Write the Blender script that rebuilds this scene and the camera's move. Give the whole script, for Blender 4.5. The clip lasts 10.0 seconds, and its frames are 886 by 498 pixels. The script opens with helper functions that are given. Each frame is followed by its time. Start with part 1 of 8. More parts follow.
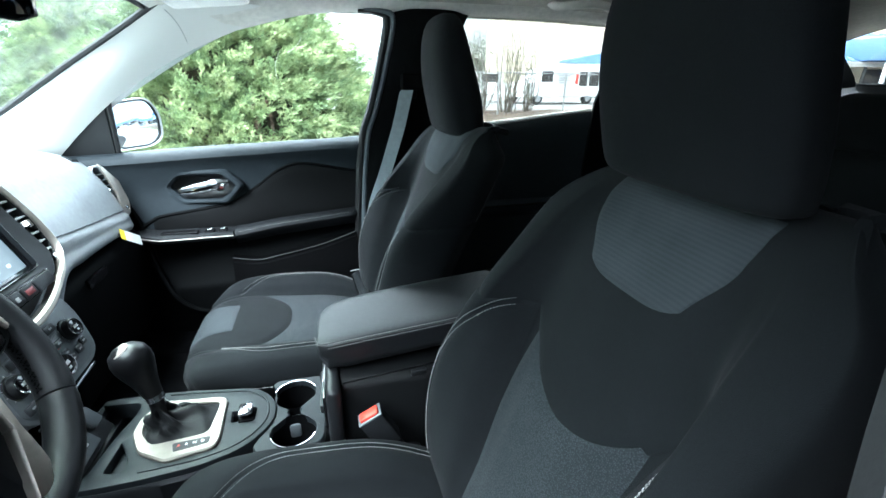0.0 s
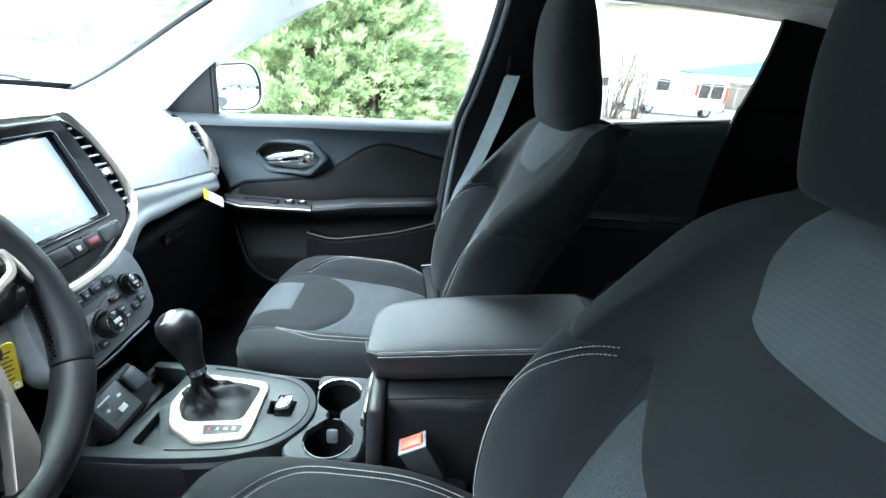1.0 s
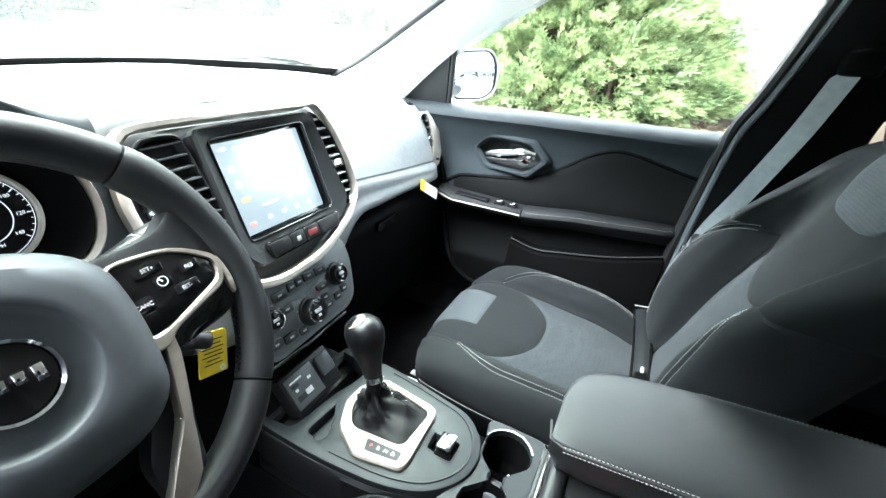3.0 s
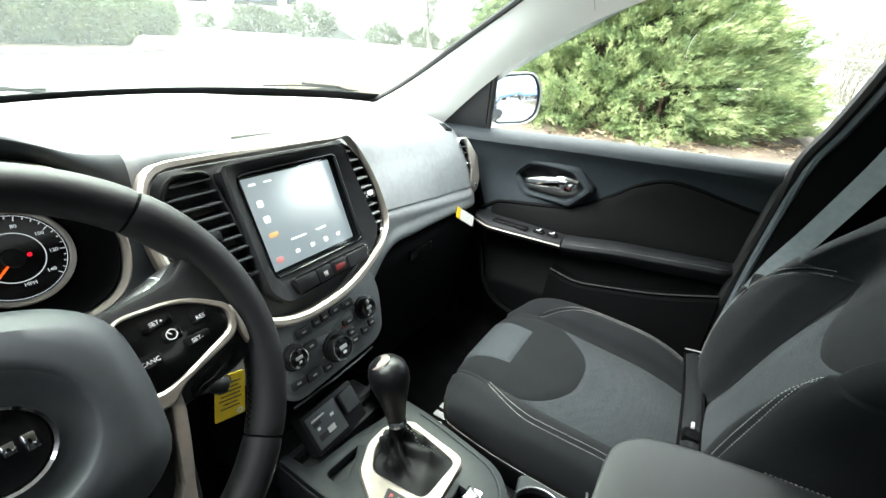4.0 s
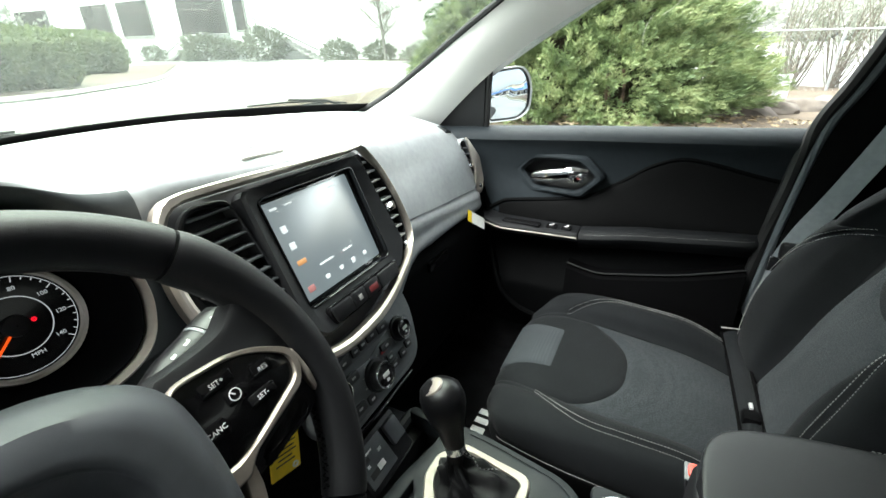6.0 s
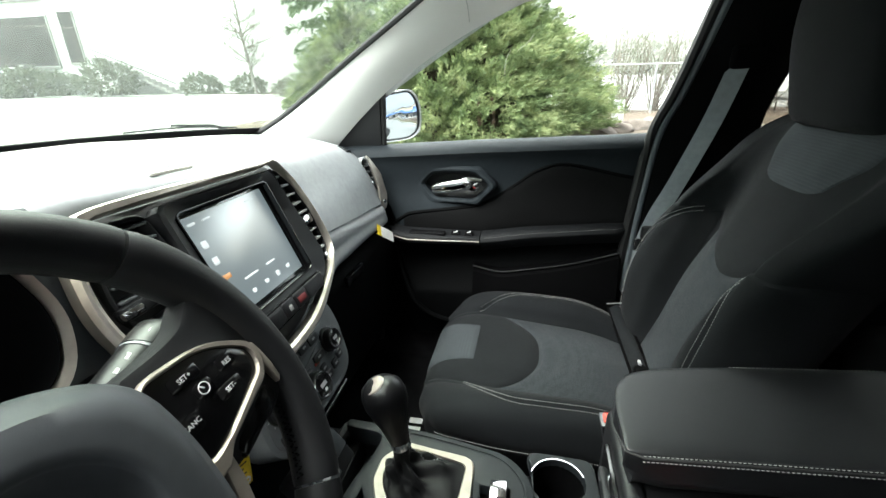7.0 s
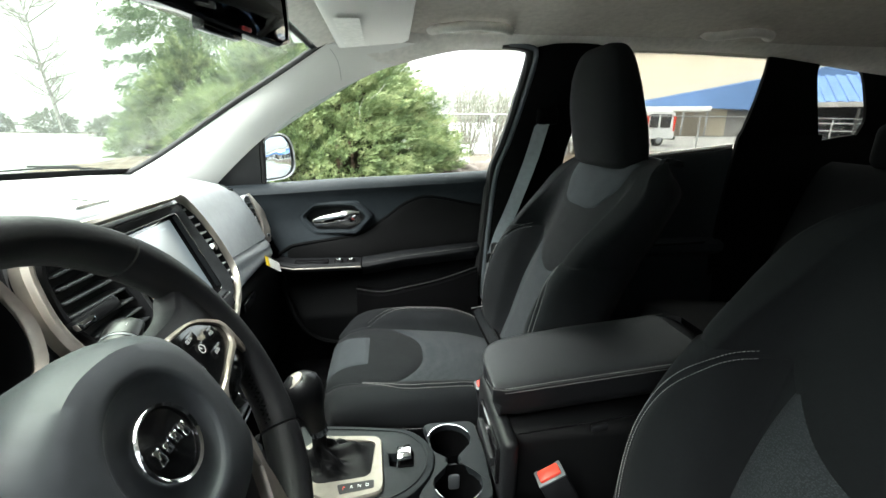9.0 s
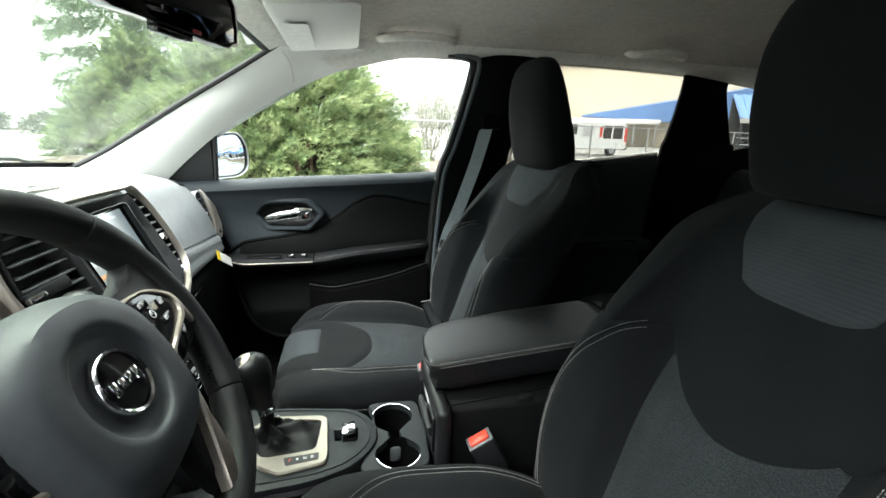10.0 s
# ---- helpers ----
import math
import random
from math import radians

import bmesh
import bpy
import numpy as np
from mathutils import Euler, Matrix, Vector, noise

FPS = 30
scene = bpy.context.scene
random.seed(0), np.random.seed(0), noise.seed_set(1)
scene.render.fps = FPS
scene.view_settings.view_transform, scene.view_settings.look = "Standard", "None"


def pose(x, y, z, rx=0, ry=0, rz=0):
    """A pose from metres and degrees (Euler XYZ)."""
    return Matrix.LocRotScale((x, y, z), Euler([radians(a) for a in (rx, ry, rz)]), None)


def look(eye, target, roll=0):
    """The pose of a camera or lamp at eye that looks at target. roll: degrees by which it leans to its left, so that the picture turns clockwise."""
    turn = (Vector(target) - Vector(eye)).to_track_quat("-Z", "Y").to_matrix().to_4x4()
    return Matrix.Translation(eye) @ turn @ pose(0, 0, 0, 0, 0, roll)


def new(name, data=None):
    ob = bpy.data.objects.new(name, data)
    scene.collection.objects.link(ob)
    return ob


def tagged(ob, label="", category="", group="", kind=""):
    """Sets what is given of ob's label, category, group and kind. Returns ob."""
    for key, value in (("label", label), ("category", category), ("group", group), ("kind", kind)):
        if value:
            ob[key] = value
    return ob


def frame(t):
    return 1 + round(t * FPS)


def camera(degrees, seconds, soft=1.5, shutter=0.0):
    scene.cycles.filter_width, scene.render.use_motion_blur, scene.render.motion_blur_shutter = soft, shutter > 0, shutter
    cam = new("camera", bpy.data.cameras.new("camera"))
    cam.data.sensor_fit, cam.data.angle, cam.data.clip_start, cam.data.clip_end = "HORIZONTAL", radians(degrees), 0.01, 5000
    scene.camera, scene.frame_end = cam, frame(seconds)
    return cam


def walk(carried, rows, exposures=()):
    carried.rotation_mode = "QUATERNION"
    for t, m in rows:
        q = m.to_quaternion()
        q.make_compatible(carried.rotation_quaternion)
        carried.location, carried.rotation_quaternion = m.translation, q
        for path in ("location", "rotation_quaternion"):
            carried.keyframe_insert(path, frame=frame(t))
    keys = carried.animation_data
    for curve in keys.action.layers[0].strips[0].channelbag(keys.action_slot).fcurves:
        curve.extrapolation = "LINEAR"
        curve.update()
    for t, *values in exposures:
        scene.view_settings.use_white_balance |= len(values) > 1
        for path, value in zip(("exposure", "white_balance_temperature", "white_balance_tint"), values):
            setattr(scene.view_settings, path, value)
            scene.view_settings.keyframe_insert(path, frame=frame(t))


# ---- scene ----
cam = camera(91.7, 10.0)
PATH = [
    (0, (-0.244, -0.760, 1.329), (0.241, 1.037, 0.594), 0.8),
    (0.5, (-0.223, -0.695, 1.309), (0.119, 1.148, 0.613), 3.4),
    (1, (-0.226, -0.627, 1.297), (-0.093, 1.213, 0.525), 5.6),
    (1.5, (-0.238, -0.572, 1.287), (-0.324, 1.215, 0.392), 6.7),
    (2, (-0.256, -0.525, 1.293), (-0.602, 1.197, 0.337), 7.3),
    (2.5, (-0.269, -0.484, 1.304), (-0.804, 1.188, 0.345), 6.9),
    (3, (-0.282, -0.459, 1.315), (-1.002, 1.162, 0.393), 5.7),
    (4.5, (-0.309, -0.393, 1.339), (-1.255, 1.141, 0.470), 3.6),
    (5, (-0.338, -0.391, 1.333), (-1.307, 1.125, 0.459), 1.8),
    (6.5, (-0.412, -0.437, 1.300), (-1.061, 1.275, 0.499), -1.6),
    (7, (-0.420, -0.476, 1.289), (-0.803, 1.343, 0.551), -1.2),
    (7.5, (-0.440, -0.521, 1.286), (-0.625, 1.341, 0.579), -2.4),
    (8, (-0.458, -0.577, 1.290), (-0.461, 1.324, 0.669), -1.3),
    (8.5, (-0.468, -0.625, 1.300), (-0.328, 1.286, 0.722), -0.1),
    (9, (-0.454, -0.665, 1.300), (-0.219, 1.239, 0.734), 0.4),
    (9.5, (-0.432, -0.711, 1.299), (-0.113, 1.184, 0.750), 1.2),
    (10, (-0.425, -0.752, 1.291), (-0.016, 1.131, 0.755), 1.9),
]
# the clip's camera opens up while it looks into the car and closes again
EXPOSURES = [(0.0, 4.3, 5400, 2), (0.5, 4.65, 5400, 2), (1.0, 5.0, 5400, 3), (2.0, 5.25, 5600, 4), (2.6, 5.25, 5700, 4), (3.0, 4.9, 5900, 5), (4.5, 3.9, 6400, 6), (5.2, 3.65, 6400, 6), (6.5, 3.3, 6400, 6), (8.0, 3.4, 6400, 6), (10.0, 3.55, 6400, 6)]
walk(cam, [(t, look(eye, target, roll)) for t, eye, target, roll in PATH], EXPOSURES)

# ---- light ----
world = bpy.data.worlds.new("overcast_sky")
scene.world = world
world.use_nodes = True
_w = world.node_tree
_w.nodes.clear()
_sky = _w.nodes.new("ShaderNodeTexSky")
_sky.sky_type = "NISHITA"
_sky.sun_disc = False
_sky.sun_elevation, _sky.sun_rotation = radians(56), radians(-45)
_sky.air_density, _sky.dust_density, _sky.ozone_density = 1.0, 6.0, 1.0
_hsv = _w.nodes.new("ShaderNodeHueSaturation")
_hsv.inputs["Saturation"].default_value = 0.22
_bg = _w.nodes.new("ShaderNodeBackground")
_bg.inputs["Strength"].default_value = 0.11
_wo = _w.nodes.new("ShaderNodeOutputWorld")
_w.links.new(_sky.outputs[0], _hsv.inputs["Color"])
_w.links.new(_hsv.outputs[0], _bg.inputs["Color"])
_w.links.new(_bg.outputs[0], _wo.inputs["Surface"])

sun = new("sun", bpy.data.lights.new("sun", "SUN"))
sun.data.energy, sun.data.angle, sun.data.color = 1.5, radians(50), (1.0, 0.985, 0.96)
sun.matrix_world = look((-33, -33, 68), (0, 0, 0))


# ---- materials ----
def material(name, color, rough=0.5, metal=0.0, spec=0.5, vary=0.0, vary_scale=6.0, grain=0.0, grain_scale=400.0,
             grain_kind="noise", coat=0.0, sheen=0.0, second=None, second_scale=3.0, second_amount=0.5, rough_vary=0.0):
    """A Principled surface with tone variation at two scales and fine relief, in metres."""
    m = bpy.data.materials.new(name)
    m.use_nodes = True
    nt = m.node_tree
    N, K = nt.nodes, nt.links
    b = N["Principled BSDF"]
    b.inputs["Roughness"].default_value = rough
    b.inputs["Metallic"].default_value = metal
    b.inputs["Specular IOR Level"].default_value = spec
    b.inputs["Coat Weight"].default_value = coat
    b.inputs["Sheen Weight"].default_value = sheen
    co = N.new("ShaderNodeTexCoord")
    col = None
    if vary or second:
        n1 = N.new("ShaderNodeTexNoise")
        n1.inputs["Scale"].default_value = second_scale if second else vary_scale
        n1.inputs["Detail"].default_value = 4
        K.new(co.outputs["Object"], n1.inputs["Vector"])
        n2 = N.new("ShaderNodeTexNoise")
        n2.inputs["Scale"].default_value = vary_scale * 12
        n2.inputs["Detail"].default_value = 2
        K.new(co.outputs["Object"], n2.inputs["Vector"])
        ramp = N.new("ShaderNodeMapRange")
        ramp.inputs[1].default_value, ramp.inputs[2].default_value = 0.35, 0.65
        K.new(n1.outputs["Fac"], ramp.inputs[0])
        mix = N.new("ShaderNodeMix")
        mix.data_type = "RGBA"
        a = tuple(c * (1 - vary) for c in color)
        c2 = second if second else tuple(min(1, c * (1 + vary)) for c in color)
        mix.inputs[6].default_value = (*(color if second else a), 1)
        mix.inputs[7].default_value = (*c2, 1)
        K.new(ramp.outputs[0], mix.inputs[0])
        mul = N.new("ShaderNodeMix")
        mul.data_type, mul.blend_type = "RGBA", "MULTIPLY"
        mul.inputs[0].default_value = 0.5
        r2 = N.new("ShaderNodeMapRange")
        r2.inputs[3].default_value, r2.inputs[4].default_value = 0.6, 1.4
        K.new(n2.outputs["Fac"], r2.inputs[0])
        K.new(mix.outputs[2], mul.inputs[6])
        K.new(r2.outputs[0], mul.inputs[7])
        K.new(mul.outputs[2], b.inputs["Base Color"])
        if rough_vary:
            r3 = N.new("ShaderNodeMapRange")
            r3.inputs[3].default_value, r3.inputs[4].default_value = rough - rough_vary, rough + rough_vary
            K.new(n1.outputs["Fac"], r3.inputs[0])
            K.new(r3.outputs[0], b.inputs["Roughness"])
    else:
        b.inputs["Base Color"].default_value = (*color, 1)
    if grain:
        bump = N.new("ShaderNodeBump")
        bump.inputs["Strength"].default_value = grain
        bump.inputs["Distance"].default_value = 0.001
        if grain_kind == "noise":
            g = N.new("ShaderNodeTexNoise")
            g.inputs["Scale"].default_value = grain_scale
            g.inputs["Detail"].default_value = 3
            h = g.outputs["Fac"]
        elif grain_kind == "cell":
            g = N.new("ShaderNodeTexVoronoi")
            g.feature = "DISTANCE_TO_EDGE"
            g.inputs["Scale"].default_value = grain_scale
            mr = N.new("ShaderNodeMapRange")
            mr.inputs[2].default_value = 0.12
            K.new(g.outputs["Distance"], mr.inputs[0])
            h = mr.outputs[0]
        else:
            g = N.new("ShaderNodeTexVoronoi")
            g.inputs["Scale"].default_value = grain_scale
            g.inputs["Randomness"].default_value = 0.25
            h = g.outputs["Distance"]
        K.new(co.outputs["Object"], g.inputs["Vector"])
        K.new(h, bump.inputs["Height"])
        K.new(bump.outputs[0], b.inputs["Normal"])
    return m


def weave(name, dark, light, scale, stretch=(1, 1, 1), bump=0.6, rough=0.9, ribs=0.0, loose=0.8):
    """Knitted seat cloth: rows of raised yarn with light flecks."""
    m = bpy.data.materials.new(name)
    m.use_nodes = True
    N, K = m.node_tree.nodes, m.node_tree.links
    b = N["Principled BSDF"]
    b.inputs["Roughness"].default_value = rough
    b.inputs["Specular IOR Level"].default_value = 0.12
    b.inputs["Sheen Weight"].default_value = 0.02
    co = N.new("ShaderNodeTexCoord")
    mp = N.new("ShaderNodeMapping")
    mp.inputs["Scale"].default_value = stretch
    K.new(co.outputs["Object"], mp.inputs["Vector"])
    v = N.new("ShaderNodeTexVoronoi")
    v.inputs["Scale"].default_value = scale
    v.inputs["Randomness"].default_value = loose
    K.new(mp.outputs[0], v.inputs["Vector"])
    n = N.new("ShaderNodeTexNoise")
    n.inputs["Scale"].default_value = 14
    n.inputs["Detail"].default_value = 5
    K.new(co.outputs["Object"], n.inputs["Vector"])
    add = N.new("ShaderNodeMath")
    add.operation = "MULTIPLY_ADD"
    add.inputs[1].default_value = 0.5
    K.new(n.outputs["Fac"], add.inputs[0])
    K.new(v.outputs["Distance"], add.inputs[2])
    if ribs:
        # raised ribs that run across the seat
        wv = N.new("ShaderNodeTexWave")
        wv.bands_direction = "DIAGONAL"
        wv.inputs["Scale"].default_value = ribs
        wv.inputs["Distortion"].default_value = 0.6
        wm = N.new("ShaderNodeMapping")
        wm.inputs["Scale"].default_value = (1, 0, 1)
        K.new(co.outputs["Object"], wm.inputs["Vector"])
        K.new(wm.outputs[0], wv.inputs["Vector"])
        half = N.new("ShaderNodeMath")
        half.operation = "MULTIPLY_ADD"
        half.inputs[1].default_value = 0.12
        half.inputs[2].default_value = 0.30
        K.new(wv.outputs["Fac"], half.inputs[0])
        K.new(half.outputs[0], add.inputs[2])
    mr = N.new("ShaderNodeMapRange")
    mr.inputs[1].default_value, mr.inputs[2].default_value = 0.3, 0.85
    K.new(add.outputs[0], mr.inputs[0])
    mix = N.new("ShaderNodeMix")
    mix.data_type = "RGBA"
    mix.inputs[6].default_value = (*light, 1)
    mix.inputs[7].default_value = (*dark, 1)
    K.new(mr.outputs[0], mix.inputs[0])
    K.new(mix.outputs[2], b.inputs["Base Color"])
    bp = N.new("ShaderNodeBump")
    bp.invert = True
    bp.inputs["Strength"].default_value = bump
    bp.inputs["Distance"].default_value = 0.0015
    K.new(v.outputs["Distance"], bp.inputs["Height"])
    K.new(bp.outputs[0], b.inputs["Normal"])
    return m


def glow(name, color, strength, rough=0.3, spec=0.5, base=0.5, coat=0.0):
    m = bpy.data.materials.new(name)
    m.use_nodes = True
    b = m.node_tree.nodes["Principled BSDF"]
    b.inputs["Base Color"].default_value = (*[c * base for c in color], 1)
    b.inputs["Emission Color"].default_value = (*color, 1)
    b.inputs["Emission Strength"].default_value = strength
    b.inputs["Roughness"].default_value = rough
    b.inputs["Specular IOR Level"].default_value = spec
    b.inputs["Coat Weight"].default_value = coat
    b.inputs["Coat Roughness"].default_value = rough
    b.inputs["Coat IOR"].default_value = 4.2
    return m


def pane_material(name, tint, gloss, haze=0.0):
    """Thin car glass: clear, with the mirror gloss that Fresnel gives; haze mixes in a milky veil."""
    m = bpy.data.materials.new(name)
    m.use_nodes = True
    N, K = m.node_tree.nodes, m.node_tree.links
    N.clear()
    out = N.new("ShaderNodeOutputMaterial")
    tr = N.new("ShaderNodeBsdfTransparent")
    tr.inputs[0].default_value = (*tint, 1)
    gl = N.new("ShaderNodeBsdfGlossy")
    gl.inputs["Roughness"].default_value = 0.02
    fr = N.new("ShaderNodeLayerWeight")
    fr.inputs[0].default_value = 0.5
    pw = N.new("ShaderNodeMath")
    pw.operation = "POWER"
    pw.inputs[1].default_value = 4.0
    K.new(fr.outputs["Facing"], pw.inputs[0])
    mu = N.new("ShaderNodeMath")
    mu.operation = "MULTIPLY_ADD"
    mu.inputs[1].default_value = gloss
    mu.inputs[2].default_value = 0.02
    K.new(pw.outputs[0], mu.inputs[0])
    mx = N.new("ShaderNodeMixShader")
    K.new(mu.outputs[0], mx.inputs[0])
    K.new(tr.outputs[0], mx.inputs[1])
    K.new(gl.outputs[0], mx.inputs[2])
    last = mx.outputs[0]
    if haze:
        df = N.new("ShaderNodeBsdfTranslucent")
        df.inputs[0].default_value = (0.8, 0.82, 0.82, 1)
        no = N.new("ShaderNodeTexNoise")
        no.inputs["Scale"].default_value = 2.5
        mr = N.new("ShaderNodeMapRange")
        mr.inputs[3].default_value, mr.inputs[4].default_value = haze * 0.6, haze * 1.4
        K.new(no.outputs["Fac"], mr.inputs[0])
        m2 = N.new("ShaderNodeMixShader")
        K.new(mr.outputs[0], m2.inputs[0])
        K.new(last, m2.inputs[1])
        K.new(df.outputs[0], m2.inputs[2])
        last = m2.outputs[0]
    K.new(last, out.inputs[0])
    return m


M_BLACK = material("black_grained_plastic", (0.0085, 0.009, 0.010), 0.46, spec=0.35, vary=0.15, grain=0.35, grain_scale=900, rough_vary=0.06)
M_DARK = material("black_carpet", (0.006, 0.006, 0.0065), 0.95, spec=0.05, vary=0.3, vary_scale=20, grain=0.8, grain_scale=500)
M_DASH = material("soft_grained_dash_skin", (0.262, 0.276, 0.284), 0.42, vary=0.1, grain=0.09, grain_scale=1100, grain_kind="cell", rough_vary=0.05)
M_DOOR = material("soft_grained_door_skin", (0.0155, 0.0204, 0.0243), 0.66, spec=0.22, vary=0.12, grain=0.2, grain_scale=1100, grain_kind="cell", rough_vary=0.05)
M_CLOTH = weave("black_seat_cloth", (0.0054, 0.0061, 0.0069), (0.0122, 0.0136, 0.0152), 1500, bump=0.25)
M_INSERT = weave("charcoal_knit_cloth", (0.0182, 0.0207, 0.0229), (0.0400, 0.0448, 0.0489), 430, (1, 1.0, 1.0), bump=0.6, loose=0.75)
M_PATCH = weave("ribbed_grey_cloth", (0.0195, 0.0223, 0.0250), (0.0475, 0.0532, 0.0584), 900, (1, 1.0, 2.0), bump=0.4, ribs=85)
M_LEATHER = material("black_leather", (0.0085, 0.009, 0.010), 0.46, spec=0.32, vary=0.12, grain=0.2, grain_scale=1100, grain_kind="cell", rough_vary=0.06)
M_THREAD = material("light_grey_thread", (0.27, 0.27, 0.26), 0.8, vary=0.15, vary_scale=200)
M_SATIN = material("satin_champagne_metal", (0.60, 0.55, 0.485), 0.36, metal=0.85, vary=0.05, grain=0.05, grain_scale=1500)
M_SPOKE = material("dull_champagne_metal", (0.43, 0.385, 0.33), 0.40, metal=0.8, vary=0.05, grain=0.05, grain_scale=1500)
M_FASCIA = material("dark_grained_fascia", (0.034, 0.039, 0.043), 0.5, spec=0.35, vary=0.1, grain=0.35, grain_scale=900, grain_kind="cell")
M_CHROME = material("polished_chrome", (0.85, 0.85, 0.86), 0.09, metal=1.0)
M_LINER = material("light_headliner_cloth", (0.50, 0.468, 0.42), 0.95, spec=0.2, vary=0.05, grain=0.5, grain_scale=900)
M_RAIL = material("light_rail_cloth", (0.70, 0.675, 0.63), 0.9, spec=0.2, vary=0.04, grain=0.4, grain_scale=900)
M_PILLAR = material("light_pillar_trim", (0.74, 0.73, 0.70), 0.55, spec=0.4, grain=0.15, grain_scale=1400)
M_JOINT = material("grey_joint_shadow_gap", (0.42, 0.415, 0.40), 0.8, vary=0.1)
M_GLOSS = material("gloss_black_plastic", (0.006, 0.006, 0.0065), 0.16, vary=0.1, coat=0.3)
M_RUBBER = material("black_rubber", (0.008, 0.008, 0.0085), 0.6, vary=0.2, grain=0.2, grain_scale=300)
M_RED = material("red_release_button", (0.75, 0.06, 0.035), 0.4, vary=0.08)
M_BELT = material("grey_seat_webbing", (0.20, 0.222, 0.24), 0.7, vary=0.1, grain=0.6, grain_scale=700)
M_YELLOW = material("yellow_tag_card", (0.85, 0.60, 0.02), 0.6, vary=0.06)
M_WHITE = material("white_print", (0.75, 0.75, 0.74), 0.6, vary=0.05)
M_PAPER = material("white_paper", (0.8, 0.79, 0.76), 0.8, vary=0.04)
M_INK = material("black_ink", (0.03, 0.03, 0.03), 0.7, vary=0.1)
M_MIRROR = material("mirror_glass", (0.36, 0.39, 0.42), 0.015, metal=1.0)
M_DIM = material("dimmed_mirror_glass", (0.05, 0.052, 0.055), 0.06, metal=1.0)
M_SILVER = material("silver_car_paint", (0.50, 0.51, 0.52), 0.3, metal=0.5, coat=0.5, vary=0.04)
M_GLASS = pane_material("door_glass", (0.93, 0.96, 0.94), 0.5)
# haze here imitates the veil of the dash reflected in the glass
M_SHIELD = pane_material("windshield_glass", (0.74, 0.80, 0.745), 0.5, haze=0.006)
M_PRIVACY = pane_material("tinted_rear_glass", (0.06, 0.065, 0.06), 0.5)
M_REAR = pane_material("lightly_tinted_glass", (0.50, 0.505, 0.48), 0.5)
M_AIRBAG = material("grey_black_airbag_skin", (0.043, 0.0485, 0.0525), 0.48, spec=0.36, vary=0.08, grain=0.15, grain_scale=1200, grain_kind="cell")
M_BOOT = material("soft_black_boot_leather", (0.0032, 0.0035, 0.0038), 0.55, spec=0.22, vary=0.15, grain=0.25, grain_scale=900, grain_kind="cell")
M_BEZEL = material("satin_gear_bezel_metal", (0.27, 0.245, 0.21), 0.5, metal=0.6, vary=0.05, grain=0.05, grain_scale=1500)
M_PANEL = material("grey_control_panel_plastic", (0.115, 0.125, 0.131), 0.42, vary=0.1, grain=0.12, grain_scale=1200)
M_TRIMCLOTH = weave("black_door_cloth", (0.0028, 0.0029, 0.0031), (0.006, 0.0062, 0.0066), 1500, bump=0.25)
M_KNOB = material("smooth_black_leather", (0.0032, 0.0034, 0.0038), 0.34, spec=0.35, vary=0.1, grain=0.12, grain_scale=1100, grain_kind="cell")
M_CAVE = material("matt_black_lining", (0.002, 0.002, 0.0022), 0.8, spec=0.03, vary=0.2)
# also blackens the lower door skin, in place of shade
M_LOWER = material("black_hard_plastic", (0.0020, 0.0022, 0.0024), 0.7, spec=0.06, vary=0.15, grain=0.3, grain_scale=1000)
M_ARM = material("black_armrest_leather", (0.0108, 0.0116, 0.0128), 0.42, vary=0.12, grain=0.2, grain_scale=1100, grain_kind="cell", rough_vary=0.06)
M_STACK = material("dark_grey_stack_plastic", (0.020, 0.0215, 0.023), 0.4, spec=0.45, vary=0.1, grain=0.1, grain_scale=1200)
# louvre plastic paled to carry the sky's reflection on the right vent
M_LOUVRE_LIT = material("sky_lit_louvre_plastic", (0.34, 0.35, 0.355), 0.4, spec=0.5, vary=0.1)
M_LOUVRE = material("grey_black_louvre_plastic", (0.075, 0.080, 0.084), 0.32, spec=0.6, vary=0.1)
M_SOCKET = material("grey_socket_plastic", (0.085, 0.093, 0.098), 0.4, vary=0.1)
M_CONSOLE = material("dark_grey_console_plastic", (0.0098, 0.0120, 0.0137), 0.50, spec=0.25, vary=0.12, grain=0.15, grain_scale=1200)
M_MARK = material("grey_white_print", (0.34, 0.345, 0.345), 0.6, vary=0.05)
M_PAD = material("black_soft_door_pad", (0.0075, 0.0082, 0.0092), 0.62, spec=0.2, vary=0.12, grain=0.2, grain_scale=1100, grain_kind="cell")
M_NEEDLE = glow("orange_needle", (1.0, 0.10, 0.01), 0.10)
M_WARN = glow("red_warning_lamp", (1.0, 0.01, 0.03), 0.09)
M_DIAL = glow("lit_dial_print", (0.75, 0.78, 0.8), 0.05)


# ---- mesh helpers ----
def thing(name, label, category, group="", kind="", at=(0, 0, 0)):
    ob = new(name)
    ob.location = at
    return tagged(ob, label, category, group, kind)


def part(name, bm, mat, parent=None, label="", smooth=True, kind=""):
    """Links a bmesh as one mesh object, under a thing or a part."""
    me = bpy.data.meshes.new(name)
    if smooth:
        for f in bm.faces:
            f.smooth = True
    bm.to_mesh(me)
    bm.free()
    me.materials.append(mat)
    if smooth:
        me.set_sharp_from_angle(angle=radians(38))
    ob = new(name, me)
    if parent is not None:
        ob.parent = parent
        pm = parent
        off = Vector((0, 0, 0))
        while pm is not None:
            off += pm.location
            pm = pm.parent
        ob.location = -off
    return tagged(ob, label, kind=kind)


def single(name, bm, mat, label, category, group="", kind="", smooth=True):
    ob = part(name, bm, mat, None, "", smooth)
    return tagged(ob, label, category, group, kind)


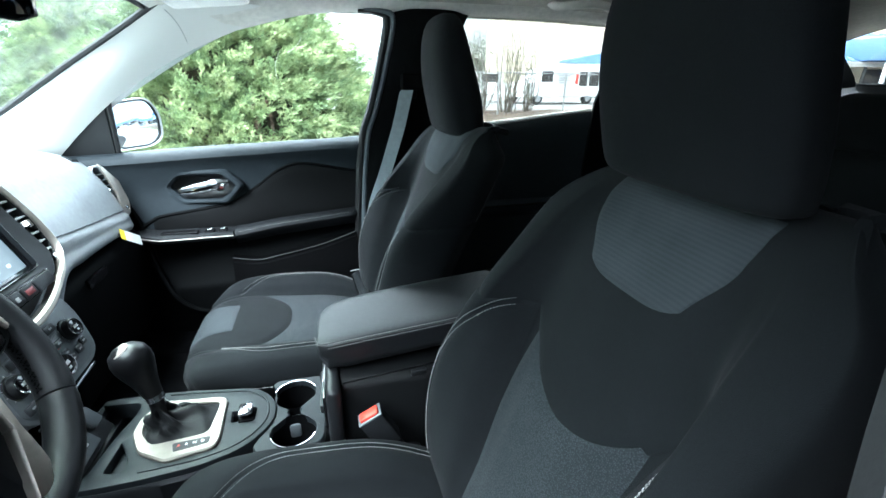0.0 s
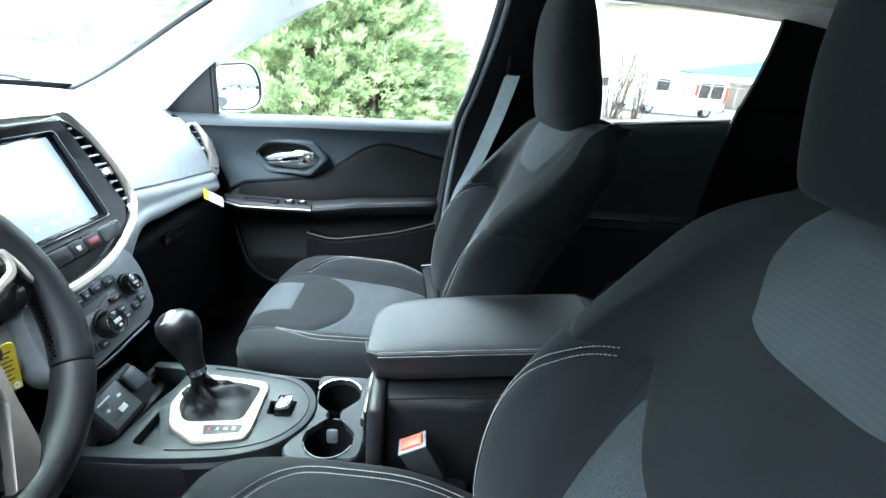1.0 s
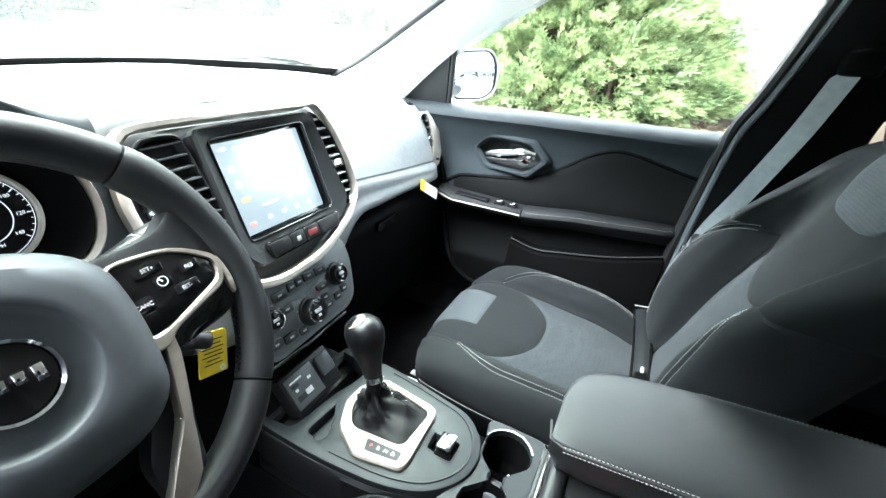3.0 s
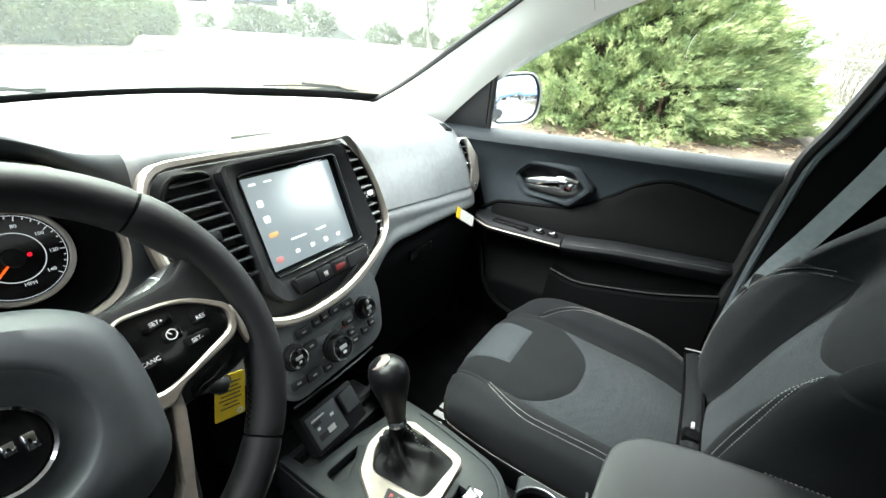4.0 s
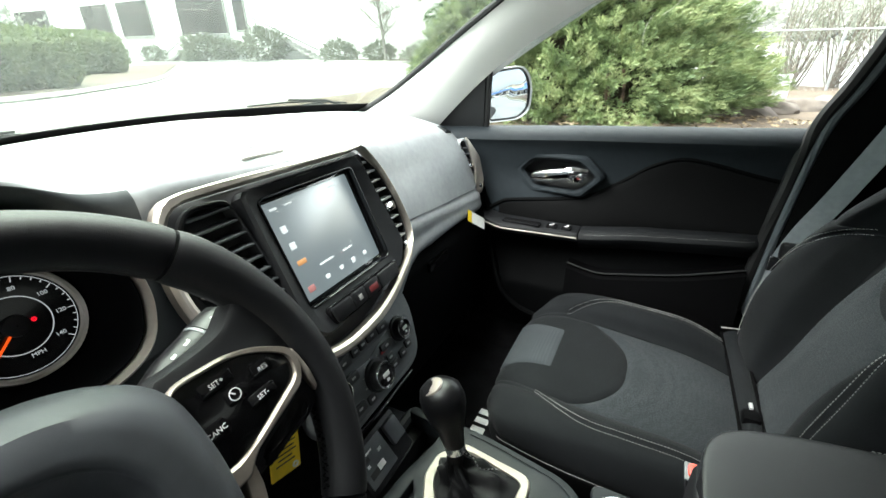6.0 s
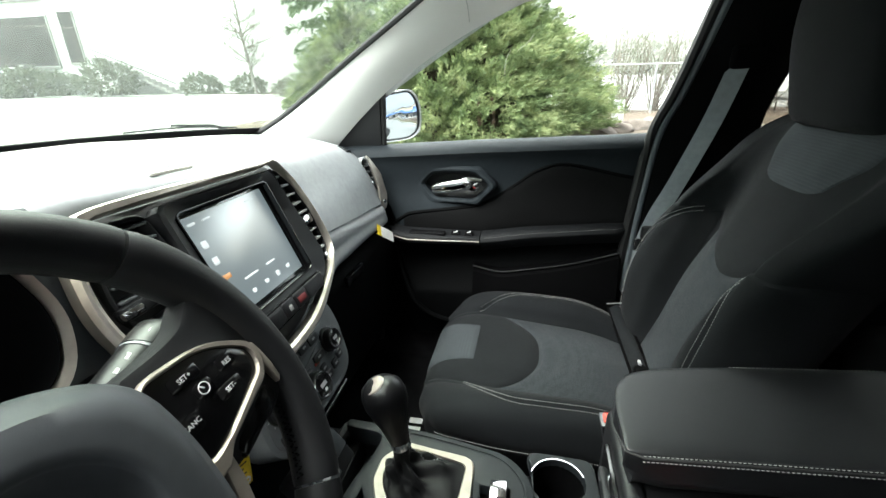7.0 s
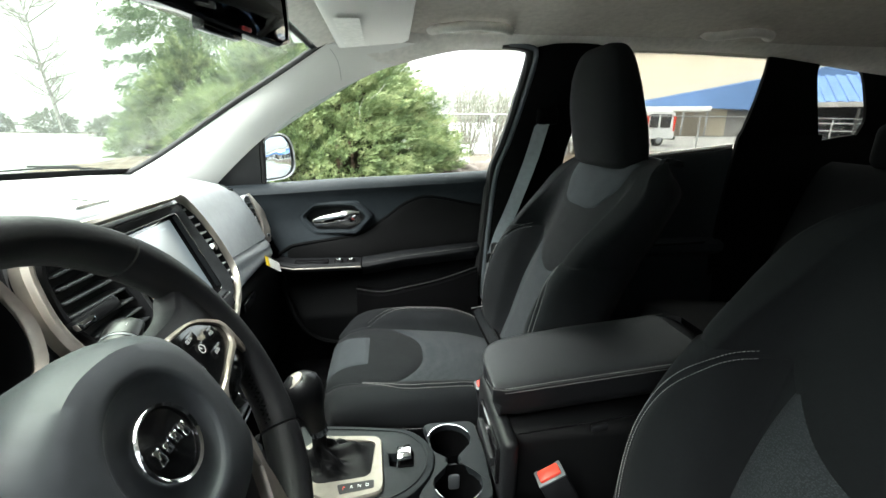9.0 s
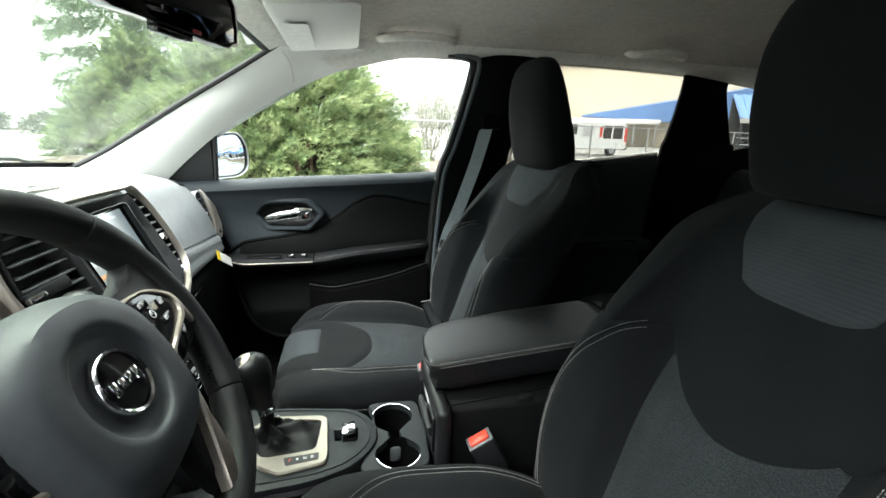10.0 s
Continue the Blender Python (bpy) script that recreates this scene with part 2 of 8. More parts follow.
def box(lo, hi, bevel=0.004, seg=2, bm=None, m=None):
    b = bmesh.new()
    bmesh.ops.create_cube(b, size=1)
    for v in b.verts:
        v.co = Vector([(lo[i] + hi[i]) / 2 + v.co[i] * (hi[i] - lo[i]) for i in range(3)])
    if bevel:
        bevel = min(bevel, 0.49 * min(abs(hi[i] - lo[i]) for i in range(3)))
        bmesh.ops.bevel(b, geom=b.edges[:], offset=bevel, segments=seg, affect="EDGES", profile=0.5)
    if m is not None:
        b.transform(m)
    return merge(bm, b)


def merge(bm, b):
    if bm is None:
        return b
    me = bpy.data.meshes.new("tmp")
    b.to_mesh(me)
    b.free()
    bm.from_mesh(me)
    bpy.data.meshes.remove(me)
    return bm


def grid(rows, closed=False, caps=False, bm=None):
    """A skin over rows of points; closed joins the ends of each row."""
    b = bm or bmesh.new()
    vs = [[b.verts.new(p) for p in r] for r in rows]
    n = len(rows[0])
    for i in range(len(rows) - 1):
        for j in range(n if closed else n - 1):
            k = (j + 1) % n
            b.faces.new((vs[i][j], vs[i][k], vs[i + 1][k], vs[i + 1][j]))
    if caps:
        b.faces.new(vs[0][::-1])
        b.faces.new(vs[-1])
    bmesh.ops.recalc_face_normals(b, faces=b.faces[:])
    return b


def thick(bm, d):
    """Gives a skin a thickness d, against its normals."""
    r = bmesh.ops.solidify(bm, geom=bm.faces[:], thickness=d)
    bmesh.ops.recalc_face_normals(bm, faces=bm.faces[:])
    return bm


def smooth_line(pts, n=8, closed=False):
    """A Catmull-Rom line through the points."""
    P = [Vector(p) for p in pts]
    out = []
    cnt = len(P) if closed else len(P) - 1
    for i in range(cnt):
        if closed:
            a, b, c, d = P[i - 1], P[i], P[(i + 1) % len(P)], P[(i + 2) % len(P)]
        else:
            a, b, c, d = P[max(i - 1, 0)], P[i], P[i + 1], P[min(i + 2, len(P) - 1)]
        for k in range(n):
            t = k / n
            out.append(0.5 * (2 * b + (c - a) * t + (2 * a - 5 * b + 4 * c - d) * t * t + (3 * b - a - 3 * c + d) * t ** 3))
    if not closed:
        out.append(P[-1])
    return out


def tube(pts, radius, sides=10, closed=False, flat=1.0, up=(0, 0, 1), bm=None, caps=True):
    """A round or flattened bar along a line; radius may be one number or one for each point."""
    P = [Vector(p) for p in pts]
    n = len(P)
    R = radius if isinstance(radius, (list, tuple)) else [radius] * n
    rows = []
    for i in range(n):
        if closed:
            t = (P[(i + 1) % n] - P[i - 1]).normalized()
        else:
            t = (P[min(i + 1, n - 1)] - P[max(i - 1, 0)]).normalized()
        s = t.cross(Vector(up))
        if s.length < 1e-4:
            s = t.cross(Vector((1, 0, 0)))
        s.normalize()
        w = s.cross(t)
        rows.append([P[i] + R[i] * (math.cos(2 * math.pi * k / sides) * s + flat * math.sin(2 * math.pi * k / sides) * w) for k in range(sides)])
    if closed:
        rows.append(rows[0])
    b = grid(rows, closed=True, caps=caps and not closed, bm=None)
    if closed:
        bmesh.ops.remove_doubles(b, verts=b.verts[:], dist=1e-6)
    return merge(bm, b)


def rounded(corners, radii, seg=5):
    """A closed outline with rounded corners, in its own plane."""
    P = [Vector((p[0], p[1])) for p in corners]
    n = len(P)
    R = radii if isinstance(radii, (list, tuple)) else [radii] * n
    out = []
    for i in range(n):
        a, b, c = P[i - 1], P[i], P[(i + 1) % n]
        u, v = (a - b), (c - b)
        d = min(R[i], 0.49 * u.length, 0.49 * v.length)
        p, q = b + u.normalized() * d, b + v.normalized() * d
        for k in range(seg + 1):
            t = k / seg
            out.append((1 - t) ** 2 * p + 2 * t * (1 - t) * b + t * t * q)
    return out


def resample(loop, n):
    """n points at even steps round a closed outline, from the one nearest its upper side."""
    P = [Vector(p) for p in loop]
    c = sum(P, Vector((0,) * len(P[0]))) / len(P)
    out = []
    for k in range(n):
        a = 2 * math.pi * k / n
        d = Vector((math.sin(a), math.cos(a)))
        best = None
        for i in range(len(P)):
            p, q = P[i] - c, P[(i + 1) % len(P)] - c
            e = q - p
            den = d.x * e.y - d.y * e.x
            if abs(den) < 1e-12:
                continue
            t = (p.x * e.y - p.y * e.x) / den
            s = (p.x * d.y - p.y * d.x) / den
            if t > 0 and -1e-6 <= s <= 1 + 1e-6 and (best is None or t > best):
                best = t
        out.append(c + d * (best or 0.001))
    return out


def frame_of(origin, x, y):
    X, Y = Vector(x).normalized(), Vector(y).normalized()
    Z = X.cross(Y)
    m = Matrix((X, Y, Z)).transposed().to_4x4()
    m.translation = Vector(origin)
    return m


def plate(loop, z0, z1, m, bevel=0.0015, bm=None, dish=0.0):
    """A flat plate with the outline loop, from height z0 to z1 in the frame m, its upper rim rounded."""
    b = bmesh.new()
    P = [Vector((p[0], p[1])) for p in loop]
    c = sum(P, Vector((0, 0))) / len(P)
    L = max((p - c).length for p in P)

    def ring(k, z):
        return [Vector((p.x - (p - c).normalized().x * k, p.y - (p - c).normalized().y * k, z)) for p in P]
    s = 1 if z1 > z0 else -1
    rows = [ring(0, z0), ring(0, z1 - s * bevel), ring(bevel * 0.3, z1 - s * bevel * 0.3), ring(bevel, z1)]
    b2 = grid(rows, closed=True)
    bmesh.ops.remove_doubles(b2, verts=b2.verts[:], dist=1e-7)
    top = [v for v in b2.verts if abs(v.co.z - z1) < 1e-7]
    edges = [e for e in b2.edges if e.is_boundary]
    bmesh.ops.holes_fill(b2, edges=edges, sides=0)
    bmesh.ops.recalc_face_normals(b2, faces=b2.faces[:])
    b.free()
    b2.transform(m)
    return merge(bm, b2)


def ring_plate(outer, inner, z0, z1, m, n=96, bevel=0.002, bm=None, zin=None):
    """A frame between two outlines, with rounded upper edges; zin lowers its inner edge."""
    O, I = resample(outer, n), resample(inner, n)
    zi = z1 if zin is None else zin
    rows = []
    for f, z in ((0, z0), (0, z1 - bevel), (bevel, z1), (None, zi), ("i", zi - bevel), ("i", z0)):
        row = []
        for o, i in zip(O, I):
            d = (i - o)
            u = d.normalized() if d.length > 1e-9 else Vector((0, 0))
            if f is None:
                p = i - u * min(bevel, d.length * 0.4)
            elif f == "i":
                p = i
            else:
                p = o + u * min(f, d.length * 0.4)
            row.append(Vector((p.x, p.y, z)))
        rows.append(row)
    rows.append(rows[0])
    b = grid(rows, closed=True)
    bmesh.ops.remove_doubles(b, verts=b.verts[:], dist=1e-7)
    b.transform(m)
    return merge(bm, b)


def plate_holes(outer, holes, z0, z1, m, bevel=0.003):
    """A plate with openings through it; the edges of the rim and of the openings are rounded."""
    b = bmesh.new()
    edges, walls = [], []
    for k, loop in enumerate([outer] + holes):
        P = [Vector((p[0], p[1])) for p in loop]
        n = len(P)
        area = sum(P[i].x * P[(i + 1) % n].y - P[(i + 1) % n].x * P[i].y for i in range(n))
        s = (1 if area > 0 else -1) * (1 if k == 0 else -1)
        off = []
        for i in range(n):
            t = P[(i + 1) % n] - P[i - 1]
            t = t.normalized() if t.length > 1e-9 else Vector((1, 0))
            off.append(Vector((t.y, -t.x)) * s * bevel)
        V = [b.verts.new((p.x, p.y, z1)) for p in P]
        edges += [b.edges.new((V[i], V[(i + 1) % n])) for i in range(n)]
        rows = [V]
        for f, z in ((0.7, z1 - bevel * 0.3), (1.0, z1 - bevel), (1.0, z0)):
            rows.append([b.verts.new((p.x + o.x * f, p.y + o.y * f, z)) for p, o in zip(P, off)])
        walls.append(rows)
    bmesh.ops.triangle_fill(b, use_beauty=True, use_dissolve=False, edges=edges)
    for rows in walls:
        n = len(rows[0])
        for r0, r1 in zip(rows, rows[1:]):
            for i in range(n):
                b.faces.new((r0[i], r0[(i + 1) % n], r1[(i + 1) % n], r1[i]))
    bmesh.ops.recalc_face_normals(b, faces=b.faces[:])
    b.transform(m)
    return b


def lathe(profile, m, seg=32, bm=None):
    """Turns a profile of (radius, height) round the z axis of m."""
    rows = [[Vector((r * math.cos(2 * math.pi * k / seg), r * math.sin(2 * math.pi * k / seg), z)) for k in range(seg)] for r, z in profile]
    b = grid(rows, closed=True)
    bmesh.ops.remove_doubles(b, verts=b.verts[:], dist=1e-6)
    bmesh.ops.recalc_face_normals(b, faces=b.faces[:])
    b.transform(m)
    return merge(bm, b)


def text_mesh(text, size, m, depth=0.0003, bm=None):
    """Letters of the built-in font, centred at m."""
    cu = bpy.data.curves.new("letters", "FONT")
    cu.body, cu.size, cu.extrude = text, size, depth
    cu.align_x, cu.align_y = "CENTER", "CENTER"
    cu.resolution_u = 2
    ob = bpy.data.objects.new("letters", cu)
    scene.collection.objects.link(ob)
    dg = bpy.context.evaluated_depsgraph_get()
    me = bpy.data.meshes.new_from_object(ob.evaluated_get(dg))
    bpy.data.objects.remove(ob)
    b = bmesh.new()
    b.from_mesh(me)
    bpy.data.meshes.remove(me)
    b.transform(m)
    return merge(bm, b)


def stitches(pts, normals, length=0.0035, gap=0.0010, w=0.00042, bm=None):
    """Short threads in a row along a line that lies on a surface."""
    b = bm or bmesh.new()
    acc, nxt, on = 0.0, 0.0, None
    P = [Vector(p) for p in pts]
    fine = []
    for i in range(len(P) - 1):
        k = max(1, int((P[i + 1] - P[i]).length / 0.0015))
        for q in range(k):
            fine.append((P[i].lerp(P[i + 1], q / k), Vector(normals[i]).lerp(Vector(normals[i + 1]), q / k)))
    step = int((length + gap) / 0.0015)
    run = int(length / 0.0015)
    for i in range(0, len(fine) - run, step):
        p, n = fine[i]
        q, n2 = fine[i + run]
        n = n.normalized()
        t = (q - p).normalized()
        s = t.cross(n).normalized() * w
        h = n * w * 1.1
        mid = (p + q) / 2 + h
        v = [b.verts.new(c) for c in (p + s - h, p - s - h, p + h * 0.3, q + s - h, q - s - h, q + h * 0.3, mid + s * 0.7 + h * 0.5, mid - s * 0.7 + h * 0.5)]
        for f in ((0, 2, 6), (2, 5, 6), (5, 3, 6), (3, 0, 6), (1, 7, 2), (2, 7, 5), (5, 7, 4), (4, 7, 1)):
            b.faces.new([v[k] for k in f])
    return b


class Net:
    """A smooth surface through a net of control points."""

    def __init__(self, rows):
        self.rows = [[Vector(p) for p in r] for r in rows]
        self.nv, self.nu = len(rows) - 1, len(rows[0]) - 1

    @staticmethod
    def mix(a, b, c, d, t):
        return 0.5 * (2 * b + (c - a) * t + (2 * a - 5 * b + 4 * c - d) * t * t + (3 * b - a - 3 * c + d) * t ** 3)

    def line(self, r, u):
        i = min(int(max(u, 0)), self.nu - 1)
        return self.mix(r[max(i - 1, 0)], r[i], r[i + 1], r[min(i + 2, self.nu)], u - i)

    def at(self, u, v):
        j = min(int(max(v, 0)), self.nv - 1)
        q = [self.line(self.rows[min(max(j + k, 0), self.nv)], u) for k in (-1, 0, 1, 2)]
        return self.mix(*q, v - j)

    def normal(self, u, v, flip=1):
        e = 0.02
        a = self.at(min(u + e, self.nu), v) - self.at(max(u - e, 0), v)
        b = self.at(u, min(v + e, self.nv)) - self.at(u, max(v - e, 0))
        n = a.cross(b) * flip
        return n.normalized() if n.length > 1e-9 else Vector((0, 0, 1))


def panel(net, dom, nu=24, nv=24, lift=0.0, seam=0.004, reach=0.010, flip=1, sides=(1, 1, 1, 1), skirt=0.01):
    """A cushioned panel on a net: dom(s, t) gives its place on the net; its edges dip into seams."""
    P = [[dom(i / nu, j / nv) for i in range(nu + 1)] for j in range(nv + 1)]
    X = [[net.at(u, v) for u, v in r] for r in P]
    rows = []
    for j in range(nv + 1):
        row = []
        for i in range(nu + 1):
            d = []
            if sides[0]: d.append((X[j][i] - X[j][0]).length)
            if sides[1]: d.append((X[j][i] - X[j][nu]).length)
            if sides[2]: d.append((X[j][i] - X[0][i]).length)
            if sides[3]: d.append((X[j][i] - X[nv][i]).length)
            k = max([math.exp(-(q / reach) ** 1.2) for q in d] or [0])
            u, v = P[j][i]
            row.append(X[j][i] + net.normal(u, v, flip) * (lift - seam * k))
        rows.append(row)
    return grid(rows)


# ---- the car's shell ----
def lerp(a, b, t):
    return a + (b - a) * t


def curve_at(pts, x):
    """Straight interpolation in a table of (x, value)."""
    if x <= pts[0][0]:
        return pts[0][1]
    for (a, p), (b, q) in zip(pts, pts[1:]):
        if x <= b:
            t = (x - a) / (b - a)
            t = t * t * (3 - 2 * t) * 0.35 + t * 0.65
            return p + (q - p) * t
    return pts[-1][1]


# carpeted floor with its tunnel, and the toe board under the dash
rows = []
for x, z0 in ((-1.45, 0.95), (-1.30, 0.70), (-1.10, 0.50), (-0.95, 0.44), (-0.5, 0.43), (0.1, 0.43), (0.6, 0.46), (1.2, 0.55), (1.9, 0.60)):
    rows.append([Vector((x, y, max(z0, h))) for y, h in ((-0.80, 0.46), (-0.76, 0.42), (-0.20, 0.42), (-0.13, 0.58), (0.13, 0.58), (0.20, 0.42), (0.76, 0.42), (0.80, 0.46))])
single("floor", thick(grid(rows), 0.02), M_DARK, "black carpeted car floor with a centre tunnel", "floor", kind="structure")

# headliner
def liner_z(x, y):
    fx = curve_at([(-0.70, 1.535), (-0.55, 1.575), (-0.2, 1.60), (0.4, 1.605), (1.0, 1.59), (1.7, 1.565)], x)
    return fx - 0.075 * (abs(y) / 0.66) ** 3.2


def liner_x(y):
    return -0.66 + 0.12 * (y / 0.62) ** 2


rows = []
for i in range(29):
    row = []
    for j in range(33):
        y = -0.69 + 1.38 * j / 32
        x0 = liner_x(y)
        x = x0 + (1.75 - x0) * (i / 28) ** 1.3
        row.append(Vector((x, y, liner_z(x, y))))
    rows.append(row)
ceiling = single("ceiling", thick(grid(rows), 0.012), M_LINER, "light grey woven cloth headliner of a car", "ceiling", kind="structure")
# outer roof skin
rows = []
for i in range(15):
    x = -0.72 + 2.55 * i / 14
    rows.append([Vector((x, y, liner_z(max(x, -0.6), y * 0.93) + 0.045)) for y in [(-0.74 + 1.48 * j / 16) for j in range(17)]])
single("roof", thick(grid(rows), 0.006), M_SILVER, "painted steel car roof", "roof", kind="structure")


def strip(name, a, b, mat, label, na=6, depth=0.012, kind="structure", bulge=0.0, out=(0, -1, 0.2)):
    """A trim strip between two lines of points."""
    A, B = smooth_line(a, na), smooth_line(b, na)
    n = min(len(A), len(B))
    rows = []
    for i in range(n):
        rows.append([A[i].lerp(B[i], k / 6) + Vector(out) * bulge * math.sin(math.pi * k / 6) for k in range(7)])
    return single(name, thick(grid(rows), depth), mat, label, "trim", kind=kind)


def shield_pt(u, v):
    """u across from -1 to 1, v from the cowl (0) to the roof (1)."""
    yb, yt = 0.745 * u, 0.525 * u
    xb, zb = -1.40 + 0.19 * u * u, 1.165 - 0.03 * u * u
    xt, zt = -0.70 + 0.06 * u * u, 1.560 - 0.055 * u * u
    bow = 0.02 * math.sin(math.pi * v)
    return Vector((lerp(xb, xt, v) - bow * 0.5, lerp(yb, yt, v), lerp(zb, zt, v) + bow))


GLASS_EDGE = ((0.0, 0.90), (0.12, 0.962), (0.27, 1.008), (0.42, 1.036), (0.57, 1.058), (0.72, 1.075), (0.87, 1.08), (1.02, 1.075))
for s in (1, -1):
    side = "passenger" if s > 0 else "driver"
    # front pillar: windshield side and door side, from the dash corner to the roof
    shield = [tuple(shield_pt(u, v) + Vector((0.008, 0.0, -0.009))) for v, u in GLASS_EDGE]
    doorside = [(-1.0, 0.742, 1.107), (-0.90, 0.724, 1.197), (-0.80, 0.708, 1.277), (-0.70, 0.695, 1.340), (-0.60, 0.684, 1.395), (-0.50, 0.674, 1.440), (-0.41, 0.655, 1.476), (-0.34, 0.63, 1.51)]
    strip("pillar_trim_front", [(x, s * y, z) for x, y, z in shield], [(x, s * y, z) for x, y, z in doorside], M_PILLAR,
          "light grey moulded windshield pillar trim", bulge=0.028, out=(0.35, -s * 0.8, 0.3))
    # joint between the lower and the upper pillar trim
    jp = [Vector((lerp(-0.598, -0.585, q), s * lerp(0.560, 0.676, q), lerp(1.478, 1.398, q))) + Vector((0.35, -s * 0.8, 0.3)) * 0.0285 * math.sin(math.pi * q) for q in [k / 10 for k in range(11)]]
    single("pillar_joint", tube(jp, 0.0009, 6), M_JOINT, "dark hairline joint across the pillar trim", "trim", kind="structure")
    # black edge of the glass along the pillar
    single("windshield_gasket", tube(smooth_line([(x + 0.010, s * (y - 0.013), z + 0.004) for x, y, z in shield], 6), 0.008, 8), M_RUBBER,
           "black rubber gasket between windshield and pillar trim", "trim", kind="structure")
    # cant rail over the doors
    rail_lo = [(-0.455, 0.668, 1.458), (-0.285, 0.658, 1.500), (-0.146, 0.655, 1.514), (0.10, 0.655, 1.518), (0.475, 0.655, 1.521), (0.72, 0.657, 1.512), (1.10, 0.655, 1.47), (1.6, 0.64, 1.42)]
    rail_hi = [(-0.56, 0.55, 1.515), (-0.33, 0.59, 1.552), (-0.15, 0.595, 1.560), (0.10, 0.595, 1.565), (0.475, 0.595, 1.565), (0.72, 0.595, 1.555), (1.10, 0.59, 1.53), (1.6, 0.57, 1.50)]
    strip("roof_rail_trim", [(x, s * y, z) for x, y, z in rail_lo], [(x, s * y, z) for x, y, z in rail_hi], M_RAIL,
          "light grey cloth-covered roof rail trim", bulge=0.012, out=(0, -s * 0.6, -0.5))
    # outer body rail above the windows
    strip("door_frame_outer", [(x, s * (y + 0.035), z + 0.004) for x, y, z in [(-1.0, 0.745, 1.115), (-0.80, 0.715, 1.262), *rail_lo]],
          [(x, s * (y + 0.02), z + 0.06) for x, y, z in [(-1.1, 0.72, 1.17), (-0.84, 0.69, 1.30), *rail_lo]], M_SILVER, "painted upper body frame of a car")
    # centre pillar trim
    f = [(-0.030, 0.655, 1.518), (-0.043, 0.667, 1.482), (-0.088, 0.716, 1.272), (-0.127, 0.744, 1.146), (-0.150, 0.735, 0.92), (-0.16, 0.74, 0.60), (-0.16, 0.74, 0.44)]
    r = [(0.205, 0.655, 1.522), (0.180, 0.667, 1.46), (0.125, 0.716, 1.27), (0.113, 0.744, 1.150), (0.10, 0.735, 0.92), (0.11, 0.74, 0.60), (0.11, 0.74, 0.44)]
    bp = strip("pillar_trim_centre", [(x, s * y, z) for x, y, z in f], [(x, s * y, z) for x, y, z in r], M_LOWER,
               "black plastic centre pillar trim between the doors", bulge=0.03, out=(0, -s, 0))
    # rubber door seal on the front edge of the pillar
    seal = [(-0.13, 0.646, 1.514), (-0.075, 0.645, 1.508), (-0.048, 0.65, 1.485), (-0.07, 0.685, 1.36), (-0.10, 0.712, 1.24), (-0.130, 0.735, 1.14), (-0.152, 0.728, 0.95), (-0.165, 0.73, 0.70), (-0.165, 0.73, 0.47)]
    single("door_seal", tube(smooth_line([(x + 0.004, s * (y - 0.002), z) for x, y, z in seal], 6), 0.013, 8),
           M_RUBBER, "black rubber seal round a door opening", "door seal", kind="structure")
    if s > 0:
        single("door_seal", tube(smooth_line([(x + 0.021, s * (y - 0.010), z) for x, y, z in seal], 6), 0.0085, 8),
               material("grey_rubber_seal", (0.085, 0.098, 0.108), 0.5, vary=0.15), "soft light grey rubber lip round a door opening", "door seal", kind="structure")
    # pillar behind the rear door and quarter panel
    c1 = [(0.715, 0.66, 1.515), (0.727, 0.662, 1.490), (0.735, 0.690, 1.38), (0.731, 0.714, 1.285), (0.727, 0.728, 1.222), (0.72, 0.74, 0.9), (0.72, 0.74, 0.5)]
    c2 = [(0.925, 0.66, 1.505), (0.905, 0.662, 1.470), (0.952, 0.684, 1.38), (1.005, 0.706, 1.285), (1.045, 0.722, 1.236), (1.04, 0.74, 0.9), (1.04, 0.74, 0.5)]
    strip("pillar_trim_rear", [(x, s * y, z) for x, y, z in c1], [(x, s * y, z) for x, y, z in c2], M_LOWER, "black plastic rear pillar trim")
    q1 = [(1.03, 0.724, 1.245), (1.183, 0.715, 1.270), (1.5, 0.70, 1.30), (1.8, 0.68, 1.30)]
    q2 = [(1.03, 0.75, 0.5), (1.183, 0.75, 0.5), (1.5, 0.74, 0.5), (1.8, 0.7, 0.5)]
    strip("quarter_trim", [(x, s * y, z) for x, y, z in q1], [(x, s * y, z) for x, y, z in q2], M_LOWER, "black plastic luggage side trim")
    d1 = [(0.97, 0.66, 1.495), (1.055, 0.664, 1.474), (1.115, 0.682, 1.42), (1.175, 0.704, 1.32), (1.165, 0.716, 1.255)]
    d2 = [(1.74, 0.68, 1.52), (1.74, 0.665, 1.48), (1.745, 0.625, 1.42), (1.75, 0.575, 1.355), (1.755, 0.56, 1.32)]
    strip("pillar_trim_tail", [(x, s * y, z) for x, y, z in d1], [(x, s * y, z) for x, y, z in d2], M_LOWER, "black plastic tail pillar trim")
    # quarter glass behind the rear pillar
    A, B = smooth_line([(x - 0.02, s * (y + 0.022), z) for x, y, z in c2[:5]], 4), smooth_line([(x + 0.03, s * (y + 0.022), z) for x, y, z in d1], 4)
    single("window_quarter", thick(grid([[p, q] for p, q in zip(A, B)]), 0.004), M_REAR, "tinted quarter window glass of a car", "window", kind="structure")
    # rear side glass
    rg = [(0.11, 0.757, 1.14), (0.13, 0.737, 1.26), (0.20, 0.675, 1.53)]
    rh = [(0.80, 0.757, 1.20), (0.80, 0.737, 1.30), (0.79, 0.675, 1.53)]
    A, B = smooth_line([(x, s * y, z) for x, y, z in rg], 4), smooth_line([(x, s * y, z) for x, y, z in rh], 4)
